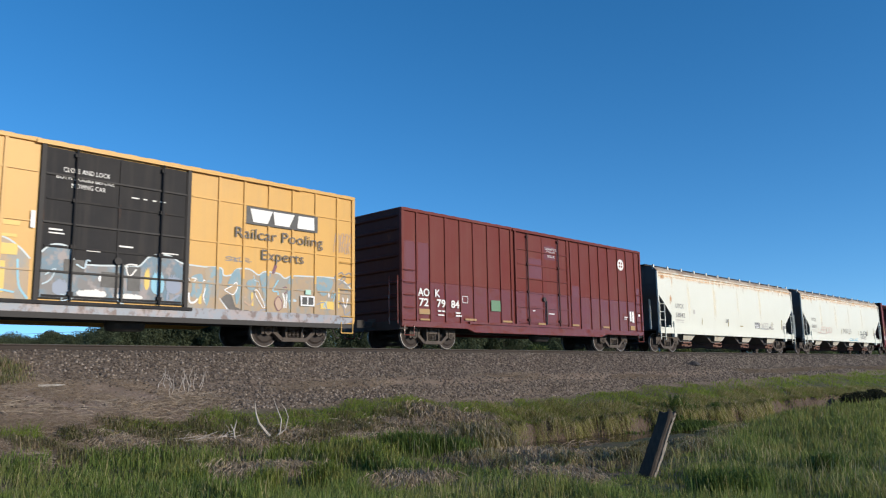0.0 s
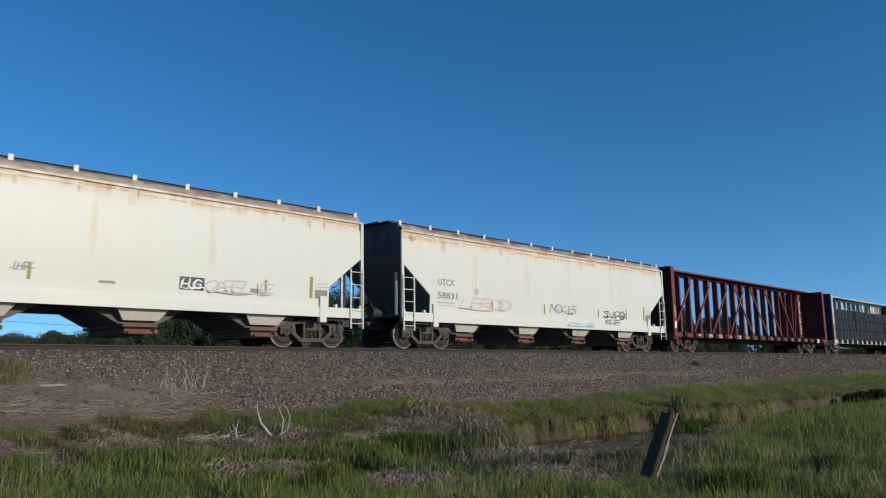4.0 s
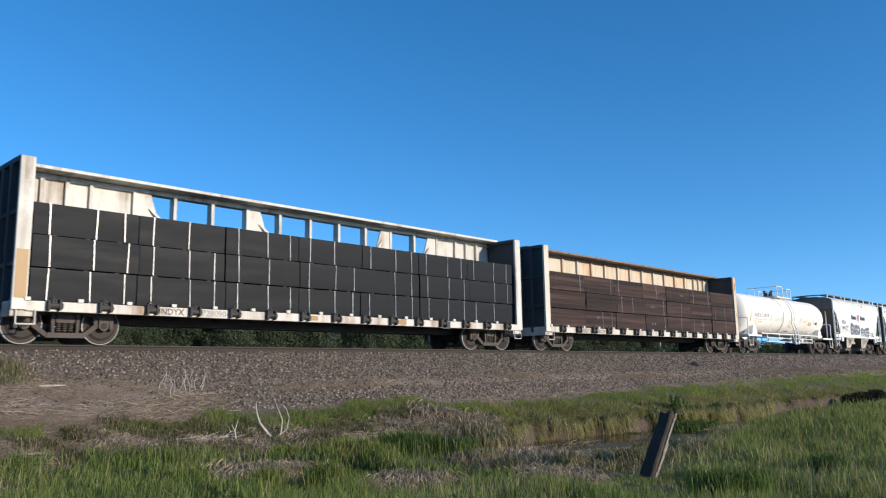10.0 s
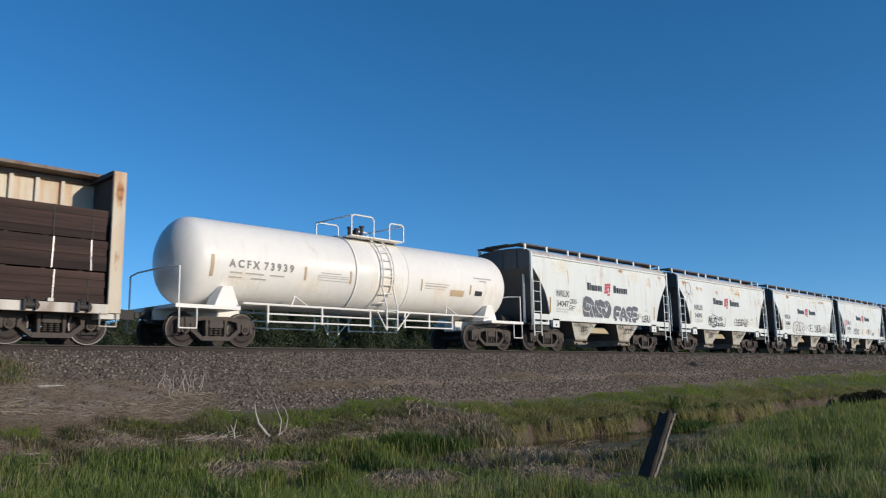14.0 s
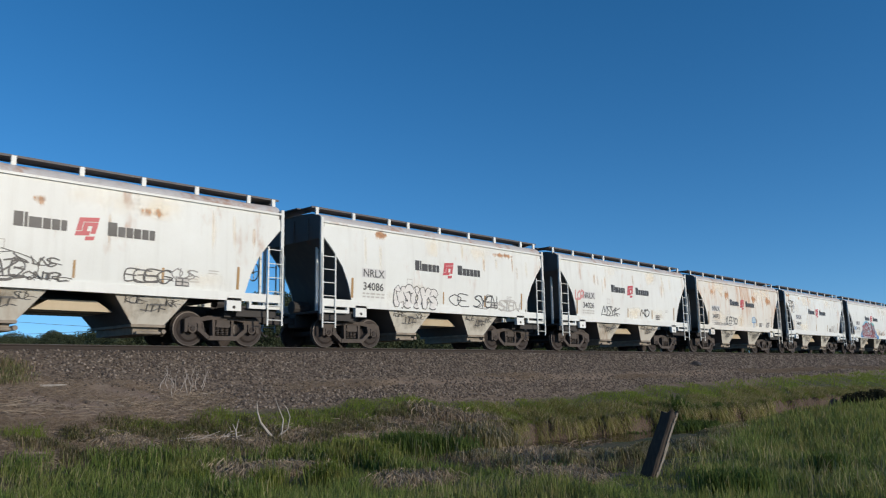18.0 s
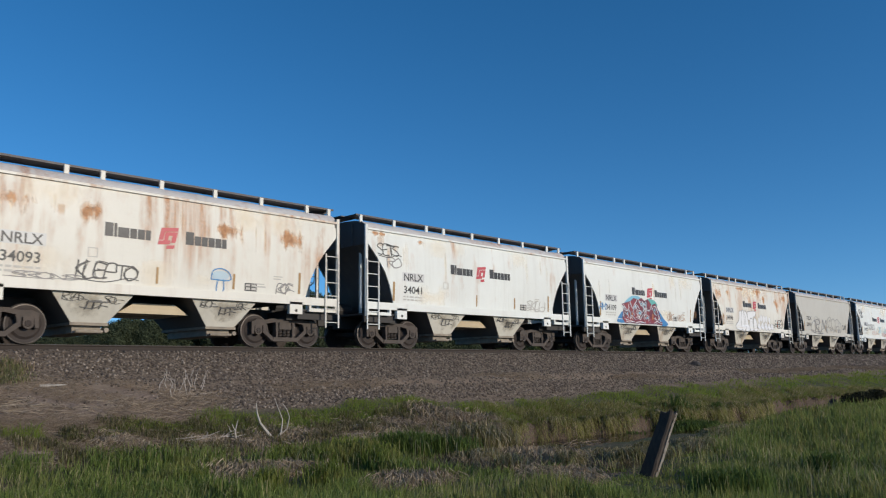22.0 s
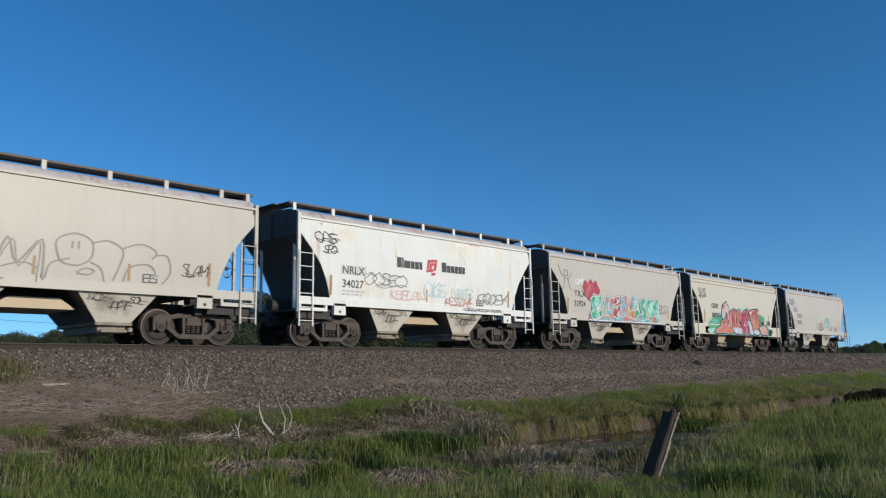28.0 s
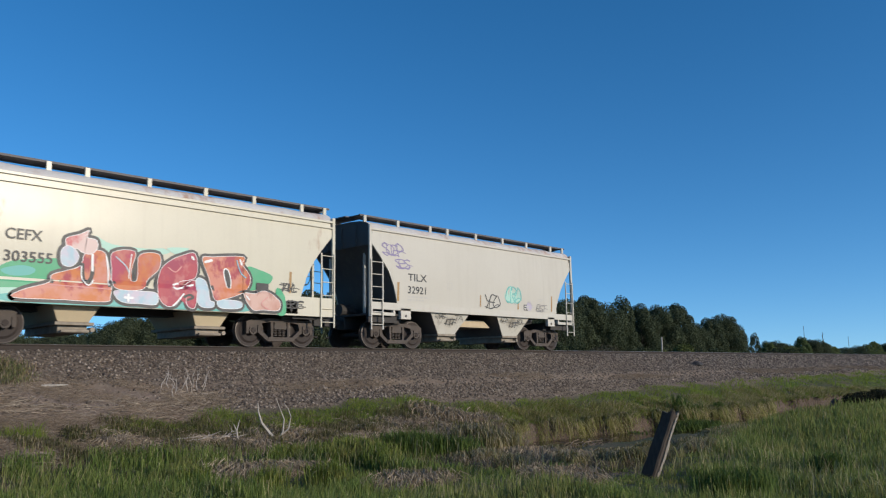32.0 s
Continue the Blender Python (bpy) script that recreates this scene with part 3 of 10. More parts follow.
RUNGS = {}


def ladder(car, x0, x1, y, z0, z1, step, mat, z1b=None, name="ladder", lean=0.0):
    """Two stiles with rungs; the second may end lower."""
    s = Shape()
    z1b = z1 if z1b is None else z1b
    s.bar((x0, y, z0), (x0 + lean, y, z1), 0.045, 0.03)
    s.bar((x1, y, z0), (x1 + lean, y, z1b), 0.045, 0.03)
    ob = part(name, s, mat, car)
    key = (round(x1 - x0, 3), mat.name)
    if key not in RUNGS:
        RUNGS[key] = Shape().rod((0, 0, 0), (x1 - x0, 0, 0), 0.014, 6).mesh("rung", mat)
    z = z0 + step * 0.4
    while z < min(z1, z1b) + 0.02:
        part("rung", RUNGS[key], None, ob, at=pose(x0 + lean * (z - z0) / (z1 - z0), y, z))
        z += step
    return ob


def lettering(car, text, x, z, height, mat, y_of, bold=0.0, width=None, name="lettering", label=""):
    """Letters on the camera's side of the car; x is their left end."""
    src = written(text, height, bold)
    s = Shape()
    xs_ = [v[0] for v in src.v]
    k = 1.0 if width is None else width / (max(xs_) - min(xs_))
    x0 = min(xs_)
    s.add([(x + (v[0] - x0) * k, y_of(z + v[2]) - 0.006, z + v[2]) for v in src.v], src.f)
    return part(name, s, mat, car, label)


def bars(car, rects, mat, y_of, name="small_print", label="", lift=0.006):
    """Flat marks (x0, x1, z0, z1) on the camera's side; large ones are parts of their own."""
    if len(rects) > 1 and name in ("reflector_strip", "name_bar", "data_plate"):
        return [bars(car, [r], mat, y_of, name, label, lift) for r in rects]
    s = Shape()
    for x0, x1, z0, z1 in rects:
        k = max(1, int((z1 - z0) / 0.05))
        s.sheet([[(x0, y_of(z0 + (z1 - z0) * i / k) - lift, z0 + (z1 - z0) * i / k), (x1, y_of(z0 + (z1 - z0) * i / k) - lift, z0 + (z1 - z0) * i / k)] for i in range(k + 1)])
    ob = part(name, s, mat, car, label)
    return tagged(ob, label, kind="stuff") if name == "small_print" else ob


CARS = []       # every car with the place of its middle along the track when the clip is half over


def car_thing(name, label, category, x):
    c = thing(name, label, category, pose(x, TRACK_Y, RAIL_Z), "cars of the freight train")
    CARS.append((c, x))
    return c
# ---- covered hoppers ----


LONG = 7.0      # a car longer than this from its middle is of the long four-bay kind


def hopper_edge(z, h):
    """How far the side sheet reaches from the middle at the height z."""
    pts = [(1.40, h - 1.18), (1.95, h - 1.02), (2.45, h - 0.78), (2.92, h - 0.42), (3.32, h - 0.06), (9, h - 0.06)]
    if h > LONG:
        pts = [(1.10, h - 1.28), (1.80, h - 1.28), (2.75, h - 0.06), (9, h - 0.06)]
    for (z0, x0), (z1, x1) in zip(pts, pts[1:]):
        if z <= z1:
            return x0 + (x1 - x0) * max(0, z - z0) / (z1 - z0)
    return h


def hopper_y(z):
    return -(1.52 + 0.05 * math.sin(math.pi * min(1, max(0, (z - 1.3) / 2.5))))


def skin_y(z):
    """The side as paint lies on it: over the sill as well as the sheet."""
    return -1.576 if z < 1.45 else hopper_y(z)


WALK_POSTS = (-5.45, -4.0, -2.47, -1.6, -0.07, 1.48, 2.96, 4.57, 5.4)
ROOF_PROF = [(-1.53, 3.80), (-1.49, 3.88), (-1.40, 3.98), (-1.25, 4.06), (-0.95, 4.12), (-0.4, 4.16)]


def hopper_meshes(h):
    """Meshes of a two-bay cement hopper whose corner posts stand h from its middle."""
    d = {}
    long = h > LONG
    up = 0.12 if long else 0.0          # the long kind is a little higher
    low = 0.26 if long else 0.0         # and its sill lies lower
    zs = [1.40, 1.6, 1.8, 2.0, 2.2, 2.45, 2.7, 2.92, 3.12, 3.32, 3.55, 3.80]
    if long:
        zs = [1.10, 1.35, 1.6, 1.80, 2.1, 2.4, 2.75, 3.0, 3.3, 3.6, 3.92]
    for key, sy in (("near", 1), ("far", -1)):
        s = Shape()
        rows = []
        for z in zs:
            e = hopper_edge(z, h)
            rows.append([(-e + 2 * e * i / 8, sy * hopper_y(z), z) for i in range(9)])
        s.sheet(rows if sy > 0 else [r[::-1] for r in rows])
        s.sheet([[(x, y + sy * 0.03, z) for x, y, z in r][::-1] for r in rows] if sy > 0 else [[(x, y - 0.03, z) for x, y, z in r] for r in rows])
        for r in ([q[0] for q in rows], [q[-1] for q in rows]):
            s.sheet([r, [(x, y + sy * 0.03, z) for x, y, z in r]])
        d["side_panel_" + key] = s
    roof_prof = [(y, z + up) for y, z in ROOF_PROF]
    prof = roof_prof + [(-y, z) for y, z in roof_prof[::-1]]
    n = 22
    s = Shape()
    s.sheet([[(-h + 0.04 + (2 * h - 0.08) * i / n, y, z + 0.012 * math.sin(i * 2.1) * (abs(y) < 1.45)) for i in range(n + 1)] for y, z in prof])
    d["roof"] = s
    for key, sx in (("front", -1), ("rear", 1)):
        s = Shape()
        zz = [1.05, 1.2, 1.80, 2.75, 3.32] if long else [1.25, 1.4, 1.95, 2.45, 2.92, 3.32]
        s.sheet([[(sx * (hopper_edge(z, h) - (0.25 if z < 1.3 else 0.0)), y, z) for y in (-1.5, 1.5)] for z in zz])
        d["slope_sheet_" + key] = s
        s = Shape()
        poly = [(-1.53, 3.30), (1.53, 3.30)] + [(-y, z) for y, z in roof_prof] + [(y, z) for y, z in roof_prof[::-1]]
        x0, x1 = sx * (h - 0.06), sx * (h - 0.10)
        k = len(poly)
        s.add([(x, y, z) for x in (x0, x1) for y, z in poly], [tuple(range(k)), tuple(range(2 * k - 1, k - 1, -1))] + [(i, (i + 1) % k, (i + 1) % k + k, i + k) for i in range(k)])
        for y in (-0.75, 0, 0.75):
            s.box(min(sx * (h - 0.06), sx * (h - 0.01)), max(sx * (h - 0.06), sx * (h - 0.01)), y - 0.04, y + 0.04, 3.3, 4.02)
        d["end_panel_" + key] = s
    s = Shape()
    s.sheet([[(x, y, 1.28 - low) for x in (-h + 1.4, h - 1.4)] for y in (-1.5, 1.5)])
    d["floor_sheet"] = s
    # a bay: four slopes down to a gate
    s = Shape()
    t, b = [(-1.06, -1.48), (1.06, -1.48), (1.06, 1.48), (-1.06, 1.48)], [(-0.42, -1.22), (0.42, -1.22), (0.42, 1.22), (-0.42, 1.22)]
    s.add([(x, y, 1.32 - low) for x, y in t] + [(x, y, 0.50) for x, y in b], [(i, (i + 1) % 4, (i + 1) % 4 + 4, i + 4) for i in range(4)])
    # the end slopes get the paint darkened for shade
    s.m = [0, 2, 0, 2]
    if long:                # narrow chutes; the slopes behind are coloured dark for the shade there
        s = Shape()
        t, b = [(-0.80, -1.48), (0.80, -1.48), (0.80, 1.48), (-0.80, 1.48)], [(-0.46, -1.26), (0.46, -1.26), (0.46, 1.26), (-0.46, 1.26)]
        s.add([(x, y, 1.06) for x, y in t] + [(x, y, 0.60) for x, y in b], [(i, (i + 1) % 4, (i + 1) % 4 + 4, i + 4) for i in range(4)])
        s.m = [0, 2, 0, 2]
        s.prism([(-0.50, 0.52), (0.50, 0.52), (1.55, 1.06), (-1.55, 1.06)], -1.10, 1.10, 2)
    if 5.6 < h < 5.7:       # shallow shoes set in from the side
        s = Shape()
        t, b = [(-0.56, -1.30), (0.56, -1.30), (0.56, 1.30), (-0.56, 1.30)], [(-0.36, -1.15), (0.36, -1.15), (0.36, 1.15), (-0.36, 1.15)]
        s.add([(x, y, 0.92) for x, y in t] + [(x, y, 0.52) for x, y in b], [(i, (i + 1) % 4, (i + 1) % 4 + 4, i + 4) for i in range(4)])
        s.prism([(-0.62, 0.92), (0.62, 0.92), (1.1, 1.32), (-1.1, 1.32)], -1.05, 1.05, 1)
    d["bay"] = s
    s = Shape()
    s.prism([(-0.95, 0.80), (0.95, 0.80), (0.55, 1.06), (-0.55, 1.06)], -0.95, 0.95)
    d["centre_hood"] = s
    s = Shape()
    s.box(-0.45, 0.45, -1.25, 1.25, 0.44, 0.51)
    s.box(-0.34, 0.34, -1.1, 1.1, 0.26, 0.44)
    s.rod((-0.30, -1.2, 0.30), (0.34, -1.2, 0.30), 0.04, 8)
    s.rod((0.42, -1.24, 0.34), (0.42, -1.0, 0.34), 0.06, 8)
    d["gate"] = s
    s = Shape()
    s.box(-h + 1.0, h - 1.0, -0.22, 0.22, 0.80, 1.12)
    d["centre_sill"] = s
    for key, sy in (("near", -1), ("far", 1)):
        s = Shape()
        ya, yb = sorted((sy * 1.57, sy * 1.45))
        s.box(-h + 0.02, h - 0.02, ya, yb, 1.21 - 0.33 * (low > 0 or 5.6 < h < 5.7), 1.44 - low)
        for sx in (-1, 1):
            xa, xb = sorted((sx * (h - 1.30), sx * (h - 1.74)))
            s.box(xa, xb, ya, yb, 0.93, 1.28) if not long else s.box(xa + 0.1, xb - 0.1, ya - 0.02, yb, 0.72, 1.5)
            xa, xb = sorted((sx * (h - 0.02), sx * (h - 1.05)))
            s.box(xa, xb, ya + 0.01, yb, 1.02, 1.12)
            s.box(xa, xa + 0.08, ya + 0.01, yb, 1.12, 1.28)
            s.box(xb - 0.08, xb, ya + 0.01, yb, 1.12, 1.28)
            s.rod((sx * (h - 1.52), ya - 0.004 if sy < 0 else yb + 0.004, 1.03), (sx * (h - 1.52), (ya + yb) / 2, 1.03), 0.045, 10, 1)
        d["side_sill_" + key] = s
    for key, sx in (("front", -1), ("rear", 1)):
        s = Shape()
        xa, xb = sorted((sx * (h - 0.05), sx * (h - 1.35)))
        s.box(xa, xb, -1.45, 1.45, 1.03, 1.09)
        s.box(xa, xb, -1.40, -1.30, 0.80, 1.03)
        s.box(xa, xb, 1.30, 1.40, 0.80, 1.03)
        xa, xb = sorted((sx * (h - 0.9), sx * (h - 1.6)))
        s.box(xa, xb, -1.2, 1.2, 0.78, 1.02)
        d["end_platform_" + key] = s
        s = Shape()
        xa, xb = sorted((sx * (h - 0.35), sx * (h - 0.95)))
        s.rod((xa, 0.5, 1.32), (xb, 0.5, 1.32), 0.2, 12)
        s.box(xa + 0.1, xb - 0.1, 0.25, 0.75, 1.09, 1.15)
        d["air_reservoir_" + key] = s
    d["end_strut"] = Shape().bar((0, 0, 1.06), (0, 0, 3.35), 0.07)
    s = Shape()
    s.box(-0.05, 0.05, -0.035, 0.035, 0.98, 3.92)
    d["corner_post"] = s
    for key, y in (("near", -0.98 if long else -1.18), ("far", 0.42 if long else 0.62)):
        s = Shape()
        zw = 4.27 if not long else 4.275
        s.box(-h - 0.12, h + 0.12, y, y + 0.56, zw, zw + 0.03)
        for e in (y, y + 0.53):
            s.box(-h - 0.12, h + 0.12, e, e + 0.03, zw - 0.015, zw + 0.04)
        d["roof_walk_" + key] = s
    for key, sx in (("front", -1), ("rear", 1)):
        xa, xb = sorted((sx * (h - 0.35), sx * (h + 0.28)))
        d["end_step_" + key] = Shape().box(xa, xb, -0.62, 0.62, 4.27 if not long else 4.275, 4.305)
    s = Shape()
    s.box(-0.055, 0.055, -0.03, 0.03, 0, 0.24)
    d["walk_support"] = s
    s = Shape()
    s.prism([(-h + 0.8, 4.14 + up), (h - 0.8, 4.14 + up), (h - 0.8, 4.24 + up), (-h + 0.8, 4.24 + up)], -0.32, 0.32)
    d["hatch"] = s
    s = Shape()
    s.box(-h, h, -1.575, -1.53, 3.76 + up, 3.82 + up)
    d["top_chord_near"] = s
    d["top_chord_far"] = Shape().box(-h, h, 1.53, 1.575, 3.76 + up, 3.82 + up)
    return d


TAN_PAINT = paint("tan_underframe_paint", (0.52, 0.43, 0.29), rust=(0.36, 0.16, 0.06), amount=0.3, grime=0.5)
HOPPER_CACHE = {}
BAY_WHITE = paint("white_bay_paint_grimy", (0.58, 0.555, 0.48), rust=(0.22, 0.14, 0.08), amount=0.3, grime=0.6, anywhere=True)
ROOF_RUST = paint("cream_roof_paint_rusted", (0.52, 0.43, 0.32), rust=(0.085, 0.05, 0.038), amount=0.52, grime=0.7, rough=0.75, top=4.08, anywhere=True, streak=1.6)
GATE_RUST = plain("rusty_gate_iron", (0.17, 0.085, 0.060), 0.85, 0.0, 0.45, 4.0)


def hopper(x, label, mat, h=5.5, mark="", number="", dark=None):
    car = car_thing("covered_hopper_car", label, "hopper car", x)
    key = (h, mat.name)
    if key not in HOPPER_CACHE:
        d = hopper_meshes(h)
        mats = {"gate": GATE_PAINT, "bay": BAY_WHITE if mat is not GREY else mat, "roof": ROOF_PAINT, "centre_sill": IRON, "centre_hood": TAN_PAINT}
        if 5.6 < h < 5.7:
            mats["bay"] = TAN_PAINT
        for k in d:
            if k.startswith(("roof_walk", "end_step")):
                mats[k] = GRATING
            if k.startswith(("end_platform", "air_res")):
                mats[k] = IRON
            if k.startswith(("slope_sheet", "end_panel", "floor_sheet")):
                mats[k] = GRIMY_SHADED
            if h > LONG and k == "roof":
                mats[k] = ROOF_RUST
            if h > LONG and k == "bay":
                mats[k] = BAY_WHITE
            if h > LONG and k == "gate":
                mats[k] = GATE_RUST
        HOPPER_CACHE[key] = {k: s.mesh(k, [mats.get(k, mat), IRON, GRIMY_SHADED], k in ("roof", "side_panel_near", "side_panel_far", "slope_sheet_front", "slope_sheet_rear")) for k, s in d.items()}
    d = HOPPER_CACHE[key]
    part("side_panel", d["side_panel_near"], None, car)
    part("side_panel", d["side_panel_far"], None, car)
    part("roof", d["roof"], None, car)
    for e in ("front", "rear"):
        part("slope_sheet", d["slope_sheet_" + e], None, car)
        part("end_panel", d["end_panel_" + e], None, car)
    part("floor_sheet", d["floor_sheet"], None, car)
    for bx in (-1.75, 1.75) if h < LONG else (-5.4, -1.8, 1.8, 5.4):
        bay = part("hopper_bay", d["bay"], None, car, at=pose(bx, 0, 0))
        part("outlet_gate", d["gate"], None, bay, "rusty iron outlet gate")
    part("centre_sill", d["centre_sill"], None, car)
    if h < 5.6:
        part("centre_hood", d["centre_hood"], None, car, "tan ridge between the bays")
    if 5.6 < h < 5.7:
        part("side_band", Shape().box(-h, h, -1.586, -1.53, 3.58, 3.62), mat, car)
    part("side_sill", d["side_sill_near"], None, car)
    part("side_sill", d["side_sill_far"], None, car)
    for e, sx in (("front", -1), ("rear", 1)):
        part("end_platform", d["end_platform_" + e], None, car, "dark end platform over the coupler")
        part("air_reservoir", d["air_reservoir_" + e], None, car)
        part("end_step", d["end_step_" + e], None, car)
        for y in (-0.9, 0.9):
            part("end_strut", d["end_strut"], None, car, at=pose(sx * (h - 0.3), y, 0))
    part("roof_walk", d["roof_walk_near"], None, car, "dark steel grating walkway")
    part("roof_walk", d["roof_walk_far"], None, car, "dark steel grating walkway")
    part("hatch_cover", d["hatch"], None, car)
    part("top_chord", d["top_chord_near"], None, car)
    part("top_chord", d["top_chord_far"], None, car)
    for sy in (-1, 1):
        for sx in (-1, 1):
            part("corner_post", d["corner_post"], None, car, at=pose(sx * h, sy * 1.54, 0))
            xa, xb = sorted((sx * h, sx * (h - 0.48)))
            ladder(car, xa, xb, sy * 1.60, 0.56, 2.8 if h < LONG else 2.4, 0.40, mat)
        posts = WALK_POSTS if h < LONG else [-h + 0.1 + (2 * h - 0.2) * k / 12 for k in range(13)]
        for px in posts:
            part("walk_support", d["walk_support"], None, car, at=pose(px * (h / 5.5 if h < LONG else 1), sy * (1.21 if h < LONG else 1.32), 4.04))
    wheel = Shape().lathe([(0.26, 0.0), (0.28, 0.02), (0.26, 0.04), (0.24, 0.02), (0.26, 0.0)], 20, "x", (h - 0.25, -0.45, 2.2))
    for k in range(4):
        c = math.pi / 2 * k
        wheel.rod((h - 0.23, -0.45, 2.2), (h - 0.23, -0.45 + 0.25 * math.cos(c), 2.2 + 0.25 * math.sin(c)), 0.012, 5)
    wheel.rod((h - 0.23, -0.45, 2.2), (h - 0.6, -0.45, 2.2), 0.05, 8)
    part("brake_wheel", wheel, mat, car, "hand brake wheel on the car end")
    for sx in (-1, 1):
        add_truck(car, sx * (h - 1.55), h > LONG)
        add_coupler(car, sx * (h - 0.02), sx, 0.62)
    if mark and h > LONG:
        lettering(car, mark, -7.06, 2.18, 0.22, INK_GREY, hopper_y, 0.02, 0.84, label="grey reporting mark " + mark)
        lettering(car, number, -7.08, 1.72, 0.22, INK_GREY, hopper_y, 0.02, 1.0, label="grey car number " + number)
    elif mark:
        bars(car, [(-3.95 * h / 5.5, -2.94 * h / 5.5, 2.19, 2.49)], INK_PATCH, hopper_y, "mark_panel", "pale grey panel behind the reporting mark", 0.003) if mark == "NRLX" else None
        x0, wider = (-3.88 * h / 5.5, 1.0) if h < 5.6 else (-3.47, 1.22)
        lettering(car, mark, x0, 2.22 if h < 5.6 else 2.30, 0.24, INK, hopper_y if h < 5.6 else lambda z: hopper_y(z) - 0.012, 0.02, 0.88 if h < 5.6 else 0.78, label="black reporting mark " + mark)
        lettering(car, number, x0, 1.80, 0.24, INK, hopper_y if h < 5.6 else lambda z: hopper_y(z) - 0.012, 0.02, 0.84 * wider, label="black car number " + number)
    return car


def emblem(car):
    """Two black name bars with a red angular emblem between them."""
    x = -1.62
    rects = []
    for w in (0.20, 0.07, 0.28, 0.17, 0.18, 0.13):
        rects.append((x, x + w, 2.60, 2.85 if w not in (0.20, 0.07) else 2.94))
        x += w + 0.024
    x = 0.48
    for w in (0.23, 0.18, 0.17, 0.18, 0.17, 0.14):
        rects.append((x, x + w, 2.60, 2.85 if w != 0.23 else 2.94))
        x += w + 0.024
    bars(car, rects, INK, hopper_y, "name_bar", "black bar of a company name")
    s = Shape()
    for x0, x1, z0, z1 in ((-0.24, 0.20, 2.90, 2.98), (-0.24, -0.15, 2.68, 2.90), (-0.10, 0.20, 2.79, 2.86), (0.11, 0.20, 2.60, 2.79), (-0.24, 0.06, 2.56, 2.64), (-0.10, -0.02, 2.66, 2.79), (0.02, 0.20, 2.44, 2.51)):
        k, q = 0.10, 0.22
        x0, x1, z0, z1 = x0 - 0.016, x1 + 0.016, z0 - 0.012, z1 + 0.012
        a, b = q * (z0 - 2.7), q * (z1 - 2.7)
        s.add([(x0 + a, hopper_y(z0) - 0.006, z0 + k * x0), (x1 + a, hopper_y(z0) - 0.006, z0 + k * x1), (x1 + b, hopper_y(z1) - 0.006, z1 + k * x1), (x0 + b, hopper_y(z1) - 0.006, z1 + k * x0)], [(0, 1, 2, 3)])
    part("emblem", s, INK_RED, car, "red angular emblem")


def hopper_marks(car, ochre=INK_ORANGE):
    rects = []
    for x, z, w in ((-4.37, 1.52, 0.09), (-0.28, 1.52, 0.06), (1.9, 1.52, 0.07), (4.05, 1.52, 0.08)):
        rects.append((x, x + w, z, z + (0.62 if abs(x) > 4 else 0.42)))
    bars(car, rects, ochre, hopper_y, "reflector_strip", "faded ochre reflector strip")
    rects = []
    for z in (1.66, 1.56):
        x = -3.9
        while x < -3.1:
            w = random.uniform(0.08, 0.2)
            rects.append((x, x + w, z, z + 0.05))
            x += w + 0.05
    rects += [(2.6, 2.95, 1.62, 1.66), (2.6, 2.9, 1.70, 1.73), (3.2, 3.5, 1.95, 1.98), (3.2, 3.45, 1.88, 1.91), (-2.0, -1.98, 2.05, 2.28), (-2.0, -1.76, 2.05, 2.07), (-2.0, -1.76, 2.26, 2.28), (-1.78, -1.76, 2.05, 2.28)]
    bars(car, rects, INK_FAINT, hopper_y, "small_print", "faint small grey lettering")
    bars(car, [(2.28, 2.66, 1.50, 1.72)], INK, hopper_y, "data_plate", "black consolidated data panel")
    bars(car, [(2.31, 2.45, 1.53, 1.60), (2.49, 2.63, 1.53, 1.60), (2.31, 2.45, 1.63, 1.69), (2.49, 2.63, 1.63, 1.69)], INK_FAINT, hopper_y, "small_print", lift=0.010)


OLIVE = fill("olive_reflector_paint", (0.28, 0.22, 0.06))

WHITE_HOPPERS = [
    (12.45, "34047", WHITE), (24.67, "34090", WHITE), (37.10, "34086", WHITE), (49.28, "34026", WHITE), (61.55, "34093", WHITE_RUSTY),
    (73.70, "34041", WHITE), (85.95, "34109", WHITE), (98.22, "34096", WHITE_RUSTY), (122.95, "34027", WHITE)]
HOPPERS = {}
for hx, num, pm in WHITE_HOPPERS:
    lab = "white two-bay covered hopper car with rust streaks and graffiti" if pm is WHITE else "white two-bay covered hopper car with broad rust patches"
    HOPPERS[num] = c = hopper(hx, lab, pm, 5.5, "NRLX", num)
    emblem(c)
    hopper_marks(c)
CREAM_NEW = paint("cream_grey_car_paint", (0.60, 0.565, 0.455), amount=0.03, rough=0.30, grime=0.2)
for hx, mk, num, hh in ((110.5, "TILX", "32931", 5.5), (135.25, "TILX", "32924", 5.5), (147.6, "CEFX", "303555", 5.65), (160.25, "TILX", "32921", 5.52)):
    HOPPERS[num] = c = hopper(hx, "grey two-bay covered hopper car with graffiti" if hh != 5.65 else "cream-grey covered hopper car with bold red graffiti", GREY if hh != 5.65 else CREAM_NEW, hh, mk, num)
    hopper_marks(c)
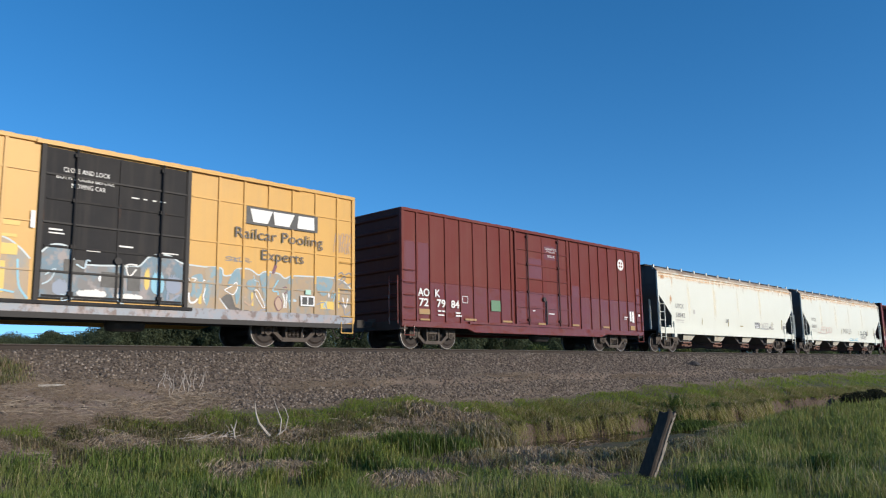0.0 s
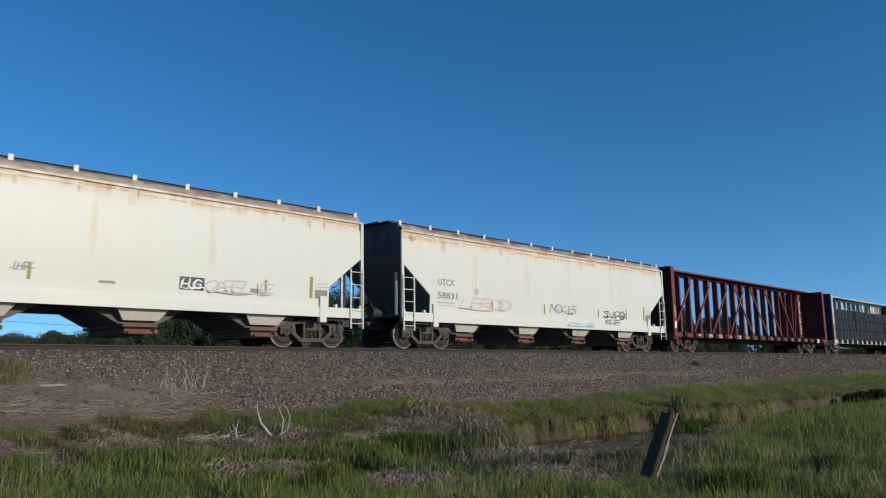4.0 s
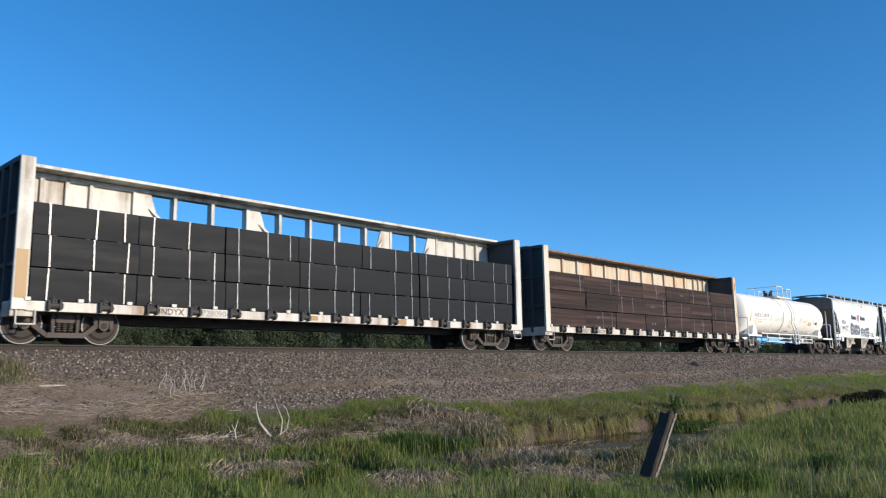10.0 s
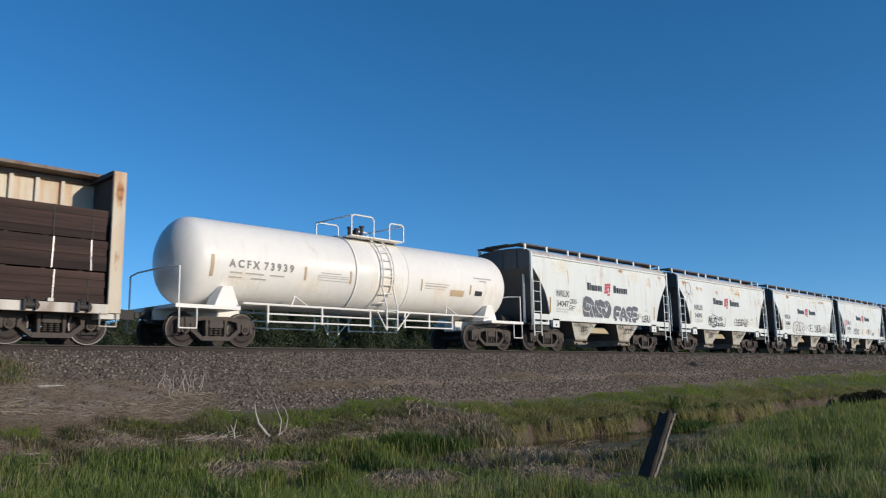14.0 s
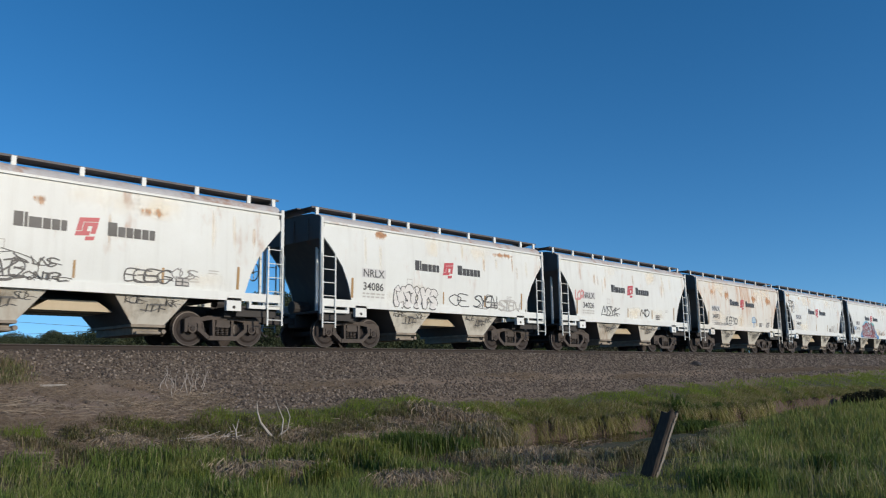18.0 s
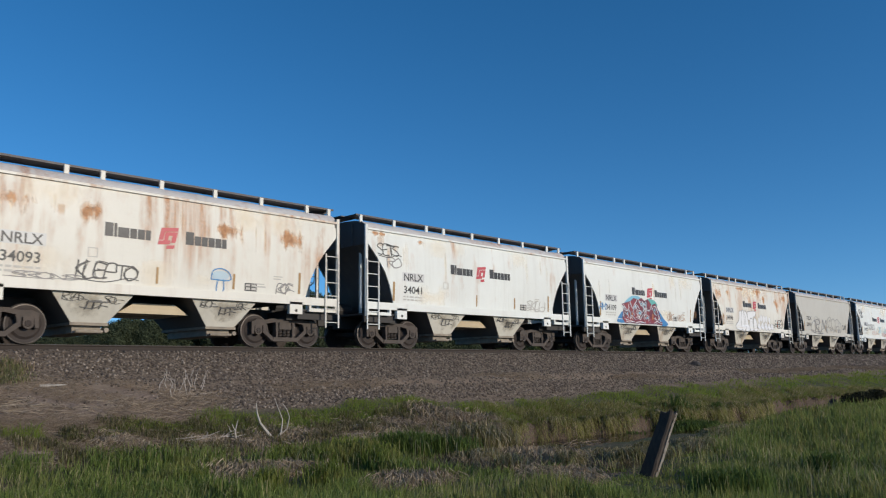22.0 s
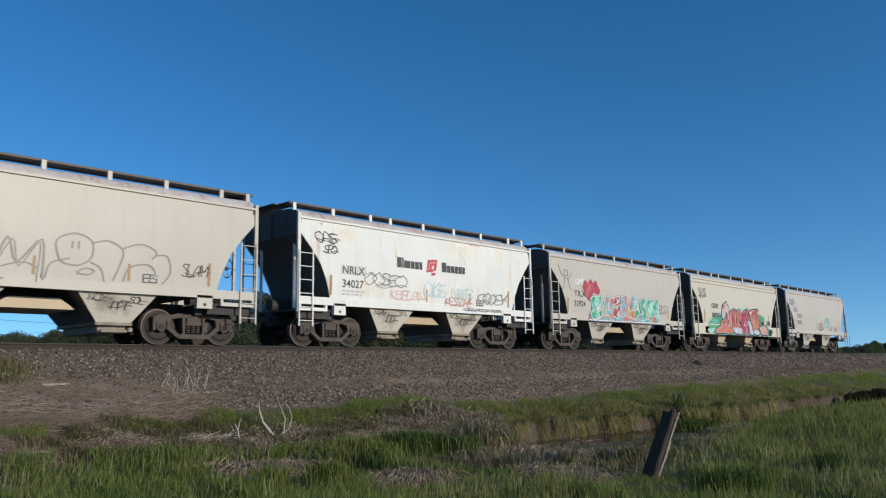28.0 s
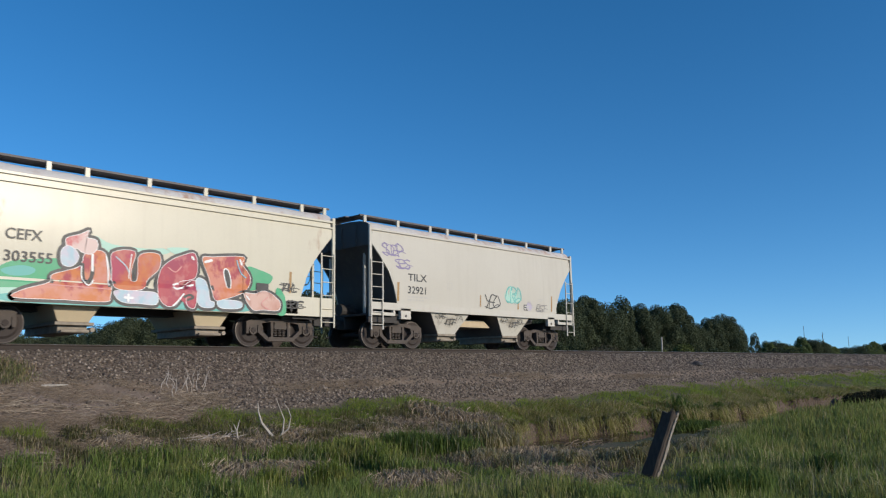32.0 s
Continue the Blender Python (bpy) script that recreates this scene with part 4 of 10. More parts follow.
for hx, num, hh in ((-99.82, "58842", 8.75), (-80.6, "58831", 8.72)):
    HOPPERS[num] = c = hopper(hx, "long cream-white covered hopper car with a rusted roof edge", CREAM_RUSTY, hh, "UTCX", num)
    rects = [(-4.2, -4.13, 1.42, 1.75), (-1.0, -0.92, 1.42, 1.80), (2.9, 2.97, 1.42, 1.75), (5.2, 5.28, 1.42, 1.85), (6.75, 6.86, 1.42, 2.05), (0.6, 1.0, 1.45, 1.51)]
    bars(c, rects, OLIVE, hopper_y, "reflector_strip", "olive reflector strip")
    rects = [(-7.1, -6.2, 1.55, 1.60), (-7.1, -6.7, 1.46, 1.49), (-6.6, -6.2, 1.46, 1.49), (-5.15, -4.95, 1.95, 2.17), (6.95, 7.5, 1.75, 1.78), (6.95, 7.4, 1.84, 1.87)]
    bars(c, rects, INK_FAINT, hopper_y, "small_print", "faint grey lettering")
    bars(c, [(6.95, 7.4, 1.42, 1.68), (4.75, 5.05, 1.46, 1.58)], INK_GREY, hopper_y, "data_plate", "grey data panel")
# ---- boxcars ----


def flat_y(z):
    return -1.54


def boxcar(x, h, label, mat, ribs, roof_mat, door_mat, door, sill0=0.70, mid_sill=0.58):
    car = car_thing("boxcar", label, "boxcar", x)
    top = 4.72
    for sy in (-1, 1):
        ya, yb = sorted((sy * 1.50, sy * 1.46))
        part("side_wall", Shape().box(-h, h, ya, yb, sill0 + 0.20, top), mat, car)
        ya, yb = sorted((sy * 1.54, sy * 1.42))
        s = Shape().prism([(-h, sill0), (-h + 3.2, sill0), (-h + 3.6, mid_sill), (h - 3.6, mid_sill), (h - 3.2, sill0), (h, sill0), (h, sill0 + 0.20), (-h, sill0 + 0.20)], ya, yb)
        part("side_sill", s, mat, car, bevel=0.01)
        part("eave", Shape().box(-h - 0.01, h + 0.01, min(sy * 1.56, sy * 1.42), max(sy * 1.56, sy * 1.42), top - 0.10, top), mat, car, bevel=0.01)
        for rx in ribs:
            ya, yb = sorted((sy * 1.50, sy * 1.545))
            part("rib", RIB, mat, car, at=pose(rx, sy * 1.50, 0, 0, 0, 0 if sy < 0 else 180))
    s = Shape()
    k = 26
    for i in range(k):
        x0, x1 = -h - 0.02 + (2 * h + 0.04) * i / k, -h - 0.02 + (2 * h + 0.04) * (i + 1) / k
        s.prism([(x0, 0), (x1, 0), (x1, 0.03), ((x0 + x1) / 2 + 0.1, 0.05), ((x0 + x1) / 2 - 0.1, 0.05), (x0, 0.03)], -1.50, 1.50)
    n = len(s.v)
    s.v = [(x_, y, z + top - 0.03 + 0.09 * (1 - abs(y) / 1.57)) for x_, y, z in s.v]
    part("roof", s, roof_mat, car, "ribbed sheet-metal roof")
    for sx in (-1, 1):
        s = Shape()
        xa, xb = sorted((sx * h, sx * (h - 0.04)))
        s.box(xa, xb, -1.46, 1.46, sill0 + 0.2, top)
        part("end_wall", s, RED_DARK if mat is RED else mat, car)
        z = 1.25
        while z < 4.5:
            s = Shape()
            s.lathe([(0.0, -1.40), (0.055, -1.30), (0.07, -1.1), (0.07, 1.1), (0.055, 1.30), (0.0, 1.40)], 10, "y", (sx * (h + 0.0), 0, z))
            part("end_rib", s, RED_DARK if mat is RED else mat, car, smooth=True)
            z += 0.46
        for sy in (-1, 1):
            part("corner_post", Shape().box(min(sx * (h + 0.012), sx * (h - 0.10)), max(sx * (h + 0.012), sx * (h - 0.10)), min(sy * 1.55, sy * 1.44), max(sy * 1.55, sy * 1.44), sill0 + 0.2, top - 0.1), mat, car)
            xa, xb = sorted((sx * (h - 0.06), sx * (h - 0.56)))
            for k in range(5):
                z = 0.92 + 0.42 * k
                grab = Shape().pipe([(xa, sy * 1.53, z), (xa, sy * 1.60, z), (xb, sy * 1.60, z), (xb, sy * 1.53, z)], 0.013)
                part("grab_iron", grab, mat, car)
            s = Shape()
            s.pipe([(sx * (h - 0.08), sy * 1.56, 0.75), (sx * (h - 0.08), sy * 1.56, 0.42), (sx * (h - 0.52), sy * 1.56, 0.42), (sx * (h - 0.52), sy * 1.56, 0.75)], 0.018)
            part("stirrup_step", s, mat, car)
        s = Shape()
        for y in (-1.42, -1.0):
            s.rod((sx * (h + 0.09), y, 0.8), (sx * (h + 0.09), y, 2.4), 0.02)
        for k in range(4):
            s.rod((sx * (h + 0.09), -1.42, 0.95 + 0.42 * k), (sx * (h + 0.09), -1.0, 0.95 + 0.42 * k), 0.014)
        part("end_ladder", s, mat, car)
        part("end_sill", Shape().box(min(sx * h, sx * (h - 0.35)), max(sx * h, sx * (h - 0.35)), -1.42, 1.42, 0.62, 0.92), IRON, car)
        add_coupler(car, sx * (h + 0.02), sx, 0.62)
        add_truck(car, sx * (h - 1.9), True)
    part("underframe", Shape().box(-h + 0.4, h - 0.4, -0.35, 0.35, 0.62, 0.95).box(-h + 0.4, h - 0.4, -1.42, 1.42, 0.88, 0.93), IRON, car)
    tank = Shape().lathe([(0.0, -0.5), (0.2, -0.45), (0.22, -0.3), (0.22, 0.3), (0.2, 0.45), (0.0, 0.5)], 14, "x", (0.6, -0.8, 0.55))
    part("air_reservoir", tank, IRON, car, smooth=True)
    # a plug door with lock rods
    d0, d1 = door
    ob = part("door", Shape().box(d0, d1, -1.535, -1.49, sill0 + 0.30, top - 0.16), door_mat, car, bevel=0.01)
    for z in (1.05, 2.20, 3.32):
        part("door_bar", Shape().box(d0 + 0.1, d1 - 0.1, -1.56, -1.53, z, z + 0.05), door_mat, ob)
    for u in (0.20, 0.80):
        xr = d0 + (d1 - d0) * u
        s = Shape().rod((xr, -1.60, 0.95), (xr, -1.60, 4.6), 0.028, 8)
        for z in (1.1, 2.2, 3.3, 4.4):
            s.box(xr - 0.06, xr + 0.06, -1.62, -1.53, z, z + 0.09)
        part("lock_rod", s, RED_DARK if door_mat is RED else door_mat, ob)
    for xr in (d0 + 0.03, d1 - 0.03, (d0 + d1) / 2):
        part("door_stile", Shape().box(xr - 0.03, xr + 0.03, -1.556, -1.53, sill0 + 0.35, top - 0.2), door_mat, ob)
    part("lock_handle", Shape().bar(((d0 + d1) / 2 + 0.12, -1.60, 1.0), ((d0 + d1) / 2 + 0.12, -1.60, 1.95), 0.05).rod(((d0 + d1) / 2, -1.62, 2.0), ((d0 + d1) / 2, -1.54, 2.0), 0.09, 12), IRON, ob)
    frame_mat = RED_DARK if door_mat is RED else IRON
    for a, b, c0, c1 in ((d0 - 0.07, d0 + 0.03, 0.95, top - 0.12), (d1 - 0.03, d1 + 0.07, 0.95, top - 0.12)):
        part("door_post", Shape().box(a, b, -1.575, -1.50, c0, c1), frame_mat if door_mat is not RED else RED, car)
    for z in (1.62, 2.76, 3.90):
        part("door_rail", Shape().box(d0 + 0.04, d1 - 0.04, -1.575, -1.535, z, z + 0.045), frame_mat if door_mat is not RED else RED, ob)
    part("door_track", Shape().box(d0 - 2.8, d1 + 0.2, -1.60, -1.54, 0.88, 0.96), door_mat, car)
    part("door_track", Shape().box(d0 - 0.2, d1 + 3.6, -1.60, -1.56, top - 0.12, top - 0.04), mat, car)
    return car


red_ribs = [-7.07, -6.42, -5.66, -4.89, -4.17, -3.37, -2.62, -1.99, 2.0, 2.69, 3.49, 4.19, 4.96, 5.76, 6.52, 7.25]


def rib_of(mat):
    s = Shape()
    s.prism([(-0.035, 0.88), (0.035, 0.88), (0.035, 4.64), (-0.035, 4.64)], -0.042, 0.0)
    return s.mesh("rib", mat)


RIB = rib_of(RED)
red_car = boxcar(-117.9, 7.78, "oxide-red steel boxcar with a plug door and white markings", RED, red_ribs, RED, RED, (-1.72, 1.72))
lettering(red_car, "AO", -7.05, 1.76, 0.26, INK_WHITE, flat_y, 0.03, 0.55, label="white reporting mark")
lettering(red_car, "K", -6.22, 1.76, 0.26, INK_WHITE, flat_y, 0.03, 0.24)
lettering(red_car, "72", -7.0, 1.42, 0.26, INK_WHITE, flat_y, 0.03, 0.45, label="white car number")
lettering(red_car, "79", -6.14, 1.42, 0.26, INK_WHITE, flat_y, 0.03, 0.42)
lettering(red_car, "84", -5.43, 1.42, 0.26, INK_WHITE, flat_y, 0.03, 0.42)
lettering(red_car, "CLOSE AND LOCK", 0.20, 4.05, 0.10, INK_WHITE, lambda z: -1.545, 0.0, 0.78, label="white door notice")
lettering(red_car, "DOOR BEFORE", 0.28, 3.90, 0.10, INK_WHITE, lambda z: -1.545, 0.0, 0.62)
lettering(red_car, "MOVING CAR", 0.34, 3.75, 0.10, INK_WHITE, lambda z: -1.545, 0.0, 0.5)
bars(red_car, [(-3.25, -2.72, 1.40, 1.80)], INK_GREEN, flat_y, "placard", "faded green placard")
bars(red_car, [(-6.95, -6.5, 0.93, 0.99), (-4.7, -4.1, 1.0, 1.07), (-2.6, -2.05, 1.0, 1.07), (1.95, 2.45, 1.0, 1.07), (4.3, 4.8, 0.98, 1.05), (6.6, 7.0, 0.94, 1.14), (-7.0, -6.5, 1.14, 1.32), (-0.4, 0.1, 0.98, 1.05)], INK_ORANGE, flat_y, "reflector_strip", "ochre reflector strip", 0.012)
bars(red_car, [(-5.9, -5.75, 1.25, 1.30), (-6.1, -5.95, 1.25, 1.30), (-6.1, -5.8, 1.12, 1.16), (-5.2, -4.95, 1.22, 1.27), (-5.2, -4.9, 1.12, 1.17), (6.1, 6.4, 1.50, 1.54), (6.1, 6.3, 1.42, 1.46), (6.58, 6.72, 1.35, 1.8), (6.78, 6.95, 1.3, 1.8), (7.35, 7.5, 1.6, 1.7), (-4.85, -4.55, 1.85, 1.87), (-4.85, -4.55, 1.62, 1.64), (-4.85, -4.83, 1.62, 1.87), (-4.57, -4.55, 1.62, 1.87), (-0.75, -0.55, 1.62, 1.66), (-0.75, -0.58, 1.50, 1.54), (0.3, 0.7, 1.42, 1.46)], INK_WHITE, flat_y, "small_print", "small white lettering", 0.012)
GLOSS_RED = paint("fresh_oxide_red_paint", (0.155, 0.033, 0.026), amount=0.0, grime=0.1, rough=0.25)
GLOSS_RED.node_tree.nodes["Principled BSDF"].inputs["Specular IOR Level"].default_value = 0.6
for x0, x1, z0, z1 in ((-1.0, 0.0, 2.82, 3.62), (0.16, 1.06, 3.66, 4.22), (0.1, 0.95, 1.25, 1.9), (-0.95, -0.1, 1.70, 2.18), (-1.5, -1.05, 1.15, 1.55)):
    bars(red_car, [(x0, x1, z0, z1)], GLOSS_RED, lambda z: -1.537, "repainted_patch", "glossy repainted patch on the door", 0.002)
for x0, x1, z0, z1 in ((-7.66, -7.12, 2.22, 3.6), (-7.02, -6.47, 2.22, 3.6), (2.05, 2.64, 2.22, 2.70), (7.30, 7.66, 2.22, 2.92)):
    bars(red_car, [(x0, x1, z0, z1)], GLOSS_RED, lambda z: -1.501, "repainted_patch", "glossy repainted patch on the side", 0.002)
s = Shape()
s.add([(5.98 + 0.26 * math.cos(a * math.pi / 12), -1.552, 3.92 + 0.26 * math.sin(a * math.pi / 12)) for a in range(24)], [tuple(range(24))])
part("round_emblem", s, INK_WHITE, red_car, "white round emblem")
s = Shape()
for a, b in ((5.84, 5.94), (6.02, 6.12)):
    for c, d in ((3.80, 3.89), (3.95, 4.04)):
        s.box(a, b, -1.556, -1.553, c, d)
part("emblem_cross", s, RED, red_car)

RIB = rib_of(YELLOW)
yellow_ribs = [-2.6, -3.4, -4.2, -5.0, -5.8, -6.65, 2.75, 3.54, 4.34, 5.16, 5.99, 6.81]
yellow_car = boxcar(-135.2, 7.48, "yellow boxcar with a black plug door and graffiti along the bottom", YELLOW, yellow_ribs, YELLOW, BLACK_PAINT, (-1.78, 1.82))
for z in (1.62, 2.75, 3.92):
    for a, b in ((-7.4, -1.9), (1.95, 7.4)):
        part("side_stiffener", Shape().box(a, b, -1.53, -1.50, z, z + 0.04), YELLOW, yellow_car)
bars(yellow_car, [(3.58, 6.05, 3.40, 3.90)], INK, flat_y, "name_panel", "black name panel", 0.008)
s = Shape()
zz = -1.556
for x0, x1, x2, x3 in ((3.80, 4.28, 4.44, 3.70), (4.52, 5.02, 5.20, 4.46), (5.30, 5.92, 5.90, 5.34)):
    s.add([(x0, zz, 3.46), (x1, zz, 3.46), (x2, zz, 3.84), (x3, zz, 3.84)], [(0, 1, 2, 3)])
part("name_shapes", s, INK_WHITE, yellow_car, "white block shapes of a company name")
yb = lambda z: -1.546
INK_BROWN = fill("faded_black_lettering", (0.075, 0.06, 0.05))
lettering(yellow_car, "Railcar Pooling", 3.25, 2.98, 0.30, INK_BROWN, yb, 0.0, 3.0, label="dark lettering on the yellow side")
lettering(yellow_car, "Experts", 4.10, 2.42, 0.30, INK_BROWN, yb, 0.0, 1.45)
lettering(yellow_car, "CLOSE AND LOCK", -1.35, 4.02, 0.11, INK_WHITE, yb, 0.0, 1.1, label="white door notice")
lettering(yellow_car, "BOTH DOORS BEFORE", -1.5, 3.84, 0.11, INK_WHITE, yb, 0.0, 1.35)
lettering(yellow_car, "MOVING CAR", -1.15, 3.66, 0.11, INK_WHITE, yb, 0.0, 0.8)
bars(yellow_car, [(0.3, 0.5, 3.62, 3.65), (0.6, 0.7, 3.62, 3.65), (0.85, 0.95, 3.62, 3.65), (1.05, 1.2, 3.62, 3.65), (1.1, 1.6, 2.30, 2.33), (1.1, 1.7, 2.22, 2.25), (-1.6, -1.3, 2.60, 2.64), (-1.6, -1.25, 2.52, 2.55), (-2.0, -1.9, 2.6, 3.0)], INK_WHITE, yb, "small_print", "small white lettering")

# ---- centre-beam flatcars ----


def beam_car(x, h, label, mat, deck_mat, chord_mat, truck_x, kind, end_mat, rear_mat):
    car = car_thing("centerbeam_flatcar", label, "flatcar", x)
    top = 4.26
    for sy in (-1, 1):
        part("side_sill", Shape().box(-h + 0.3, h - 0.3, min(sy * 1.56, sy * 1.40), max(sy * 1.56, sy * 1.40), 0.72, 0.95), deck_mat, car, bevel=0.012)
    part("deck", Shape().box(-h + 0.3, h - 0.3, -1.40, 1.40, 0.84, 0.93), deck_mat, car)
    part("centre_sill", Shape().box(-h + 0.5, h - 0.5, -0.3, 0.3, 0.55, 0.84), IRON, car)
    for i in range(int(2 * h / 1.16)):
        part("cross_bearer", Shape().prism([(-0.06, 0.72), (0.06, 0.72), (0.06, 0.84), (-0.06, 0.84)], -1.4, 1.4), IRON, car, at=pose(-h + 1 + 1.16 * i, 0, 0))
    for sx in (-1, 1):
        # bulkhead: a plate with side channels and inner posts
        xa, xb = sorted((sx * h, sx * (h - 0.32)))
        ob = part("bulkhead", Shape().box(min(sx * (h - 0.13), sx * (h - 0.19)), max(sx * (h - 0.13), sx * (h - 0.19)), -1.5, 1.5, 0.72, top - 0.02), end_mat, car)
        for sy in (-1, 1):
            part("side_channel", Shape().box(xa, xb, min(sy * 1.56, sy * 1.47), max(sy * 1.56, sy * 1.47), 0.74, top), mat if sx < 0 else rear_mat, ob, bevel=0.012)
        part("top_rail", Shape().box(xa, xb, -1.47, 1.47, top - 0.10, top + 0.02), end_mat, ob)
        for y in (-0.85, -0.28, 0.28, 0.85):
            part("post", Shape().box(min(sx * h, sx * (h - 0.13)), max(sx * h, sx * (h - 0.13)), y - 0.06, y + 0.06, 0.74, top - 0.1), end_mat, ob) if kind == "loaded" else None
        for z in (1.8, 3.0):
            part("cross_rail", Shape().box(min(sx * (h - 0.03), sx * (h - 0.13)), max(sx * (h - 0.03), sx * (h - 0.13)), -1.47, 1.47, z - 0.05, z + 0.05), end_mat, ob) if kind == "loaded" else None
        add_coupler(car, sx * (h - 0.05), sx, 0.70)
        add_truck(car, sx * truck_x, True)
        part("end_sill", Shape().box(min(sx * h, sx * (h - 0.5)), max(sx * h, sx * (h - 0.5)), -1.50, 1.50, 0.60, 0.94), deck_mat, car)
        for sy in (-1, 1):
            s = Shape()
            s.pipe([(sx * (h - 0.1), sy * 1.56, 0.75), (sx * (h - 0.1), sy * 1.56, 0.42), (sx * (h - 0.5), sy * 1.56, 0.42), (sx * (h - 0.5), sy * 1.56, 0.75)], 0.018)
            part("stirrup_step", s, deck_mat, car)
    # the beam along the middle
    half = 0.60
    s = Shape()
    s.prism([(-h + 0.19, 4.27), (h - 0.19, 4.27), (h - 0.19, 4.36), (-h + 0.19, 4.36)], -half, half)
    s.prism([(-h + 0.19, 4.14), (h - 0.19, 4.14), (h - 0.19, 4.27), (-h + 0.19, 4.27)], -0.14, 0.14)
    part("top_chord", s, chord_mat, car, bevel=0.02)
    return car


def tie_downs(car, h, step, mat, n0=0.0):
    """Winches along the sill's edge."""
    s = Shape()
    s.rod((-0.12, 0, 0), (0.12, 0, 0), 0.072, 10)
    s.prism([(-0.15, -0.10), (-0.10, -0.12), (-0.10, 0.14), (-0.15, 0.12)], -0.09, 0.08)
    s.prism([(0.10, -0.12), (0.15, -0.10), (0.15, 0.12), (0.10, 0.14)], -0.09, 0.08)
    s.lathe([(0.0, 0.20), (0.055, 0.20), (0.085, 0.18), (0.085, 0.155), (0.0, 0.15)], 10, "x")
    s.box(-0.05, 0.05, -0.03, 0.06, 0.06, 0.16)
    s.rod((0.02, -0.05, 0.10), (-0.04, -0.02, 0.22), 0.018, 6)
    me = s.mesh("winch", mat)
    x = -h + 1.0 + n0
    while x < h - 0.6:
        for sy in (-1, 1):
            part("winch", me, None, car, at=pose(x, sy * 1.60, 0.85, 0, 0, 0 if sy < 0 else 180))
        x += step


beam = beam_car(-59.9, 11.0, "empty oxide-red centre-beam flatcar with open truss", RED_BEAM, RED_BEAM, RED_BEAM, 8.75, "open", RED_DARK, RED_BEAM)
posts_x = [0.115 + 0.58 + 1.16 * k for k in range(-9, 8)]
for px in posts_x:
    s = Shape()
    s.prism([(-0.085, 0.93), (0.085, 0.93), (0.055, 4.15), (-0.055, 4.15)], -0.15, -0.12)
    s.prism([(-0.085, 0.93), (0.085, 0.93), (0.055, 4.15), (-0.055, 4.15)], 0.12, 0.15)
    s.prism([(-0.012, 0.93), (0.012, 0.93), (0.012, 4.15), (-0.012, 4.15)], -0.12, 0.12)
    part("truss_post", s, RED_BEAM, beam, at=pose(px, 0, 0))
mid = 9      # the first post past the middle
for k in range(-4, 4):
    if k < 0:
        a, b = posts_x[mid + 2 * k + 2], posts_x[max(0, mid + 2 * k)]
        top_x, low_x = (a, b)
    else:
        top_x, low_x = posts_x[mid - 1 + 2 * k], posts_x[min(16, mid + 1 + 2 * k)]
    s = Shape().bar((top_x, -0.22, 3.85), (low_x, -0.22, 1.0), 0.13, 0.05)
    g = 1 if low_x > top_x else -1
    s.prism([(top_x, 3.72), (top_x + g * 0.30, 3.78), (top_x + g * 0.22, 4.15), (top_x, 4.15)][::g], -0.24, -0.20)
    part("diagonal_brace", s, RED_BEAM, beam)
for sx in (-1, 1):
    xa, xb = (9.55, 10.75) if sx > 0 else (-10.75, -9.98)
    post_x, brace_x = (9.55, 9.45) if sx > 0 else (-9.94, -9.80)
    part("end_web", Shape().box(xa, xb, -0.16, 0.16, 0.93, 4.15), RED_BEAM, beam, "red end plate of the truss")
    part("end_web_post", Shape().box(post_x - 0.07, post_x + 0.07, -0.30, 0.30, 0.93, 4.15), RED_BEAM, beam)
    rects = []
    z = 3.9
    x0 = 9.72 if sx > 0 else -10.35
    while z > 1.1:
        xw, end = x0, x0 + random.uniform(0.35, 0.66)
        while xw < end:
            w = min(random.uniform(0.05, 0.16), end - xw)
            rects.append((xw, xw + w, z, z + 0.05))
            xw += w + 0.03
        z -= 0.085 if random.random() < 0.85 else 0.2
    if sx < 0:
        rects = [(a, min(b, -10.06), c, d) for a, b, c, d in rects[::3] if a < -10.1]
    if rects:
        bars(beam, rects, INK_WHITE, lambda z: -0.165, "small_print", "white stencilled instructions")
    part("end_brace", Shape().bar((brace_x, -0.22, 3.95), (brace_x - sx * (0.76 if sx > 0 else 0.92), -0.22, 1.0), 0.11, 0.05), RED_BEAM, beam)
tie_downs(beam, 11.0, 1.16, IRON)
for px in posts_x[::1]:
    s = Shape().rod((px + 0.5, -1.50, 0.98), (px + 0.22, -0.32, 2.2), 0.008, 4)
    s.rod((px - 0.4, -1.50, 0.98), (px - 0.12, -0.32, 2.2), 0.008, 4)
    part("tie_cable", s, IRON, beam)
lettering(beam, "LD LMT", -4.05, 0.86, 0.06, INK_WHITE, lambda z: -1.562, 0.0, 0.42, label="small white stencilled lettering")
lettering(beam, "LT WT", -4.05, 0.76, 0.06, INK_WHITE, lambda z: -1.562, 0.0, 0.36)
bars(beam, [(-3.45, -3.0, 0.86, 0.92), (-3.45, -3.0, 0.76, 0.82), (1.2, 1.9, 0.82, 0.85), (5.3, 5.8, 0.8, 0.84), (-8.6, -8.2, 0.82, 0.88)], INK_WHITE, lambda z: -1.562, "small_print", "small white stencilled lettering")
bars(beam, [(-10.93, -10.75, 1.7, 2.3)], INK_ORANGE, lambda z: -1.564, "data_plate", "ochre panel on the end post")
lettering(beam, "LRS", -7.35, 0.77, 0.15, INK_WHITE, lambda z: -1.562, 0.02, 0.52, label="white reporting mark LRS")
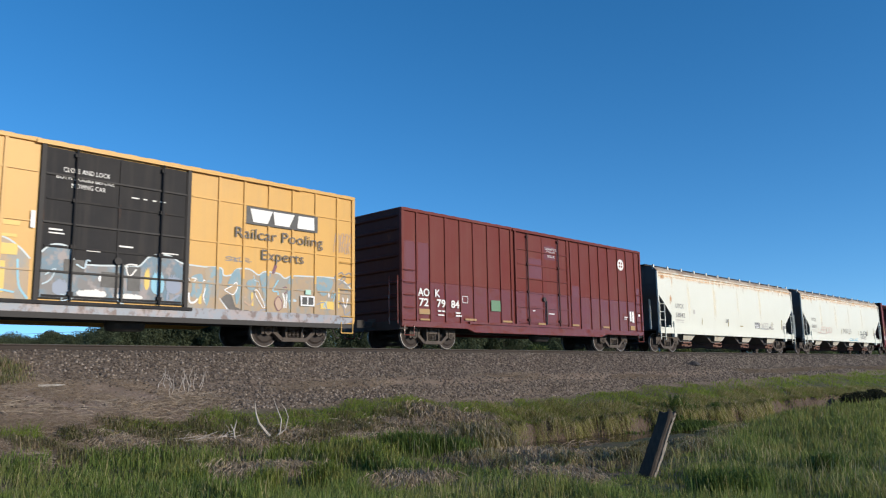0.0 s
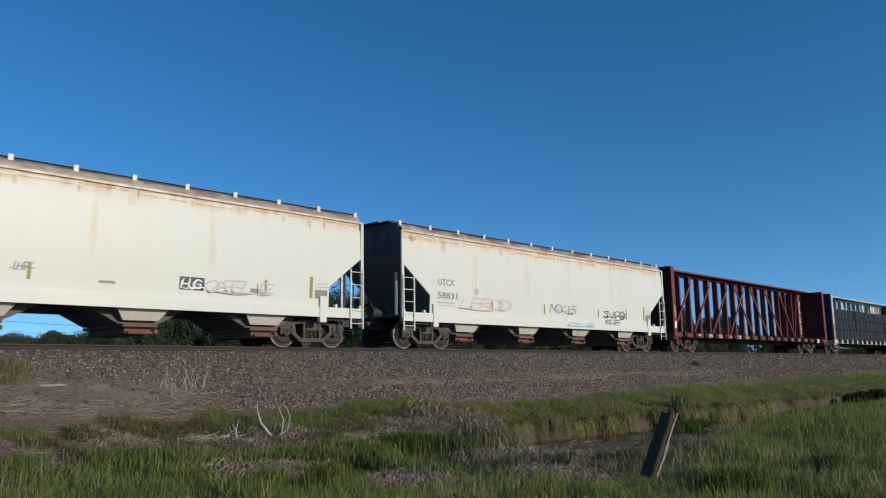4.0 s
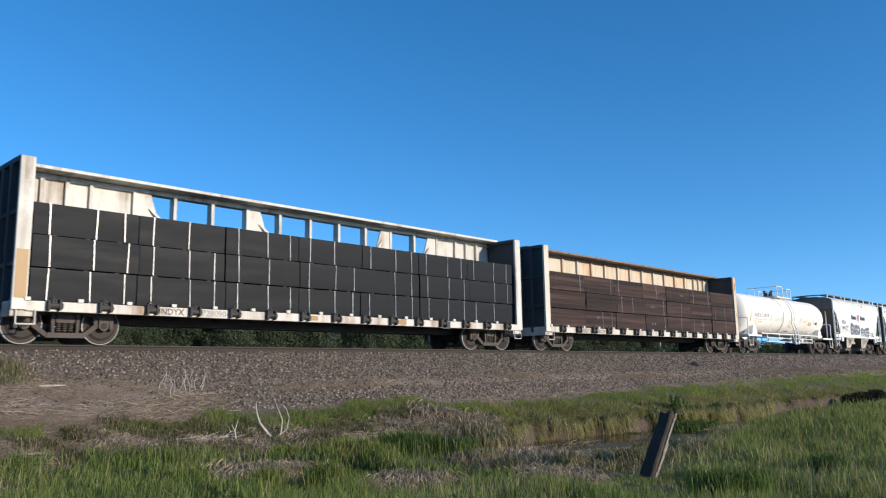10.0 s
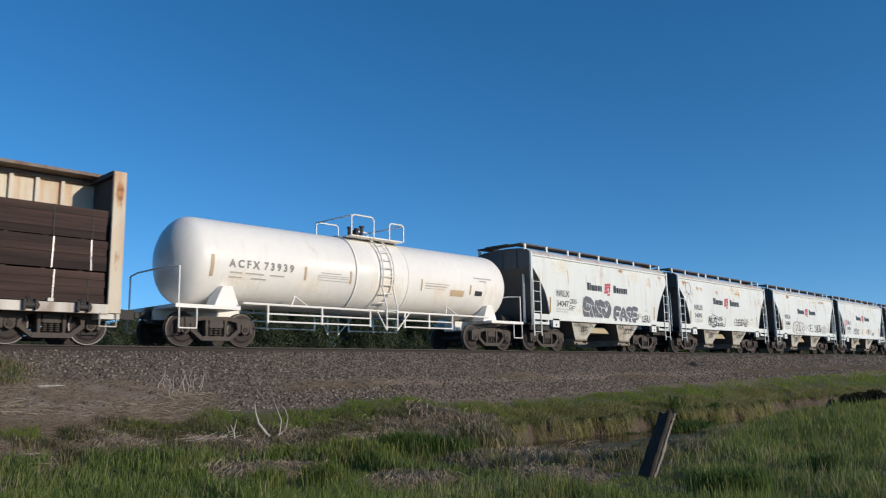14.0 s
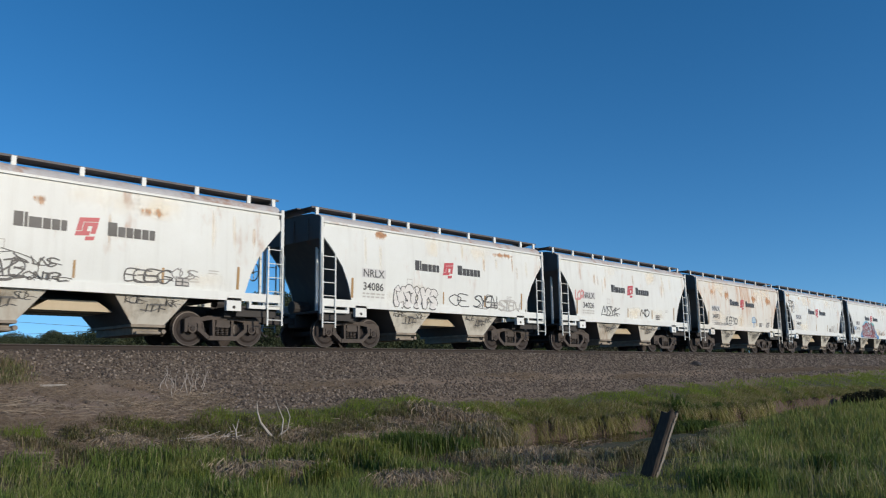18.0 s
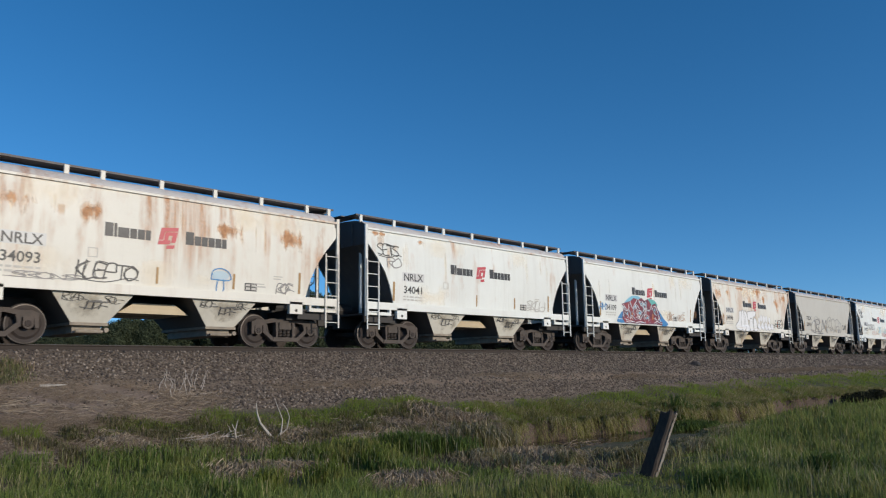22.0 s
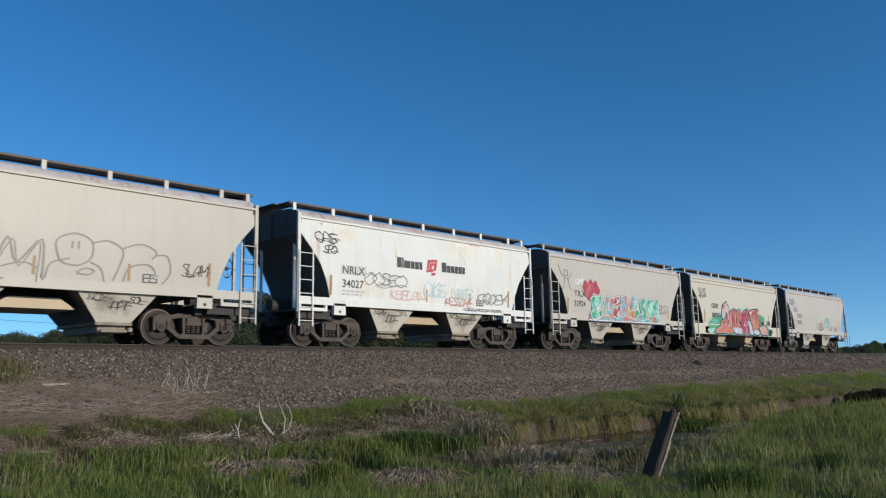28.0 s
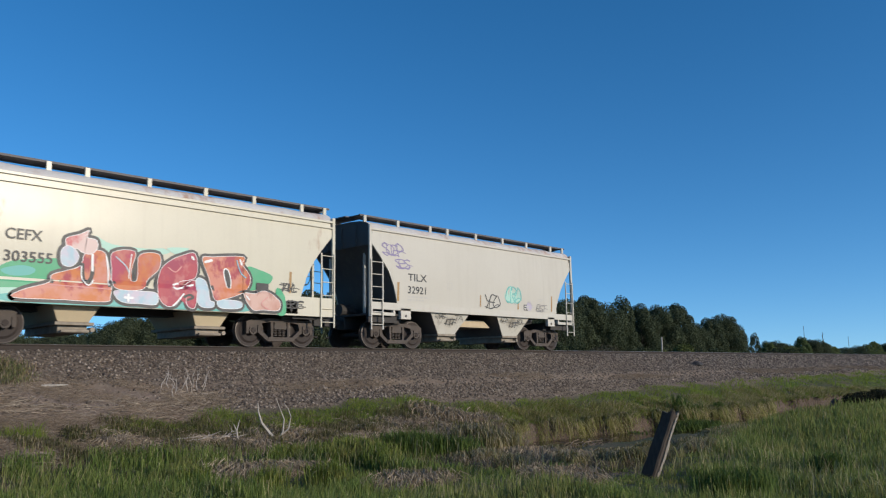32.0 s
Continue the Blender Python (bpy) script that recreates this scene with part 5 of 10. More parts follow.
lettering(beam, "3722", -6.2, 0.77, 0.15, INK_WHITE, lambda z: -1.562, 0.02, 0.55, label="white car number 3722")
rects = [(-4.7, -4.2, 0.78, 0.90), (-2.6, -2.1, 0.78, 0.90), (0.3, 0.8, 0.78, 0.90), (4.1, 4.6, 0.78, 0.90), (6.6, 7.0, 0.78, 0.90)]
bars(beam, rects, INK_ORANGE, lambda z: -1.562, "reflector_strip", "ochre reflector strip")
bars(beam, [(9.0, 9.35, 0.70, 0.95), (-10.93, -10.75, 1.15, 1.5)], INK_WHITE, lambda z: -1.564, "data_plate", "pale data panel")

# ---- loaded centre-beams ----


def loaded_beam(x, h, label, mat, chord_mat, web_mat, windows):
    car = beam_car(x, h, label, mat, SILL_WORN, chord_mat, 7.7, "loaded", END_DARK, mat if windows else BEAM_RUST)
    px = -5.75
    k = 0
    xs_ = [-5.75 + 1.16 * i for i in range(11)] + [6.9, 7.5, 8.1]
    xs_ = sorted(xs_ + [-6.9, -7.5, -8.1])
    for a in xs_:
        part("web_post", Shape().box(a - 0.045, a + 0.045, -0.13, 0.13, 0.93, 4.15), mat, car)
    for a, b in zip(xs_, xs_[1:]):
        if windows and -5.8 < a < 5.8 and b - a > 1.0:
            continue
        part("web_panel", Shape().box(a + 0.05, b - 0.05, -0.03, 0.03, 0.93, 4.15), web_mat, car, "cream web panel")
    for a, b in ((-h + 0.19, xs_[0] - 0.05), (xs_[-1] + 0.05, h - 0.19)):
        part("web_panel", Shape().box(a, b, -0.03, 0.03, 0.93, 4.15), web_mat, car)
    if windows:
        for a, g in ((-5.75, 1), (-2.27, 1), (3.53, -1), (5.85, -1)):
            part("gusset_stay", Shape().bar((a + g * 0.42, -0.12, 3.75), (a + g * 0.95, -0.3, 3.18), 0.07, 0.03), mat, car)
            s = Shape().prism([(a, 4.15), (a, 3.0), (a + g * 0.10, 3.0), (a + g * 0.75, 3.25), (a + g * 0.45, 4.15)][::1 if g < 0 else -1], -0.10, -0.06)
            part("gusset_plate", s, mat, car, "white gusset plate")
    tie_downs(car, h, 1.16, IRON, -0.12 if windows else 0.04)
    sill_clips(car, h)
    return car


def sill_clips(car, h):
    """Small pale blocks along the sill's top edge."""
    me = Shape().box(-0.06, 0.06, -1.60, -1.53, 0.95, 1.03).mesh("sill_clip", BEAM_WHITE)
    x = -h + 0.32
    while x < h - 0.5:
        part("sill_clip", me, None, car, at=pose(x, 0, 0))
        x += 1.16


def bundle_mesh(name, length, height, boards, mat, gap, depth=1.18):
    """A lumber bundle: boards side by side and one on the other, or a wrapped block."""
    s = Shape()
    if boards:
        s.box(-length / 2 + 0.02, length / 2 - 0.02, 0.03, depth, 0.004, height - 0.006)
    else:
        n = 14
        rows = []
        for iz in range(7):
            z = height * iz / 6
            rows.append([(-length / 2 + length * i / n, random.uniform(-0.003, 0.003) + 0.012 * (iz in (0, 6)), z) for i in range(n + 1)])
        s.sheet(rows)
        a, b = -length / 2, length / 2
        s.add([(a, 0.02, 0), (a, depth, 0), (a, depth, height), (a, 0.02, height), (b, 0.02, 0), (b, depth, 0), (b, depth, height), (b, 0.02, height)],
              [(0, 3, 2, 1), (4, 5, 6, 7), (3, 7, 6, 2), (0, 1, 5, 4), (1, 2, 6, 5)])
    return s.mesh(name, mat, not boards)


def load(car, cx, x0, x1, cuts, boards, mat, label, tops=(0.97, 1.74, 2.50), height=0.735):
    """Three tiers of bundles on each side of the beam; each bundle is a part of the car that carries it along."""
    marks = []
    for tier, z in enumerate(tops):
        shift = (0.0, 0.02, -0.01)[tier]
        edges = [x0] + [c + shift + random.uniform(-0.05, 0.05) for c in cuts] + [x1]
        for a, b in zip(edges, edges[1:]):
            me = bundle_mesh("lumber_pack", b - a - 0.03, height, boards, mat, 0.0)
            for sy in (-1, 1):
                jut = random.uniform(-0.03, 0.03)
                ob = part("lumber_pack", me, None, car, label, at=pose((a + b) / 2, sy * (1.50 + jut), z, 0, 0, 0 if sy < 0 else 180))
                if sy < 0 and boards:
                    for r in range(4):
                        e0, e1 = random.uniform(-0.035, 0.02), random.uniform(-0.02, 0.035)
                        part("board", Shape().box(-(b - a) / 2 + 0.015 + e0, (b - a) / 2 - 0.015 + e1, random.uniform(-0.012, 0.006), 0.09, height * r / 4 + 0.002, height * (r + 1) / 4 - 0.003), mat, ob)
                if sy < 0:
                    for u in (0.15, 0.56, 0.86):
                        if random.random() < 0.08:
                            continue
                        u += random.uniform(-0.02, 0.02)
                        lx = -(b - a) / 2 + (b - a) * u
                        t = random.uniform(-0.02, 0.02)
                        st = Shape().add([(lx - 0.013, -0.022, 0), (lx + 0.013, -0.022, 0), (lx + t + 0.013, -0.022, height), (lx + t - 0.013, -0.022, height)], [(0, 1, 2, 3)])
                        part("strap", st, STRAP if not boards or random.random() < 0.4 else IRON, ob, "thin steel strap")
                    marks.append((ob, b - a))
            if tier < 2:
                for u in (0.2, 0.5, 0.8):
                    sx_ = a + (b - a) * u
                    part("dunnage", Shape().box(sx_ - 0.05, sx_ + 0.05, -1.48, 1.48, z + height + 0.002, z + height + 0.024), TIE, car)
    return marks


black_load = loaded_beam(-38.25, 9.05, "white centre-beam flatcar loaded with black-wrapped lumber", BEAM_WHITE, BEAM_WHITE, BEAM_WHITE, True)
load(black_load, -38.25, -8.7, 8.56, (-6.24, -3.77, -1.33, 1.03, 3.53, 6.05), False, WRAP, "lumber bundle in black plastic wrap")
lettering(black_load, "NDYX", -5.58, 0.76, 0.16, INK, lambda z: -1.562, 0.02, 0.62, label="black reporting mark NDYX")
lettering(black_load, "728090", -4.46, 0.76, 0.16, INK_GREY, lambda z: -1.562, 0.0, 0.70, label="grey car number 728090")
bars(black_load, [(-6.1, -5.6, 0.77, 0.91), (-1.2, -0.7, 0.77, 0.91), (2.4, 2.9, 0.77, 0.91), (5.6, 6.1, 0.77, 0.91)], INK_ORANGE, lambda z: -1.562, "reflector_strip", "ochre reflector strip")
bars(black_load, [(-9.02, -8.76, 1.0, 2.1)], INK_ORANGE, lambda z: -1.562, "reflector_strip")
bars(black_load, [(4.6, 5.0, 0.68, 0.94)], INK, lambda z: -1.562, "data_plate", "black data panel")
for k, ch in enumerate("CNTEX"):
    lettering(black_load, ch, -8.96, 3.55 - 0.24 * k, 0.15, INK_FAINT, lambda z: -1.562, 0.0, 0.12)
brown_load = loaded_beam(-18.55, 9.1, "rusty cream centre-beam flatcar loaded with dark brown timber", BEAM_STAINED, CHORD_RUST, BEAM_RUST, False)
for ob, ln in load(brown_load, -18.55, -8.7, 8.7, (-6.2, -3.7, -1.2, 0.97, 3.52, 5.9), True, TIMBER, "bundle of dark brown squared timber"):
    if random.random() < 0.55:
        lettering(ob, random.choice(("K G GR", "K.6", "GR", "K GR")), random.uniform(-0.8, 0.4), random.uniform(0.22, 0.42), random.choice((0.07, 0.10)), CHALK, lambda z: -0.02, 0.0, random.uniform(0.22, 0.4))
lettering(brown_load, "NDYX", -6.52, 0.76, 0.16, INK_GREY, lambda z: -1.562, 0.02, 0.62, label="grey reporting mark NDYX")
lettering(brown_load, "728129", -5.54, 0.76, 0.16, INK, lambda z: -1.562, 0.0, 0.71, label="black car number 728129")

# ---- tank car ----


def tank_car(x):
    car = car_thing("tank_car", "white tank car with a railed top platform and ladders", "tank car", x)
    r, zc, h = 1.27, 2.42, 6.95
    prof = [(0.0, -h)] + [(r * math.sin(a), -h + 0.75 * (1 - math.cos(a))) for a in [math.pi / 2 * k / 9 for k in range(1, 10)]]
    prof += [(r, -4.0), (r, -1.05), (r + 0.03, -1.0), (r + 0.03, 1.25), (r, 1.30), (r, 4.0)]
    prof += [(p, -q) for p, q in prof[9::-1]]
    part("tank", Shape().lathe(prof, 48, "x", (0, 0, zc)), TANK, car, "white welded tank with faint stains", smooth=True)
    for px in (-1.0, 1.27):
        part("weld_band", Shape().lathe([(r + 0.03, px - 0.03), (r + 0.045, px - 0.02), (r + 0.045, px + 0.02), (r + 0.03, px + 0.03)], 48, "x", (0, 0, zc)), TANK, car)
    for sx in (-1, 1):
        for sy in (-1, 1):
            s = Shape()
            ya, yb = sorted((sy * 1.22, sy * 0.7))
            g = sx
            poly = [(g * 5.15, 1.05), (g * 5.95, 1.05), (g * 5.9, 1.2), (g * 5.7, 1.66), (g * 5.4, 1.66)]
            s.prism(poly if g > 0 else poly[::-1], ya, yb)
            part("saddle", s, TANK, car, bevel=0.02)
        xa, xb = sorted((sx * 7.2, sx * 4.6))
        part("end_sill", Shape().box(xa, xb, -0.28, 0.28, 0.72, 1.08).box(min(sx * 7.2, sx * 5.3), max(sx * 7.2, sx * 5.3), -1.50, 1.50, 0.98, 1.08), TANK, car)
        add_truck(car, sx * 5.78)
        add_coupler(car, sx * 7.2, sx, 0.70)
        s = Shape()
        s.pipe([(sx * 7.1, -1.45, 1.05), (sx * 7.1, -1.45, 2.05), (sx * 7.15, -0.9, 2.1), (sx * 7.15, 0.9, 2.1), (sx * 7.1, 1.45, 2.05), (sx * 7.1, 1.45, 1.05)], 0.025)
        part("end_handrail", s, TANK, car, "white end handrail")
        for sy in (-1, 1):
            s = Shape()
            s.pipe([(sx * 7.1, sy * 1.5, 1.0), (sx * 7.1, sy * 1.5, 0.45), (sx * 6.6, sy * 1.5, 0.45), (sx * 6.6, sy * 1.5, 1.0)], 0.02)
            part("stirrup_step", s, TANK, car)
    for sy in (-1, 1):
        s = Shape()
        s.pipe([(-5.2, sy * 1.46, 1.18), (5.2, sy * 1.46, 1.18)], 0.035)
        part("side_rail", s, TANK, car, "white side handrail")
        for px in (-3.3, 3.2):
            part("rail_bracket", Shape().pipe([(px - 0.3, sy * 1.46, 1.18), (px, sy * 1.18, 1.50), (px + 0.3, sy * 1.46, 1.18)], 0.025), TANK, car)
        for a, b in ((-4.4, -0.6), (0.9, 3.2)):
            s = Shape().pipe([(a, sy * 1.46, 0.92), (b, sy * 1.46, 0.92)], 0.025)
            s.pipe([(a, sy * 1.46, 0.70), (b, sy * 1.46, 0.70)], 0.025)
            for px in (a, b, (a + b) / 2):
                s.bar((px, sy * 1.46, 0.66), (px, sy * 1.46, 1.18), 0.05)
            part("lower_rail", s, TANK, car, "white lower side rail")
        # the ladder follows the tank to the platform
        s = Shape()
        for px in (0.03, 0.50):
            pts = [(px, sy * 1.55, 0.55), (px, sy * 1.55, 1.3)]
            for k in range(9):
                a = radians(-18 + 11 * k)
                pts.append((px, sy * (r + 0.14) * math.cos(a), zc + (r + 0.14) * math.sin(a)))
            s.pipe(pts, 0.03)
        climb = part("ladder", s, TANK, car, "white ladder up to the platform")
        for k in range(11):
            z = 0.66 + 0.28 * k
            y = 1.55 if z < 1.5 else math.sqrt(max(0.05, (r + 0.14) ** 2 - (z - zc) ** 2))
            part("rung", Shape().rod((0.03, sy * max(y, 0.4), z), (0.50, sy * max(y, 0.4), z), 0.018, 6), TANK, climb)
        s = Shape()
        s.pipe([(-0.35, sy * 1.5, 1.18), (0.01, sy * 1.55, 0.6)], 0.025)
        s.pipe([(1.1, sy * 1.5, 1.18), (0.52, sy * 1.55, 0.6)], 0.025)
        part("ladder_brace", s, TANK, car)
    part("platform", Shape().box(-0.95, 0.0, -0.95, 0.95, 3.64, 3.68).box(0.78, 1.35, -0.95, 0.95, 3.64, 3.68).box(0, 0.78, 0.3, 0.95, 3.64, 3.68).box(0, 0.78, -0.95, -0.3, 3.64, 3.68), TANK, car, "white grated top platform")
    for sy in (-1, 1):
        for a, b, zt in ((-0.95, 0.0, 4.34), (0.70, 1.35, 4.24)):
            s = Shape().pipe([(a, sy * 0.95, 3.66), (a, sy * 0.95, zt - 0.08), (a + 0.08, sy * 0.95, zt), (b - 0.08, sy * 0.95, zt), (b, sy * 0.95, zt - 0.08), (b, sy * 0.95, 3.66)], 0.028)
            part("platform_rail", s, TANK, car, "white guard rail")
    for px, zt in ((-0.95, 4.34), (1.35, 4.24)):
        part("platform_rail", Shape().pipe([(px, -0.95, zt - 0.02), (px, 0.95, zt - 0.02)], 0.025), TANK, car)
    s = Shape().lathe([(0.33, 3.60), (0.33, 3.72), (0.38, 3.74), (0.38, 3.80), (0.0, 3.83)], 20, "z")
    valve_red = plain("valve_red_brown", (0.05, 0.03, 0.028), 0.7)
    dome = part("manway", s, valve_red, car, "dark red-brown manway with valves")
    for a in range(6):
        c = a * math.pi / 3
        v = Shape().rod((0, 0, 3.8), (0, 0, 3.92 + 0.11 * (a % 3)), 0.06, 8).rod((0, 0, 3.90 + 0.11 * (a % 3)), (0, 0, 3.96 + 0.11 * (a % 3)), 0.09, 8)
        part("valve", v, valve_red, dome, at=pose(0.22 * math.cos(c), 0.22 * math.sin(c), 0))

    def ty(z):
        return -math.sqrt(max(0.01, (r + 0.004) ** 2 - (z - zc) ** 2))
    lettering(car, "A C F X  7 3 9 3 9", -5.55, 2.20, 0.21, INK_GREY, ty, 0.05, 2.15, label="grey lettering on the tank")
    bars(car, [(-5.5, -5.1, 2.03, 2.07), (-5.0, -4.4, 2.03, 2.07), (-4.2, -3.7, 2.03, 2.07), (-5.5, -5.1, 1.90, 1.94), (-4.8, -4.3, 1.90, 1.94), (-2.4, -1.6, 2.25, 2.28), (-2.5, -1.3, 2.18, 2.20), (-2.5, -1.3, 2.12, 2.14), (-2.5, -1.2, 2.04, 2.06), (2.1, 3.3, 2.25, 2.28), (2.1, 3.2, 2.16, 2.2), (2.1, 3.1, 2.08, 2.1), (4.6, 5.6, 2.6, 2.65), (4.9, 5.3, 2.5, 2.55)], INK_FAINT, ty, "small_print", "faint grey lettering")
    bars(car, [(4.7, 5.1, 1.98, 2.15)], INK, ty, "data_plate", "black data panel")
    ob = bars(car, [(-6.1, -6.0, 1.9, 2.5), (-3.0, -2.92, 2.0, 2.4), (-1.25, -1.18, 2.0, 2.4), (1.9, 1.96, 2.0, 2.4), (4.4, 4.48, 2.0, 2.35)], fill("faded_tan_strip", (0.52, 0.38, 0.22)), ty, "reflector_strip", "faded tan reflector strips")
    bars(car, [(3.4, 4.1, 1.9, 2.12)], fill("faded_orange_patch", (0.62, 0.45, 0.26)), ty, "faded_patch")
    return car


TANK_CAR = tank_car(-0.81)
# ---- spray paint on the cars ----
STROKES = {
    "A": [[(0, 0), (0.5, 1), (1, 0)], [(0.22, 0.4), (0.8, 0.4)]], "C": [[(0.95, 0.85), (0.5, 1), (0.05, 0.7), (0.05, 0.3), (0.5, 0), (0.95, 0.2)]],
    "D": [[(0.1, 0), (0.1, 1), (0.7, 0.9), (0.95, 0.5), (0.7, 0.1), (0.1, 0)]], "E": [[(0.95, 0.95), (0.1, 0.95), (0.1, 0.05), (0.95, 0.05)], [(0.1, 0.5), (0.75, 0.5)]],
    "F": [[(0.95, 0.95), (0.1, 0.95), (0.1, 0)], [(0.1, 0.5), (0.75, 0.5)]], "G": [[(0.95, 0.85), (0.5, 1), (0.05, 0.6), (0.15, 0.15), (0.6, 0), (0.95, 0.25), (0.9, 0.48), (0.55, 0.48)]],
    "H": [[(0.1, 0), (0.1, 1)], [(0.9, 0), (0.9, 1)], [(0.1, 0.5), (0.9, 0.5)]], "I": [[(0.5, 0), (0.5, 1)]]} | {"K": [[(0.1, 0), (0.1, 1)], [(0.9, 1), (0.15, 0.5), (0.95, 0)]],
    "L": [[(0.1, 1), (0.1, 0.05), (0.9, 0.05)]], "M": [[(0, 0), (0.12, 1), (0.5, 0.35), (0.88, 1), (1, 0)]], "N": [[(0.08, 0), (0.08, 1), (0.92, 0), (0.92, 1)]],
    "O": [[(0.5, 1), (0.05, 0.7), (0.05, 0.3), (0.5, 0), (0.95, 0.3), (0.95, 0.7), (0.5, 1)]], "P": [[(0.1, 0), (0.1, 1), (0.8, 0.95), (0.9, 0.65), (0.7, 0.45), (0.1, 0.45)]],
    "R": [[(0.1, 0), (0.1, 1), (0.8, 0.95), (0.85, 0.62), (0.2, 0.48), (0.95, 0)]], "S": [[(0.92, 0.88), (0.5, 1), (0.1, 0.78), (0.5, 0.52), (0.9, 0.26), (0.5, 0), (0.05, 0.14)]],
    "T": [[(0, 0.95), (1, 0.95)], [(0.5, 0.95), (0.5, 0)]]} | {"U": [[(0.08, 1), (0.1, 0.25), (0.5, 0), (0.9, 0.25), (0.92, 1)]], "V": [[(0, 1), (0.5, 0), (1, 1)]],
    "Y": [[(0, 1), (0.5, 0.5), (1, 1)], [(0.5, 0.5), (0.45, 0)]], "Z": [[(0, 0.95), (1, 0.95), (0, 0.05), (1, 0.05)]], "Q": [[(0.5, 1), (0.05, 0.5), (0.5, 0), (0.95, 0.5), (0.5, 1)], [(0.6, 0.3), (1.0, -0.1)]]}
spray = random.Random(17)


def curved(pts, k=4):
    """A smooth line through the points."""
    if len(pts) < 3:
        return list(pts)
    out = []
    p = [pts[0]] + list(pts) + [pts[-1]]
    for i in range(1, len(p) - 2):
        for j in range(k):
            t = j / k
            out.append(tuple(0.5 * (2 * p[i][c] + (p[i + 1][c] - p[i - 1][c]) * t + (2 * p[i - 1][c] - 5 * p[i][c] + 4 * p[i + 1][c] - p[i + 2][c]) * t * t
                                    + (3 * p[i][c] - p[i - 1][c] - 3 * p[i + 1][c] + p[i + 2][c]) * t ** 3) for c in (0, 1)))
    return out + [pts[-1]]


def cornered(pts, k=3):
    """A broken line through the points, each leg cut in k."""
    out = []
    for (a, b), (c, d) in zip(pts, pts[1:]):
        out += [(a + (c - a) * j / k, b + (d - b) * j / k) for j in range(k)]
    return out + [pts[-1]]


def ribbon(s, pts, w, y_of, lift, mi=0):
    """A flat stroke of the width w along points (x, z), with pointed-round ends."""
    n = len(pts)
    if n < 2:
        return
    left, right = [], []
    for i, (x, z) in enumerate(pts):
        a, b = pts[max(0, i - 1)], pts[min(n - 1, i + 1)]
        dx, dz = b[0] - a[0], b[1] - a[1]
        d = math.hypot(dx, dz) or 1
        nx, nz = -dz / d * w / 2, dx / d * w / 2
        left.append((x + nx, y_of(z) - lift, z + nz))
        right.append((x - nx, y_of(z) - lift, z - nz))
    for i in (0, n - 1):
        o = pts[1] if i == 0 else pts[-2]
        dx, dz = pts[i][0] - o[0], pts[i][1] - o[1]
        d = math.hypot(dx, dz) or 1
        x, z = pts[i][0] + dx / d * w * 0.35, pts[i][1] + dz / d * w * 0.35
        nx, nz = -dz / d * w * 0.3, dx / d * w * 0.3
        sgn = -1 if i == 0 else 1
        e = [(x + sgn * nx, y_of(z) - lift, z + sgn * nz), (x - sgn * nx, y_of(z) - lift, z - sgn * nz)]
        if i == 0:
            left.insert(0, e[0])
            right.insert(0, e[1])
        else:
            left.append(e[0])
            right.append(e[1])
    s.sheet([right, left], mi)


def word_strokes(word, x0, x1, z0, z1, slant=0.12, jig=0.06, arch=0.0, gap=0.12, sharp=False):
    """Strokes of the letters, set side by side between x0 and x1; one list for each letter."""
    cell = (x1 - x0) / len(word)
    out = []
    for i, ch in enumerate(word):
        drop = arch * (1 - abs(2 * (i + 0.5) / len(word) - 1))
        h = (z1 - z0) * spray.uniform(0.86, 1.0) + drop
        letter = []
        for st in STROKES.get(ch, STROKES["O"]):
            letter.append((cornered if sharp else curved)([(x0 + cell * (i + gap / 2 + (1 - gap) * (u + spray.uniform(-jig, jig))) + slant * v * h, z0 + h * (v + spray.uniform(-jig, jig) * 0.6)) for u, v in st]))
        out.append(letter)
    return out


def tag(car, word, x0, x1, z0, z1, mat, w=0.028, y_of=skin_y, label="dark marker tag", slant=0.15, jig=0.13):
    """A quick scrawl: crowded letters, some gone over twice, with a line thrown under or through them."""
    s = Shape()
    k = 0
    for turn in range(2):
        for letter in word_strokes(word, x0, x1, z0, z1, slant, jig, gap=-0.45):
            if turn and spray.random() < 0.55:
                continue
            for st in letter:
                ribbon(s, st, w * (1.15 if not turn else 0.7), y_of, 0.007 + 0.0002 * k)
                k += 1
    h = z1 - z0
    if len(word) > 2:
        u, v = spray.uniform(-0.15, 0.25), spray.uniform(-0.12, 0.35)
        ribbon(s, curved([(x0 + (x1 - x0) * u, z0 + h * v), (x0 + (x1 - x0) * 0.5, z0 + h * (v - 0.12)), (x0 + (x1 - x0) * 0.9, z0 + h * (v + 0.2)), (x1 + 0.12, z0 + h * (v + 0.1))]), w * 0.8, y_of, 0.007 + 0.0002 * k)
    return part("graffiti_tag", s, mat, car, label)


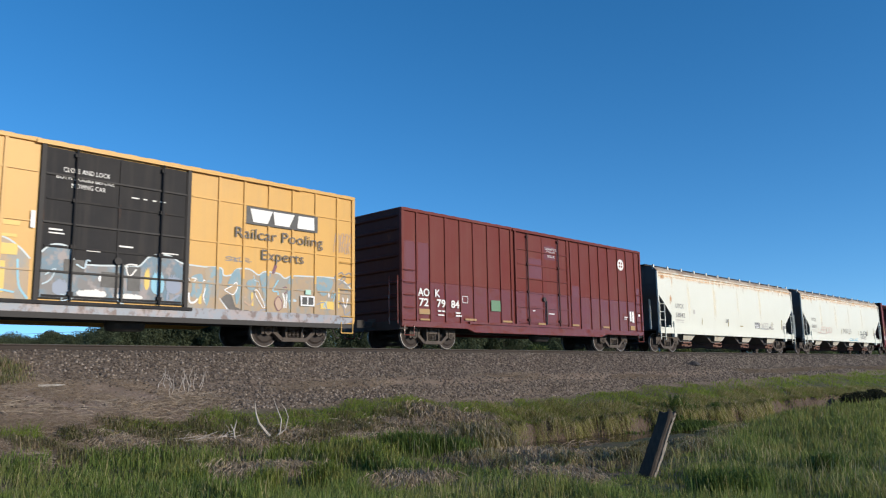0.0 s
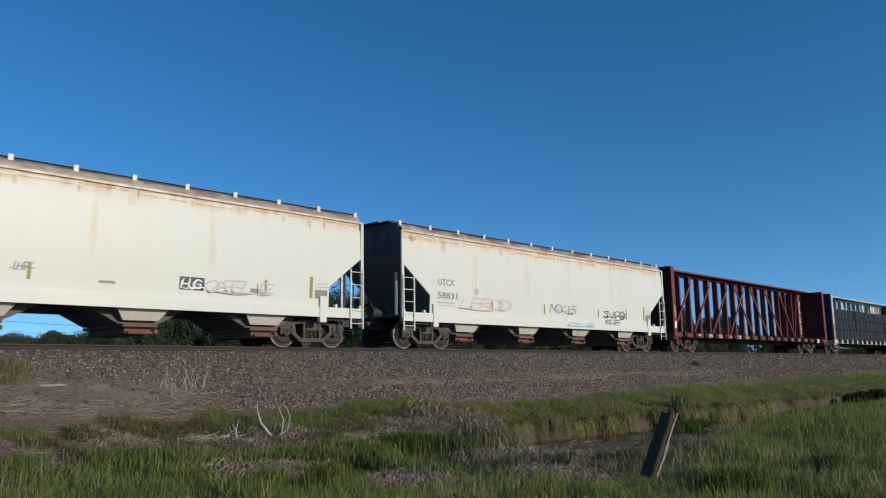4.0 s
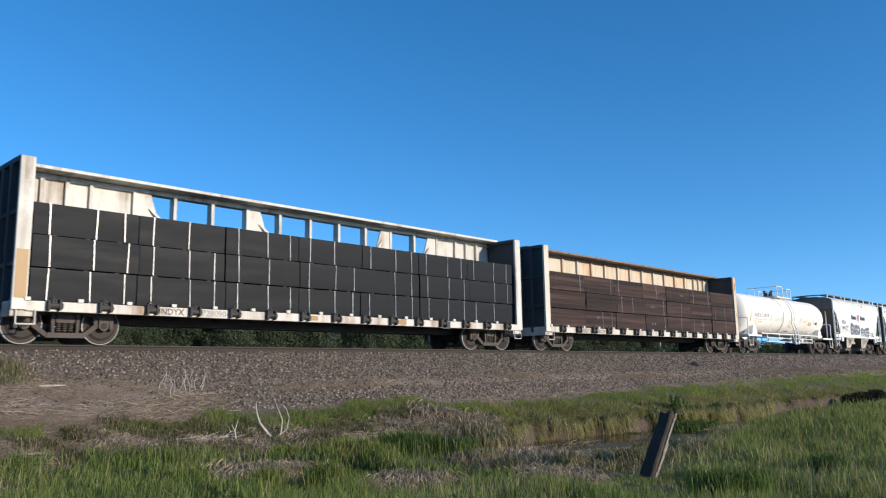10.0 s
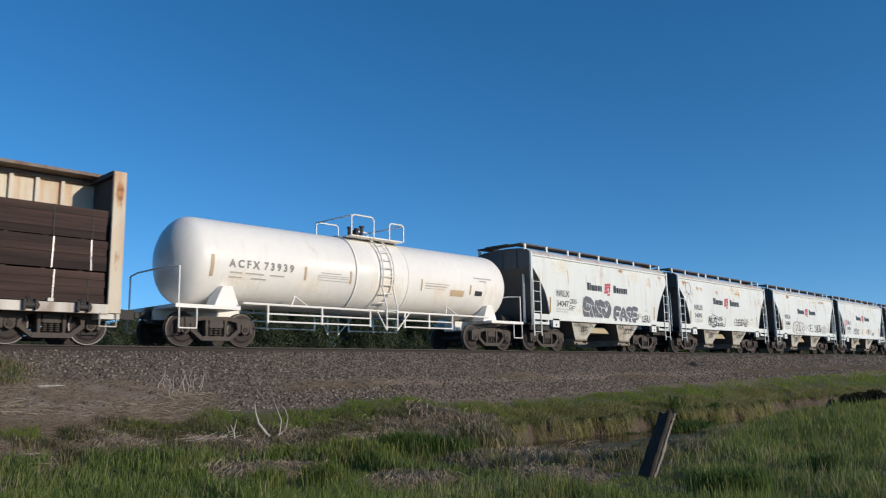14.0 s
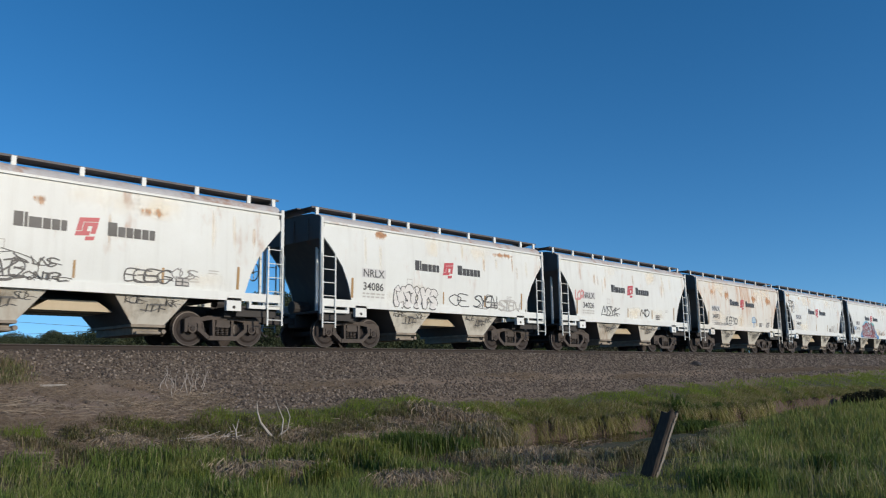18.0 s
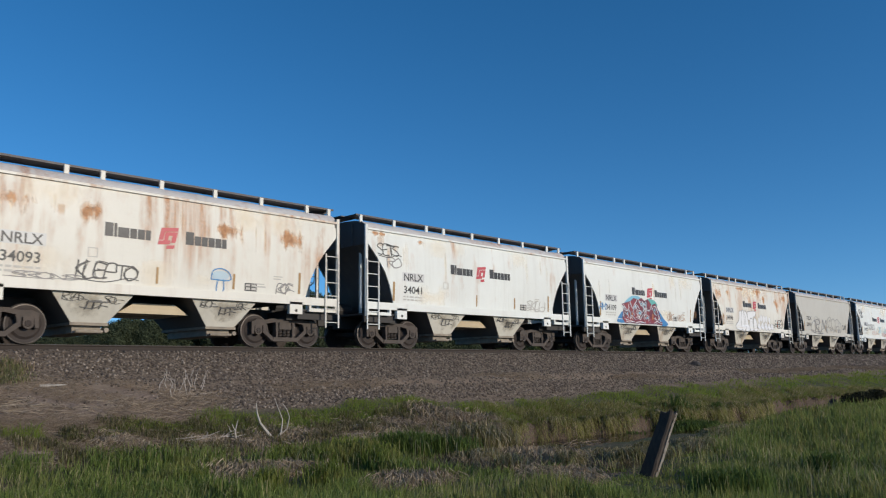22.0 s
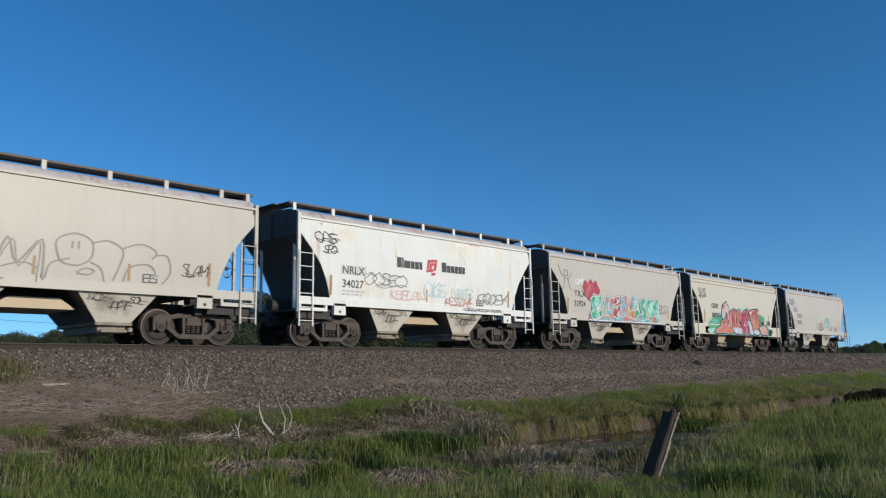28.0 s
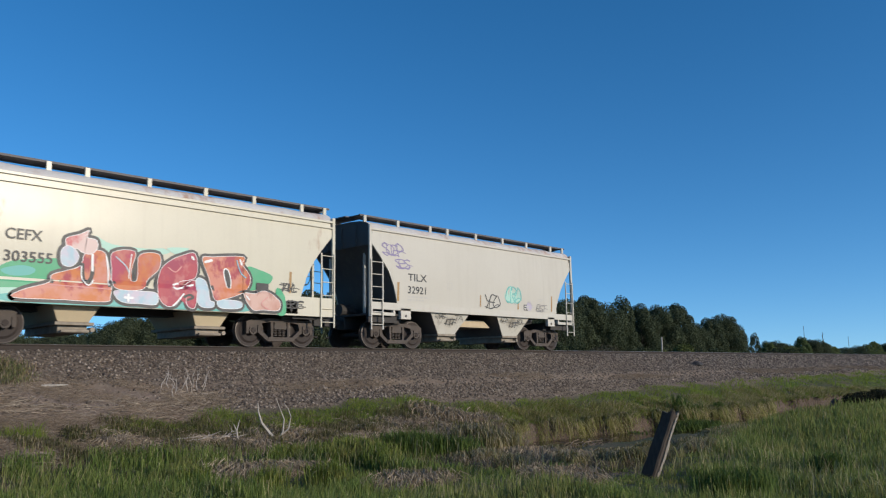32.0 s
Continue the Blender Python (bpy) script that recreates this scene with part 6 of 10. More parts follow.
def piece(car, word, x0, x1, z0, z1, fills, edge, w, rim, y_of=skin_y, arch=0.0, label="bubble-letter graffiti", light=None, base=0.009, slant=0.1, halo=None, sharp=False, gap=0.18):
    """Fat letters: a rim under a fill, letter by letter, with a thin highlight."""
    letters = word_strokes(word, x0 + w, x1 - w * 0.8, z0 + w * 0.6, z1 - w * 0.6, slant, 0.05, arch, gap, sharp)
    mats = [edge] + list(fills) + ([light] if light else []) + ([halo] if halo else [])
    s = Shape()
    k = 0
    if halo:
        for letter in letters:
            for st in letter:
                ribbon(s, st, w + 4.2 * rim, y_of, base + 0.0004 * k, len(mats) - 1)
                k += 1
        tagged(part("graffiti_shade", s, mats, car), "dark sprayed shade behind the letters")
    ob = None
    for i, letter in enumerate(letters):
        s = Shape()
        for st in letter:
            ribbon(s, st, w + 2 * rim, y_of, base + 0.0004 * k)
            k += 1
        for j, st in enumerate(letter):
            ribbon(s, st, w, y_of, base + 0.001 + 0.0004 * k, 1 + (i + j) % len(fills))
            k += 1
            if len(fills) > 2 and len(st) > 4:
                ribbon(s, st[: len(st) // 2], w * 0.8, y_of, base + 0.001 + 0.0004 * k, 1 + (i + j + 1) % len(fills))
                k += 1
        if light:
            st = letter[0]
            ribbon(s, [(x - w * 0.18, z + w * 0.18) for x, z in st[:len(st) // 2 + 1]], w * 0.10, y_of, base + 0.0014 + 0.0004 * k, 1 + len(fills))
            k += 1
        ob = part("graffiti_letter", s, mats, car, label)
    return ob


LAYER = {}       # how many sprayed shapes lie on each car; later ones lie over earlier ones


def sprayed(car, pts, mat, rim=None, rim_mat=None, y_of=skin_y, sharp=False, name="graffiti_shape", label="", base=0.009):
    """One sprayed form: a closed outline through pts, filled, with an outline of the width rim."""
    k = LAYER.get(car.name, 0)
    LAYER[car.name] = k + 1
    lift = base + 0.0007 * k
    ring = (cornered(pts + [pts[0]]) if sharp else curved([pts[-1]] + pts + [pts[0], pts[1]], 4)[4:-4])[:-1]
    bm = bmesh.new()
    bm.faces.new([bm.verts.new((x, 0, z)) for x, z in ring])
    bmesh.ops.triangulate(bm, faces=bm.faces[:])
    lo, hi = min(z for x, z in ring), max(z for x, z in ring)
    z = lo + 0.12
    while z < hi:
        bmesh.ops.bisect_plane(bm, geom=bm.verts[:] + bm.edges[:] + bm.faces[:], plane_co=(0, 0, z), plane_no=(0, 0, 1))
        z += 0.12
    for v in bm.verts:
        v.co.y = y_of(v.co.z) - lift
    bmesh.ops.recalc_face_normals(bm, faces=bm.faces[:])
    s = Shape()
    bm.verts.index_update()
    s.add([tuple(v.co) for v in bm.verts], [tuple(v.index for v in f.verts) for f in bm.faces])
    bm.free()
    ob = part(name, s, mat, car, label)
    if rim:
        q = Shape()
        ribbon(q, ring + ring[:2], rim, y_of, lift + 0.0004)
        part("graffiti_outline", q, rim_mat, car)
    return ob


def sprayed_line(car, pts, w, mat, y_of=skin_y, name="graffiti_line", label="", sharp=False):
    k = LAYER.get(car.name, 0)
    LAYER[car.name] = k + 1
    s = Shape()
    ribbon(s, (cornered if sharp else curved)(pts), w, y_of, 0.0095 + 0.0007 * k)
    return part(name, s, mat, car, label)


def cloud(car, x0, x1, z0, z1, mat, y_of=skin_y, lift=0.0075, name="sprayed_background", label="", rough=0.12, edge=0.35):
    """A ragged sprayed patch."""
    n = 40
    lo, hi = [], []
    for i in range(n + 1):
        u = i / n
        x = x0 + (x1 - x0) * u
        env = math.sin(math.pi * min(1, max(0, u))) ** edge
        a = z0 + (z1 - z0) * (0.5 - 0.5 * env) * 0.8
        b = z1 - (z1 - z0) * (0.5 - 0.5 * env) - rough * (z1 - z0) * spray.random() * 1.6
        lo.append((x, y_of(a) - lift, a))
        hi.append((x, y_of(b) - lift, max(a + 0.01, b)))
    rows = [[(a[0], y_of(a[2] + (b[2] - a[2]) * j / 8) - lift, a[2] + (b[2] - a[2]) * j / 8) for a, b in zip(lo, hi)] for j in range(9)]
    return part(name, Shape().sheet(rows), mat, car, label)


SP = {k: fill("spray_" + k, c) for k, c in dict(
    red=(0.40, 0.05, 0.06), maroon=(0.20, 0.035, 0.04), orange=(0.60, 0.17, 0.05), pink=(0.62, 0.25, 0.24), blue=(0.03, 0.20, 0.45), cyan=(0.20, 0.48, 0.62), pale=(0.42, 0.55, 0.62),
    green=(0.05, 0.36, 0.17), teal=(0.10, 0.42, 0.38), mint=(0.38, 0.62, 0.52), yellow=(0.70, 0.48, 0.08), purple=(0.22, 0.18, 0.34), lilac=(0.45, 0.40, 0.50), white=(0.80, 0.80, 0.80),
    silver=(0.32, 0.33, 0.34), slate=(0.20, 0.25, 0.34), faint_pink=(0.66, 0.44, 0.36), faint_cyan=(0.42, 0.62, 0.66), faint_red=(0.52, 0.24, 0.22), plum=(0.14, 0.03, 0.06), tan=(0.45, 0.30, 0.20), chalk=(0.72, 0.70, 0.66)).items()}
black, grey, faint = INK, INK_GREY, INK_FAINT


def wash(name, a, b, c, scale=1.1):
    """Three spray colours that run into one another."""
    m, nt, bs = nodes_of(name)
    n1, n2 = noise_node(nt, scale, 4, 0.6), noise_node(nt, scale * 2.1, 4, 0.6, (1, 1, 0.7))
    col = mixed(nt, ramp(nt, n1, 0.42, 0.56), a, b)
    nt.links.new(mixed(nt, ramp(nt, n2, 0.50, 0.60), col, c), bs.inputs["Base Color"])
    bs.inputs["Roughness"].default_value = 0.5
    return m


WASH_RED = wash("spray_washed_red", (0.50, 0.14, 0.04), (0.36, 0.03, 0.08), (0.46, 0.16, 0.12))
WASH_PINK = wash("spray_washed_pink", (0.58, 0.27, 0.24), (0.60, 0.45, 0.42), (0.50, 0.10, 0.11))
WASH_TEAL = wash("spray_teal_green", (0.06, 0.36, 0.27), (0.36, 0.66, 0.60), (0.04, 0.33, 0.11), 2.4)
WASH_CORAL = wash("spray_coral_blue", (0.22, 0.42, 0.52), (0.58, 0.12, 0.07), (0.09, 0.42, 0.28), 1.7)
WASH_WINE = wash("spray_wine_teal", (0.34, 0.03, 0.07), (0.55, 0.10, 0.07), (0.24, 0.55, 0.47), 2.4)
WASH_EMBER = wash("spray_ember", (0.52, 0.15, 0.03), (0.55, 0.22, 0.16), (0.34, 0.04, 0.06), 1.4)
WASH_CRIMSON = wash("spray_crimson", (0.30, 0.025, 0.07), (0.40, 0.05, 0.07), (0.46, 0.14, 0.14), 1.5)
WASH_SKY = wash("spray_pale_sky", (0.42, 0.54, 0.60), (0.52, 0.46, 0.54), (0.34, 0.48, 0.56), 1.6)
WASH_CLAY = wash("spray_clay", (0.50, 0.27, 0.21), (0.56, 0.36, 0.30), (0.42, 0.22, 0.18), 1.8)



def stain_material(name, dark, light, stretch, lo, hi, most=0.9, scale=3.0, soft=0.25):
    """A stain with ragged, see-through edges that thins out towards its rim and runs downwards."""
    m, nt, b = nodes_of(name)
    co = nt.nodes.new("ShaderNodeTexCoord")
    sep = nt.nodes.new("ShaderNodeSeparateXYZ")
    nt.links.new(co.outputs["Generated"], sep.inputs[0])
    n1 = noise_node(nt, scale, 5, 0.68, stretch)
    n2 = noise_node(nt, scale * 3, 4, 0.6)
    f = None
    for axis, p, q in ((0, 0.0, soft), (0, 1.0, 1 - soft), (2, 0.0, soft * 1.6), (2, 1.0, 1 - soft)):
        g = ramp(nt, sep.outputs[axis], p, q)
        if f is None:
            f = g
        else:
            mu = nt.nodes.new("ShaderNodeMath")
            mu.operation = "MULTIPLY"
            nt.links.new(f, mu.inputs[0])
            nt.links.new(g, mu.inputs[1])
            f = mu.outputs[0]
    add = nt.nodes.new("ShaderNodeMath")
    add.operation = "MULTIPLY_ADD"
    nt.links.new(f, add.inputs[0])
    add.inputs[1].default_value = 0.30
    nt.links.new(n1, add.inputs[2])
    nt.links.new(mixed(nt, ramp(nt, n2, 0.35, 0.65), dark, light), b.inputs["Base Color"])
    b.inputs["Roughness"].default_value = 0.85
    cut = nt.nodes.new("ShaderNodeMath")
    cut.operation = "MULTIPLY"
    nt.links.new(ramp(nt, add.outputs[0], lo, hi, 0.0, most), cut.inputs[0])
    nt.links.new(ramp(nt, f, 0.0, 0.12), cut.inputs[1])
    nt.links.new(cut.outputs[0], b.inputs["Alpha"])
    return m


RUST_STAIN = stain_material("rust_stain", (0.24, 0.095, 0.035), (0.50, 0.25, 0.11), (1, 1, 0.35), 0.67, 0.82, 0.88, 2.6, 0.35)
RUST_RUN = stain_material("rust_run", (0.30, 0.13, 0.05), (0.52, 0.30, 0.15), (2.5, 1, 0.12), 0.68, 0.95, 0.6, 3.0)
FAINT_RUN = stain_material("faint_rust_run", (0.50, 0.36, 0.22), (0.60, 0.46, 0.30), (2.5, 1, 0.1), 0.62, 1.0, 0.4, 3.0)
TAN_STAIN = stain_material("tan_stain", (0.55, 0.44, 0.30), (0.66, 0.55, 0.40), (1, 1, 0.4), 0.50, 1.0, 0.5, 1.4, 0.45)
SOOT = stain_material("soot_smudge", (0.05, 0.046, 0.042), (0.12, 0.11, 0.10), (1, 1, 1), 0.54, 0.85, 0.8, 1.6, 0.45)


def stain(car, x0, x1, z0, z1, mat, y_of=hopper_y, name="rust_stain", label="orange rust stain", lift=0.0035):
    k = max(2, int((z1 - z0) / 0.12))
    rows = [[(x, y_of(z0 + (z1 - z0) * i / k) - lift, z0 + (z1 - z0) * i / k) for x in (x0, (x0 + x1) / 2, x1)] for i in range(k + 1)]
    ob = part(name, Shape().sheet(rows), mat, car, label)
    ob.visible_shadow = False
    return ob


STAINS = {
    "34090": ((-4.0, -2.5, 3.0, 3.62), (-1.5, -0.7, 2.95, 3.5), (1.0, 2.2, 3.0, 3.55), (-5.15, -4.4, 3.4, 3.7)),
    "34093": ((-2.4, -1.5, 2.4, 3.65), (1.15, 2.3, 2.6, 3.48), (3.05, 4.5, 2.5, 3.55), (-4.3, -3.0, 2.65, 3.6)),
    "34096": ((-5.35, -4.3, 2.4, 3.8), (-3.95, -3.3, 2.95, 3.6), (-0.4, 1.6, 3.2, 3.85), (1.0, 1.75, 2.7, 3.5), (2.7, 3.9, 2.1, 3.6), (3.9, 5.2, 2.9, 3.75), (-3.2, -0.9, 3.4, 3.8)),
    "34041": ((-5.4, -4.5, 3.5, 3.8), (-3.5, -2.8, 3.35, 3.75)), "34027": ((-5.0, -4.5, 3.5, 3.8), (1.6, 2.9, 3.6, 3.8)), "34047": ((0.8, 1.6, 3.45, 3.8), (4.4, 5.3, 3.35, 3.8)), "34086": ((-3.6, -2.6, 3.4, 3.8), (2.0, 4.1, 3.3, 3.7))}
RUNS = {"34047": ((1.78, 1.98, 2.7, 3.5), (3.3, 4.05, 2.8, 3.7)), "34086": ((3.74, 4.0, 2.35, 3.35), (1.82, 2.0, 2.7, 3.4)), "34026": ((-3.08, -2.85, 2.7, 3.4), (-2.8, -2.55, 2.6, 3.4), (2.7, 3.08, 2.3, 3.4)),
        "34041": ((-5.12, -4.65, 3.1, 3.7), (-4.38, -4.0, 3.0, 3.45)), "34093": ((-2.8, -2.5, 2.9, 3.3),), "34096": ((-0.9, -0.35, 2.7, 3.4),), "34109": ((4.3, 4.9, 1.5, 2.2),)}
weather = random.Random(31)
for hx, num, pm in WHITE_HOPPERS:
    c = HOPPERS[num]
    for k in range(7):
        x, w, z1 = weather.uniform(-5.2, 4.9), weather.uniform(0.10, 0.2), weather.uniform(3.3, 3.78)
        stain(c, x, x + w, z1 - weather.uniform(0.6, 1.5), z1, weather.choice((RUST_RUN, FAINT_RUN, FAINT_RUN)), label="thin rust run")
    for k in range(3):
        x = weather.uniform(-4.6, 3.2)
        stain(c, x, x + weather.uniform(1.0, 2.0), 3.1, 3.78, TAN_STAIN, name="tan_stain", label="faint tan stain below the roof")
        x = weather.uniform(-4.0, 2.4)
        stain(c, x, x + weather.uniform(0.8, 1.8), 1.42, weather.uniform(1.8, 2.3), TAN_STAIN, name="tan_stain", label="faint tan stain above the sill")
for num, rects in STAINS.items():
    for r in rects:
        stain(HOPPERS[num], *r, RUST_STAIN)
for num, rects in RUNS.items():
    for r in rects:
        stain(HOPPERS[num], *r, RUST_RUN, label="thin rust run")
EDGE_RUST = stain_material("edge_rust", (0.42, 0.21, 0.09), (0.64, 0.42, 0.23), (2.0, 1, 0.12), 0.46, 0.95, 0.75, 1.8, 0.15)
for num in ("58842", "58831"):
    c = HOPPERS[num]
    for k in range(12):
        xa = -8.65 + 17.3 * k / 12
        stain(c, xa, xa + 1.44, 3.68 + weather.uniform(-0.06, 0.08), 3.92, EDGE_RUST, label="orange rust running down from the roof edge")
        stain(c, xa - 0.03, xa + weather.uniform(0.10, 0.17), weather.uniform(3.4, 3.6), 3.91, RUST_RUN, label="thin rust run")
for num, dx in (("58842", 0.0), ("58831", 0.45)):
    c = HOPPERS[num]
    stain(c, -8.6 + dx * 0.2, -7.9, 3.35, 3.88, RUST_STAIN)
    for k in range(6):
        px = -7.2 + 2.7 * k + dx + 0.4 * (k % 2)
        stain(c, px - 0.16, px + 0.18, 3.40 - 0.25 * (k % 3 == 0), 3.90, RUST_RUN, label="thin rust run")
    for a, b, z in ((-5.78, -5.4, 1.3), (-2.78, -2.33, 1.4), (0.2, 0.55, 1.6), (3.4, 3.7, 1.5)):
        stain(c, a + dx, b + dx, z, 3.85, FAINT_RUN, label="faint rust run down a seam")
for ax, bx, z in ((8.79, 9.09, 2.9), (8.79, 9.09, 1.3)):
    stain(brown_load, ax, bx, z, z + 1.3, RUST_STAIN, lambda z: -1.561)


def tank_y(z):
    return -math.sqrt(max(0.01, 1.303 ** 2 - (z - 2.42) ** 2))


for ax, bx, a, b in ((-0.6, 1.2, 1.35, 2.5), (-5.9, -4.2, 1.4, 2.2), (-3.4, -1.9, 1.3, 2.3), (2.4, 4.4, 1.45, 2.5), (5.0, 6.0, 1.6, 2.6)):
    stain(TANK_CAR, ax, bx, a, b, TAN_STAIN, tank_y, "tan_stain", "faint tan stain on the tank")
stain(HOPPERS["58842"], -7.78, -7.28, 2.1, 3.0, RUST_STAIN, label="dark rust stain beside the reporting mark")
for num, c in HOPPERS.items():
    if num not in ("58842", "58831", "303555"):
        bay_y = lambda z: -1.224 - (z - 0.5) * 0.317
        for bx in (-1.75, 1.75):
            stain(c, bx - 0.62, bx + 0.66, 0.60, 1.26, SOOT, bay_y, "soot_smudge", "dark sooty smudge on the bay")
            tag(c, ("ITT", "LUIT", "TIC")[len(LAYER) % 3], bx - 0.22, bx + 0.26, 0.82, 1.04, black, 0.028, y_of=bay_y, label="small black marks on the bay")
            tag(c, ("KOE", "RIAS", "NU")[(len(num) + int(bx)) % 3], bx - 0.70, bx - 0.25, 1.02, 1.20, black, 0.014, y_of=bay_y, label="thin black scrawl on the bay")
            tag(c, ("TA", "IRK", "SOL")[(int(num[-1]) + int(bx)) % 3], bx + 0.28, bx + 0.66, 0.98, 1.16, black, 0.014, y_of=bay_y, label="thin black scrawl on the bay")

c = HOPPERS["34047"]
DUSK = fill("spray_dark_grey", (0.105, 0.108, 0.118))
piece(c, "ENSO", -2.2, 0.32, 1.36, 2.36, [DUSK], SP["white"], 0.30, 0.03, label="dark grey bubble letter with a white rim", gap=0.05, slant=0.04)
piece(c, "FASE", 0.30, 2.68, 1.30, 2.10, [DUSK], SP["white"], 0.21, 0.024, label="dark grey bubble letter with a white rim", gap=0.05, slant=0.04)
tag(c, "OPS", -2.95, -2.5, 1.95, 2.15, grey)
tag(c, "RF", -2.95, -2.6, 1.65, 1.85, grey)
tag(c, "LERU", 2.95, 3.6, 1.38, 1.7, black)
c = HOPPERS["34090"]
s = Shape()
for k, st in enumerate([[(-4.75, 2.45), (-4.62, 2.85), (-4.68, 3.1), (-4.9, 3.0)], [(-4.5, 3.05), (-4.35, 2.75), (-4.15, 2.55)], [(-4.55, 3.05), (-4.72, 3.3), (-4.6, 3.55), (-4.3, 3.58), (-4.15, 3.35), (-4.25, 3.1), (-4.5, 3.02)], [(-4.5, 3.02), (-4.25, 2.95), (-4.1, 3.1)]]):
    ribbon(s, curved(st), 0.03, hopper_y, 0.009 + 0.0004 * k)
part("graffiti_tag", s, grey, c, "thin outline drawing")
tag(c, "MAZE", -2.25, -1.35, 1.45, 1.9, black, 0.035)
tag(c, "O", -2.2, -1.4, 1.35, 2.05, black, 0.03)
tag(c, "VNS", -1.2, -0.65, 1.75, 1.95, black, 0.03)
tag(c, "ONTRL", -1.3, -0.4, 1.42, 1.62, black, 0.03)
tag(c, "EEEG", 0.95, 2.1, 1.55, 1.9, black, 0.03)
tag(c, "BUS", 2.2, 2.8, 1.7, 1.95, grey, 0.025)
c = HOPPERS["34086"]
piece(c, "NSOYS", -2.75, -0.45, 1.28, 2.10, [SP["chalk"]], black, 0.20, 0.03, label="white bubble-letter graffiti with a grey rim")
tag(c, "WE", 0.1, 0.95, 1.50, 1.95, black, 0.03)
tag(c, "SYEN", 1.4, 2.55, 1.5, 1.98, black, 0.03)
tag(c, "STEN", 2.76, 3.9, 1.45, 1.85, faint, 0.04, label="faint grey tag")
c = HOPPERS["34026"]
tag(c, "MSYK", -2.35, -1.1, 1.55, 1.95, black, 0.035)
tag(c, "MO", 0.95, 1.6, 1.6, 1.95, black, 0.035)
tag(c, "LOP", -4.45, -3.9, 2.15, 2.55, SP["pink"], 0.05, label="faded pink scrawl")
c = HOPPERS["34093"]
tag(c, "KLEPTO", -2.25, -0.85, 1.55, 1.95, black, 0.03)
tag(c, "SRWNS", -3.6, -2.2, 1.46, 1.6, grey, 0.02)
s = Shape()
for k, st in enumerate([[(1.25, 1.75), (1.3, 1.98), (1.55, 2.05), (1.78, 1.95), (1.8, 1.75), (1.25, 1.75)], [(1.45, 1.75), (1.42, 1.45), (1.62, 1.45), (1.62, 1.75)]]):
    ribbon(s, curved(st), 0.035, hopper_y, 0.009 + 0.0004 * k)
part("graffiti_tag", s, SP["blue"], c, "blue line drawing of a mushroom")
cloud(c, 1.28, 1.78, 1.74, 2.02, SP["pale"])
tag(c, "ROF", 3.3, 3.8, 1.5, 1.8, grey)
c = HOPPERS["34041"]
tag(c, "SETS", -5.0, -4.1, 3.0, 3.35, black, 0.03, slant=-0.1)
tag(c, "RO", -4.6, -4.1, 2.6, 2.95, grey, 0.03)
tag(c, "SKLU", 2.7, 3.8, 1.5, 1.9, faint, 0.035, label="faint tag")


def shards(car, x0, x1, z0, z1, n, mats, wide, name, label, base, arch=0.0):
    """Sharp, broken strokes thrown through one another inside a hump-shaped outline."""
    for m in mats:
        s = Shape()
        for k in range(n):
            u = spray.uniform(0.04, 0.96)
            top = z0 + (z1 - z0) * (1 - arch * abs(2 * u - 1) ** 2)
            x, z = x0 + (x1 - x0) * u, spray.uniform(z0 + 0.08, top - 0.05)
            pts = [(x, z)]
            for j in range(spray.choice((2, 3, 3))):
                x += spray.uniform(-0.26, 0.26)
                z = min(top, max(z0 + 0.02, z + spray.choice((-1, 1)) * spray.uniform(0.12, 0.42)))
                pts.append((min(x1, max(x0, x)), z))
            ribbon(s, cornered(pts), spray.uniform(*wide), hopper_y, base + 0.00008 * k)
        tagged(part(name, s, m, car, label), label, kind="stuff")
        base += 0.004


c = HOPPERS["34109"]
for pts, m in (([(-3.05, 1.30), (-2.77, 1.60), (-2.49, 1.78), (-2.30, 1.30)], SP["blue"]), ([(0.70, 1.95), (1.13, 1.68), (1.61, 1.28), (0.9, 1.26)], SP["blue"]), ([(-2.4, 2.10), (-1.85, 2.47), (-1.31, 2.56), (-0.9, 2.46), (-1.38, 2.2)], SP["cyan"]), ([(-0.3, 2.44), (0.29, 2.44), (0.66, 2.20), (0.3, 2.0)], SP["teal"])):
    sprayed(c, pts, m, label="blue sprayed background")
sprayed(c, [(-2.55, 1.44), (-2.40, 1.95), (-2.58, 2.10), (-2.22, 2.18), (-1.84, 2.26), (-1.54, 2.42), (-1.14, 2.38), (-0.82, 2.46), (-0.56, 2.33), (-0.23, 2.44), (0.12, 2.16), (0.48, 2.27), (0.66, 2.05), (0.95, 1.59), (1.05, 1.27), (0.33, 1.29), (-0.53, 1.27), (-1.18, 1.27), (-1.80, 1.28), (-2.39, 1.28)], wash("spray_plum_red", (0.20, 0.035, 0.05), (0.30, 0.055, 0.06), (0.13, 0.03, 0.05), 2.0), 0.04, SP["plum"], sharp=True, label="dense maroon sprayed lettering")
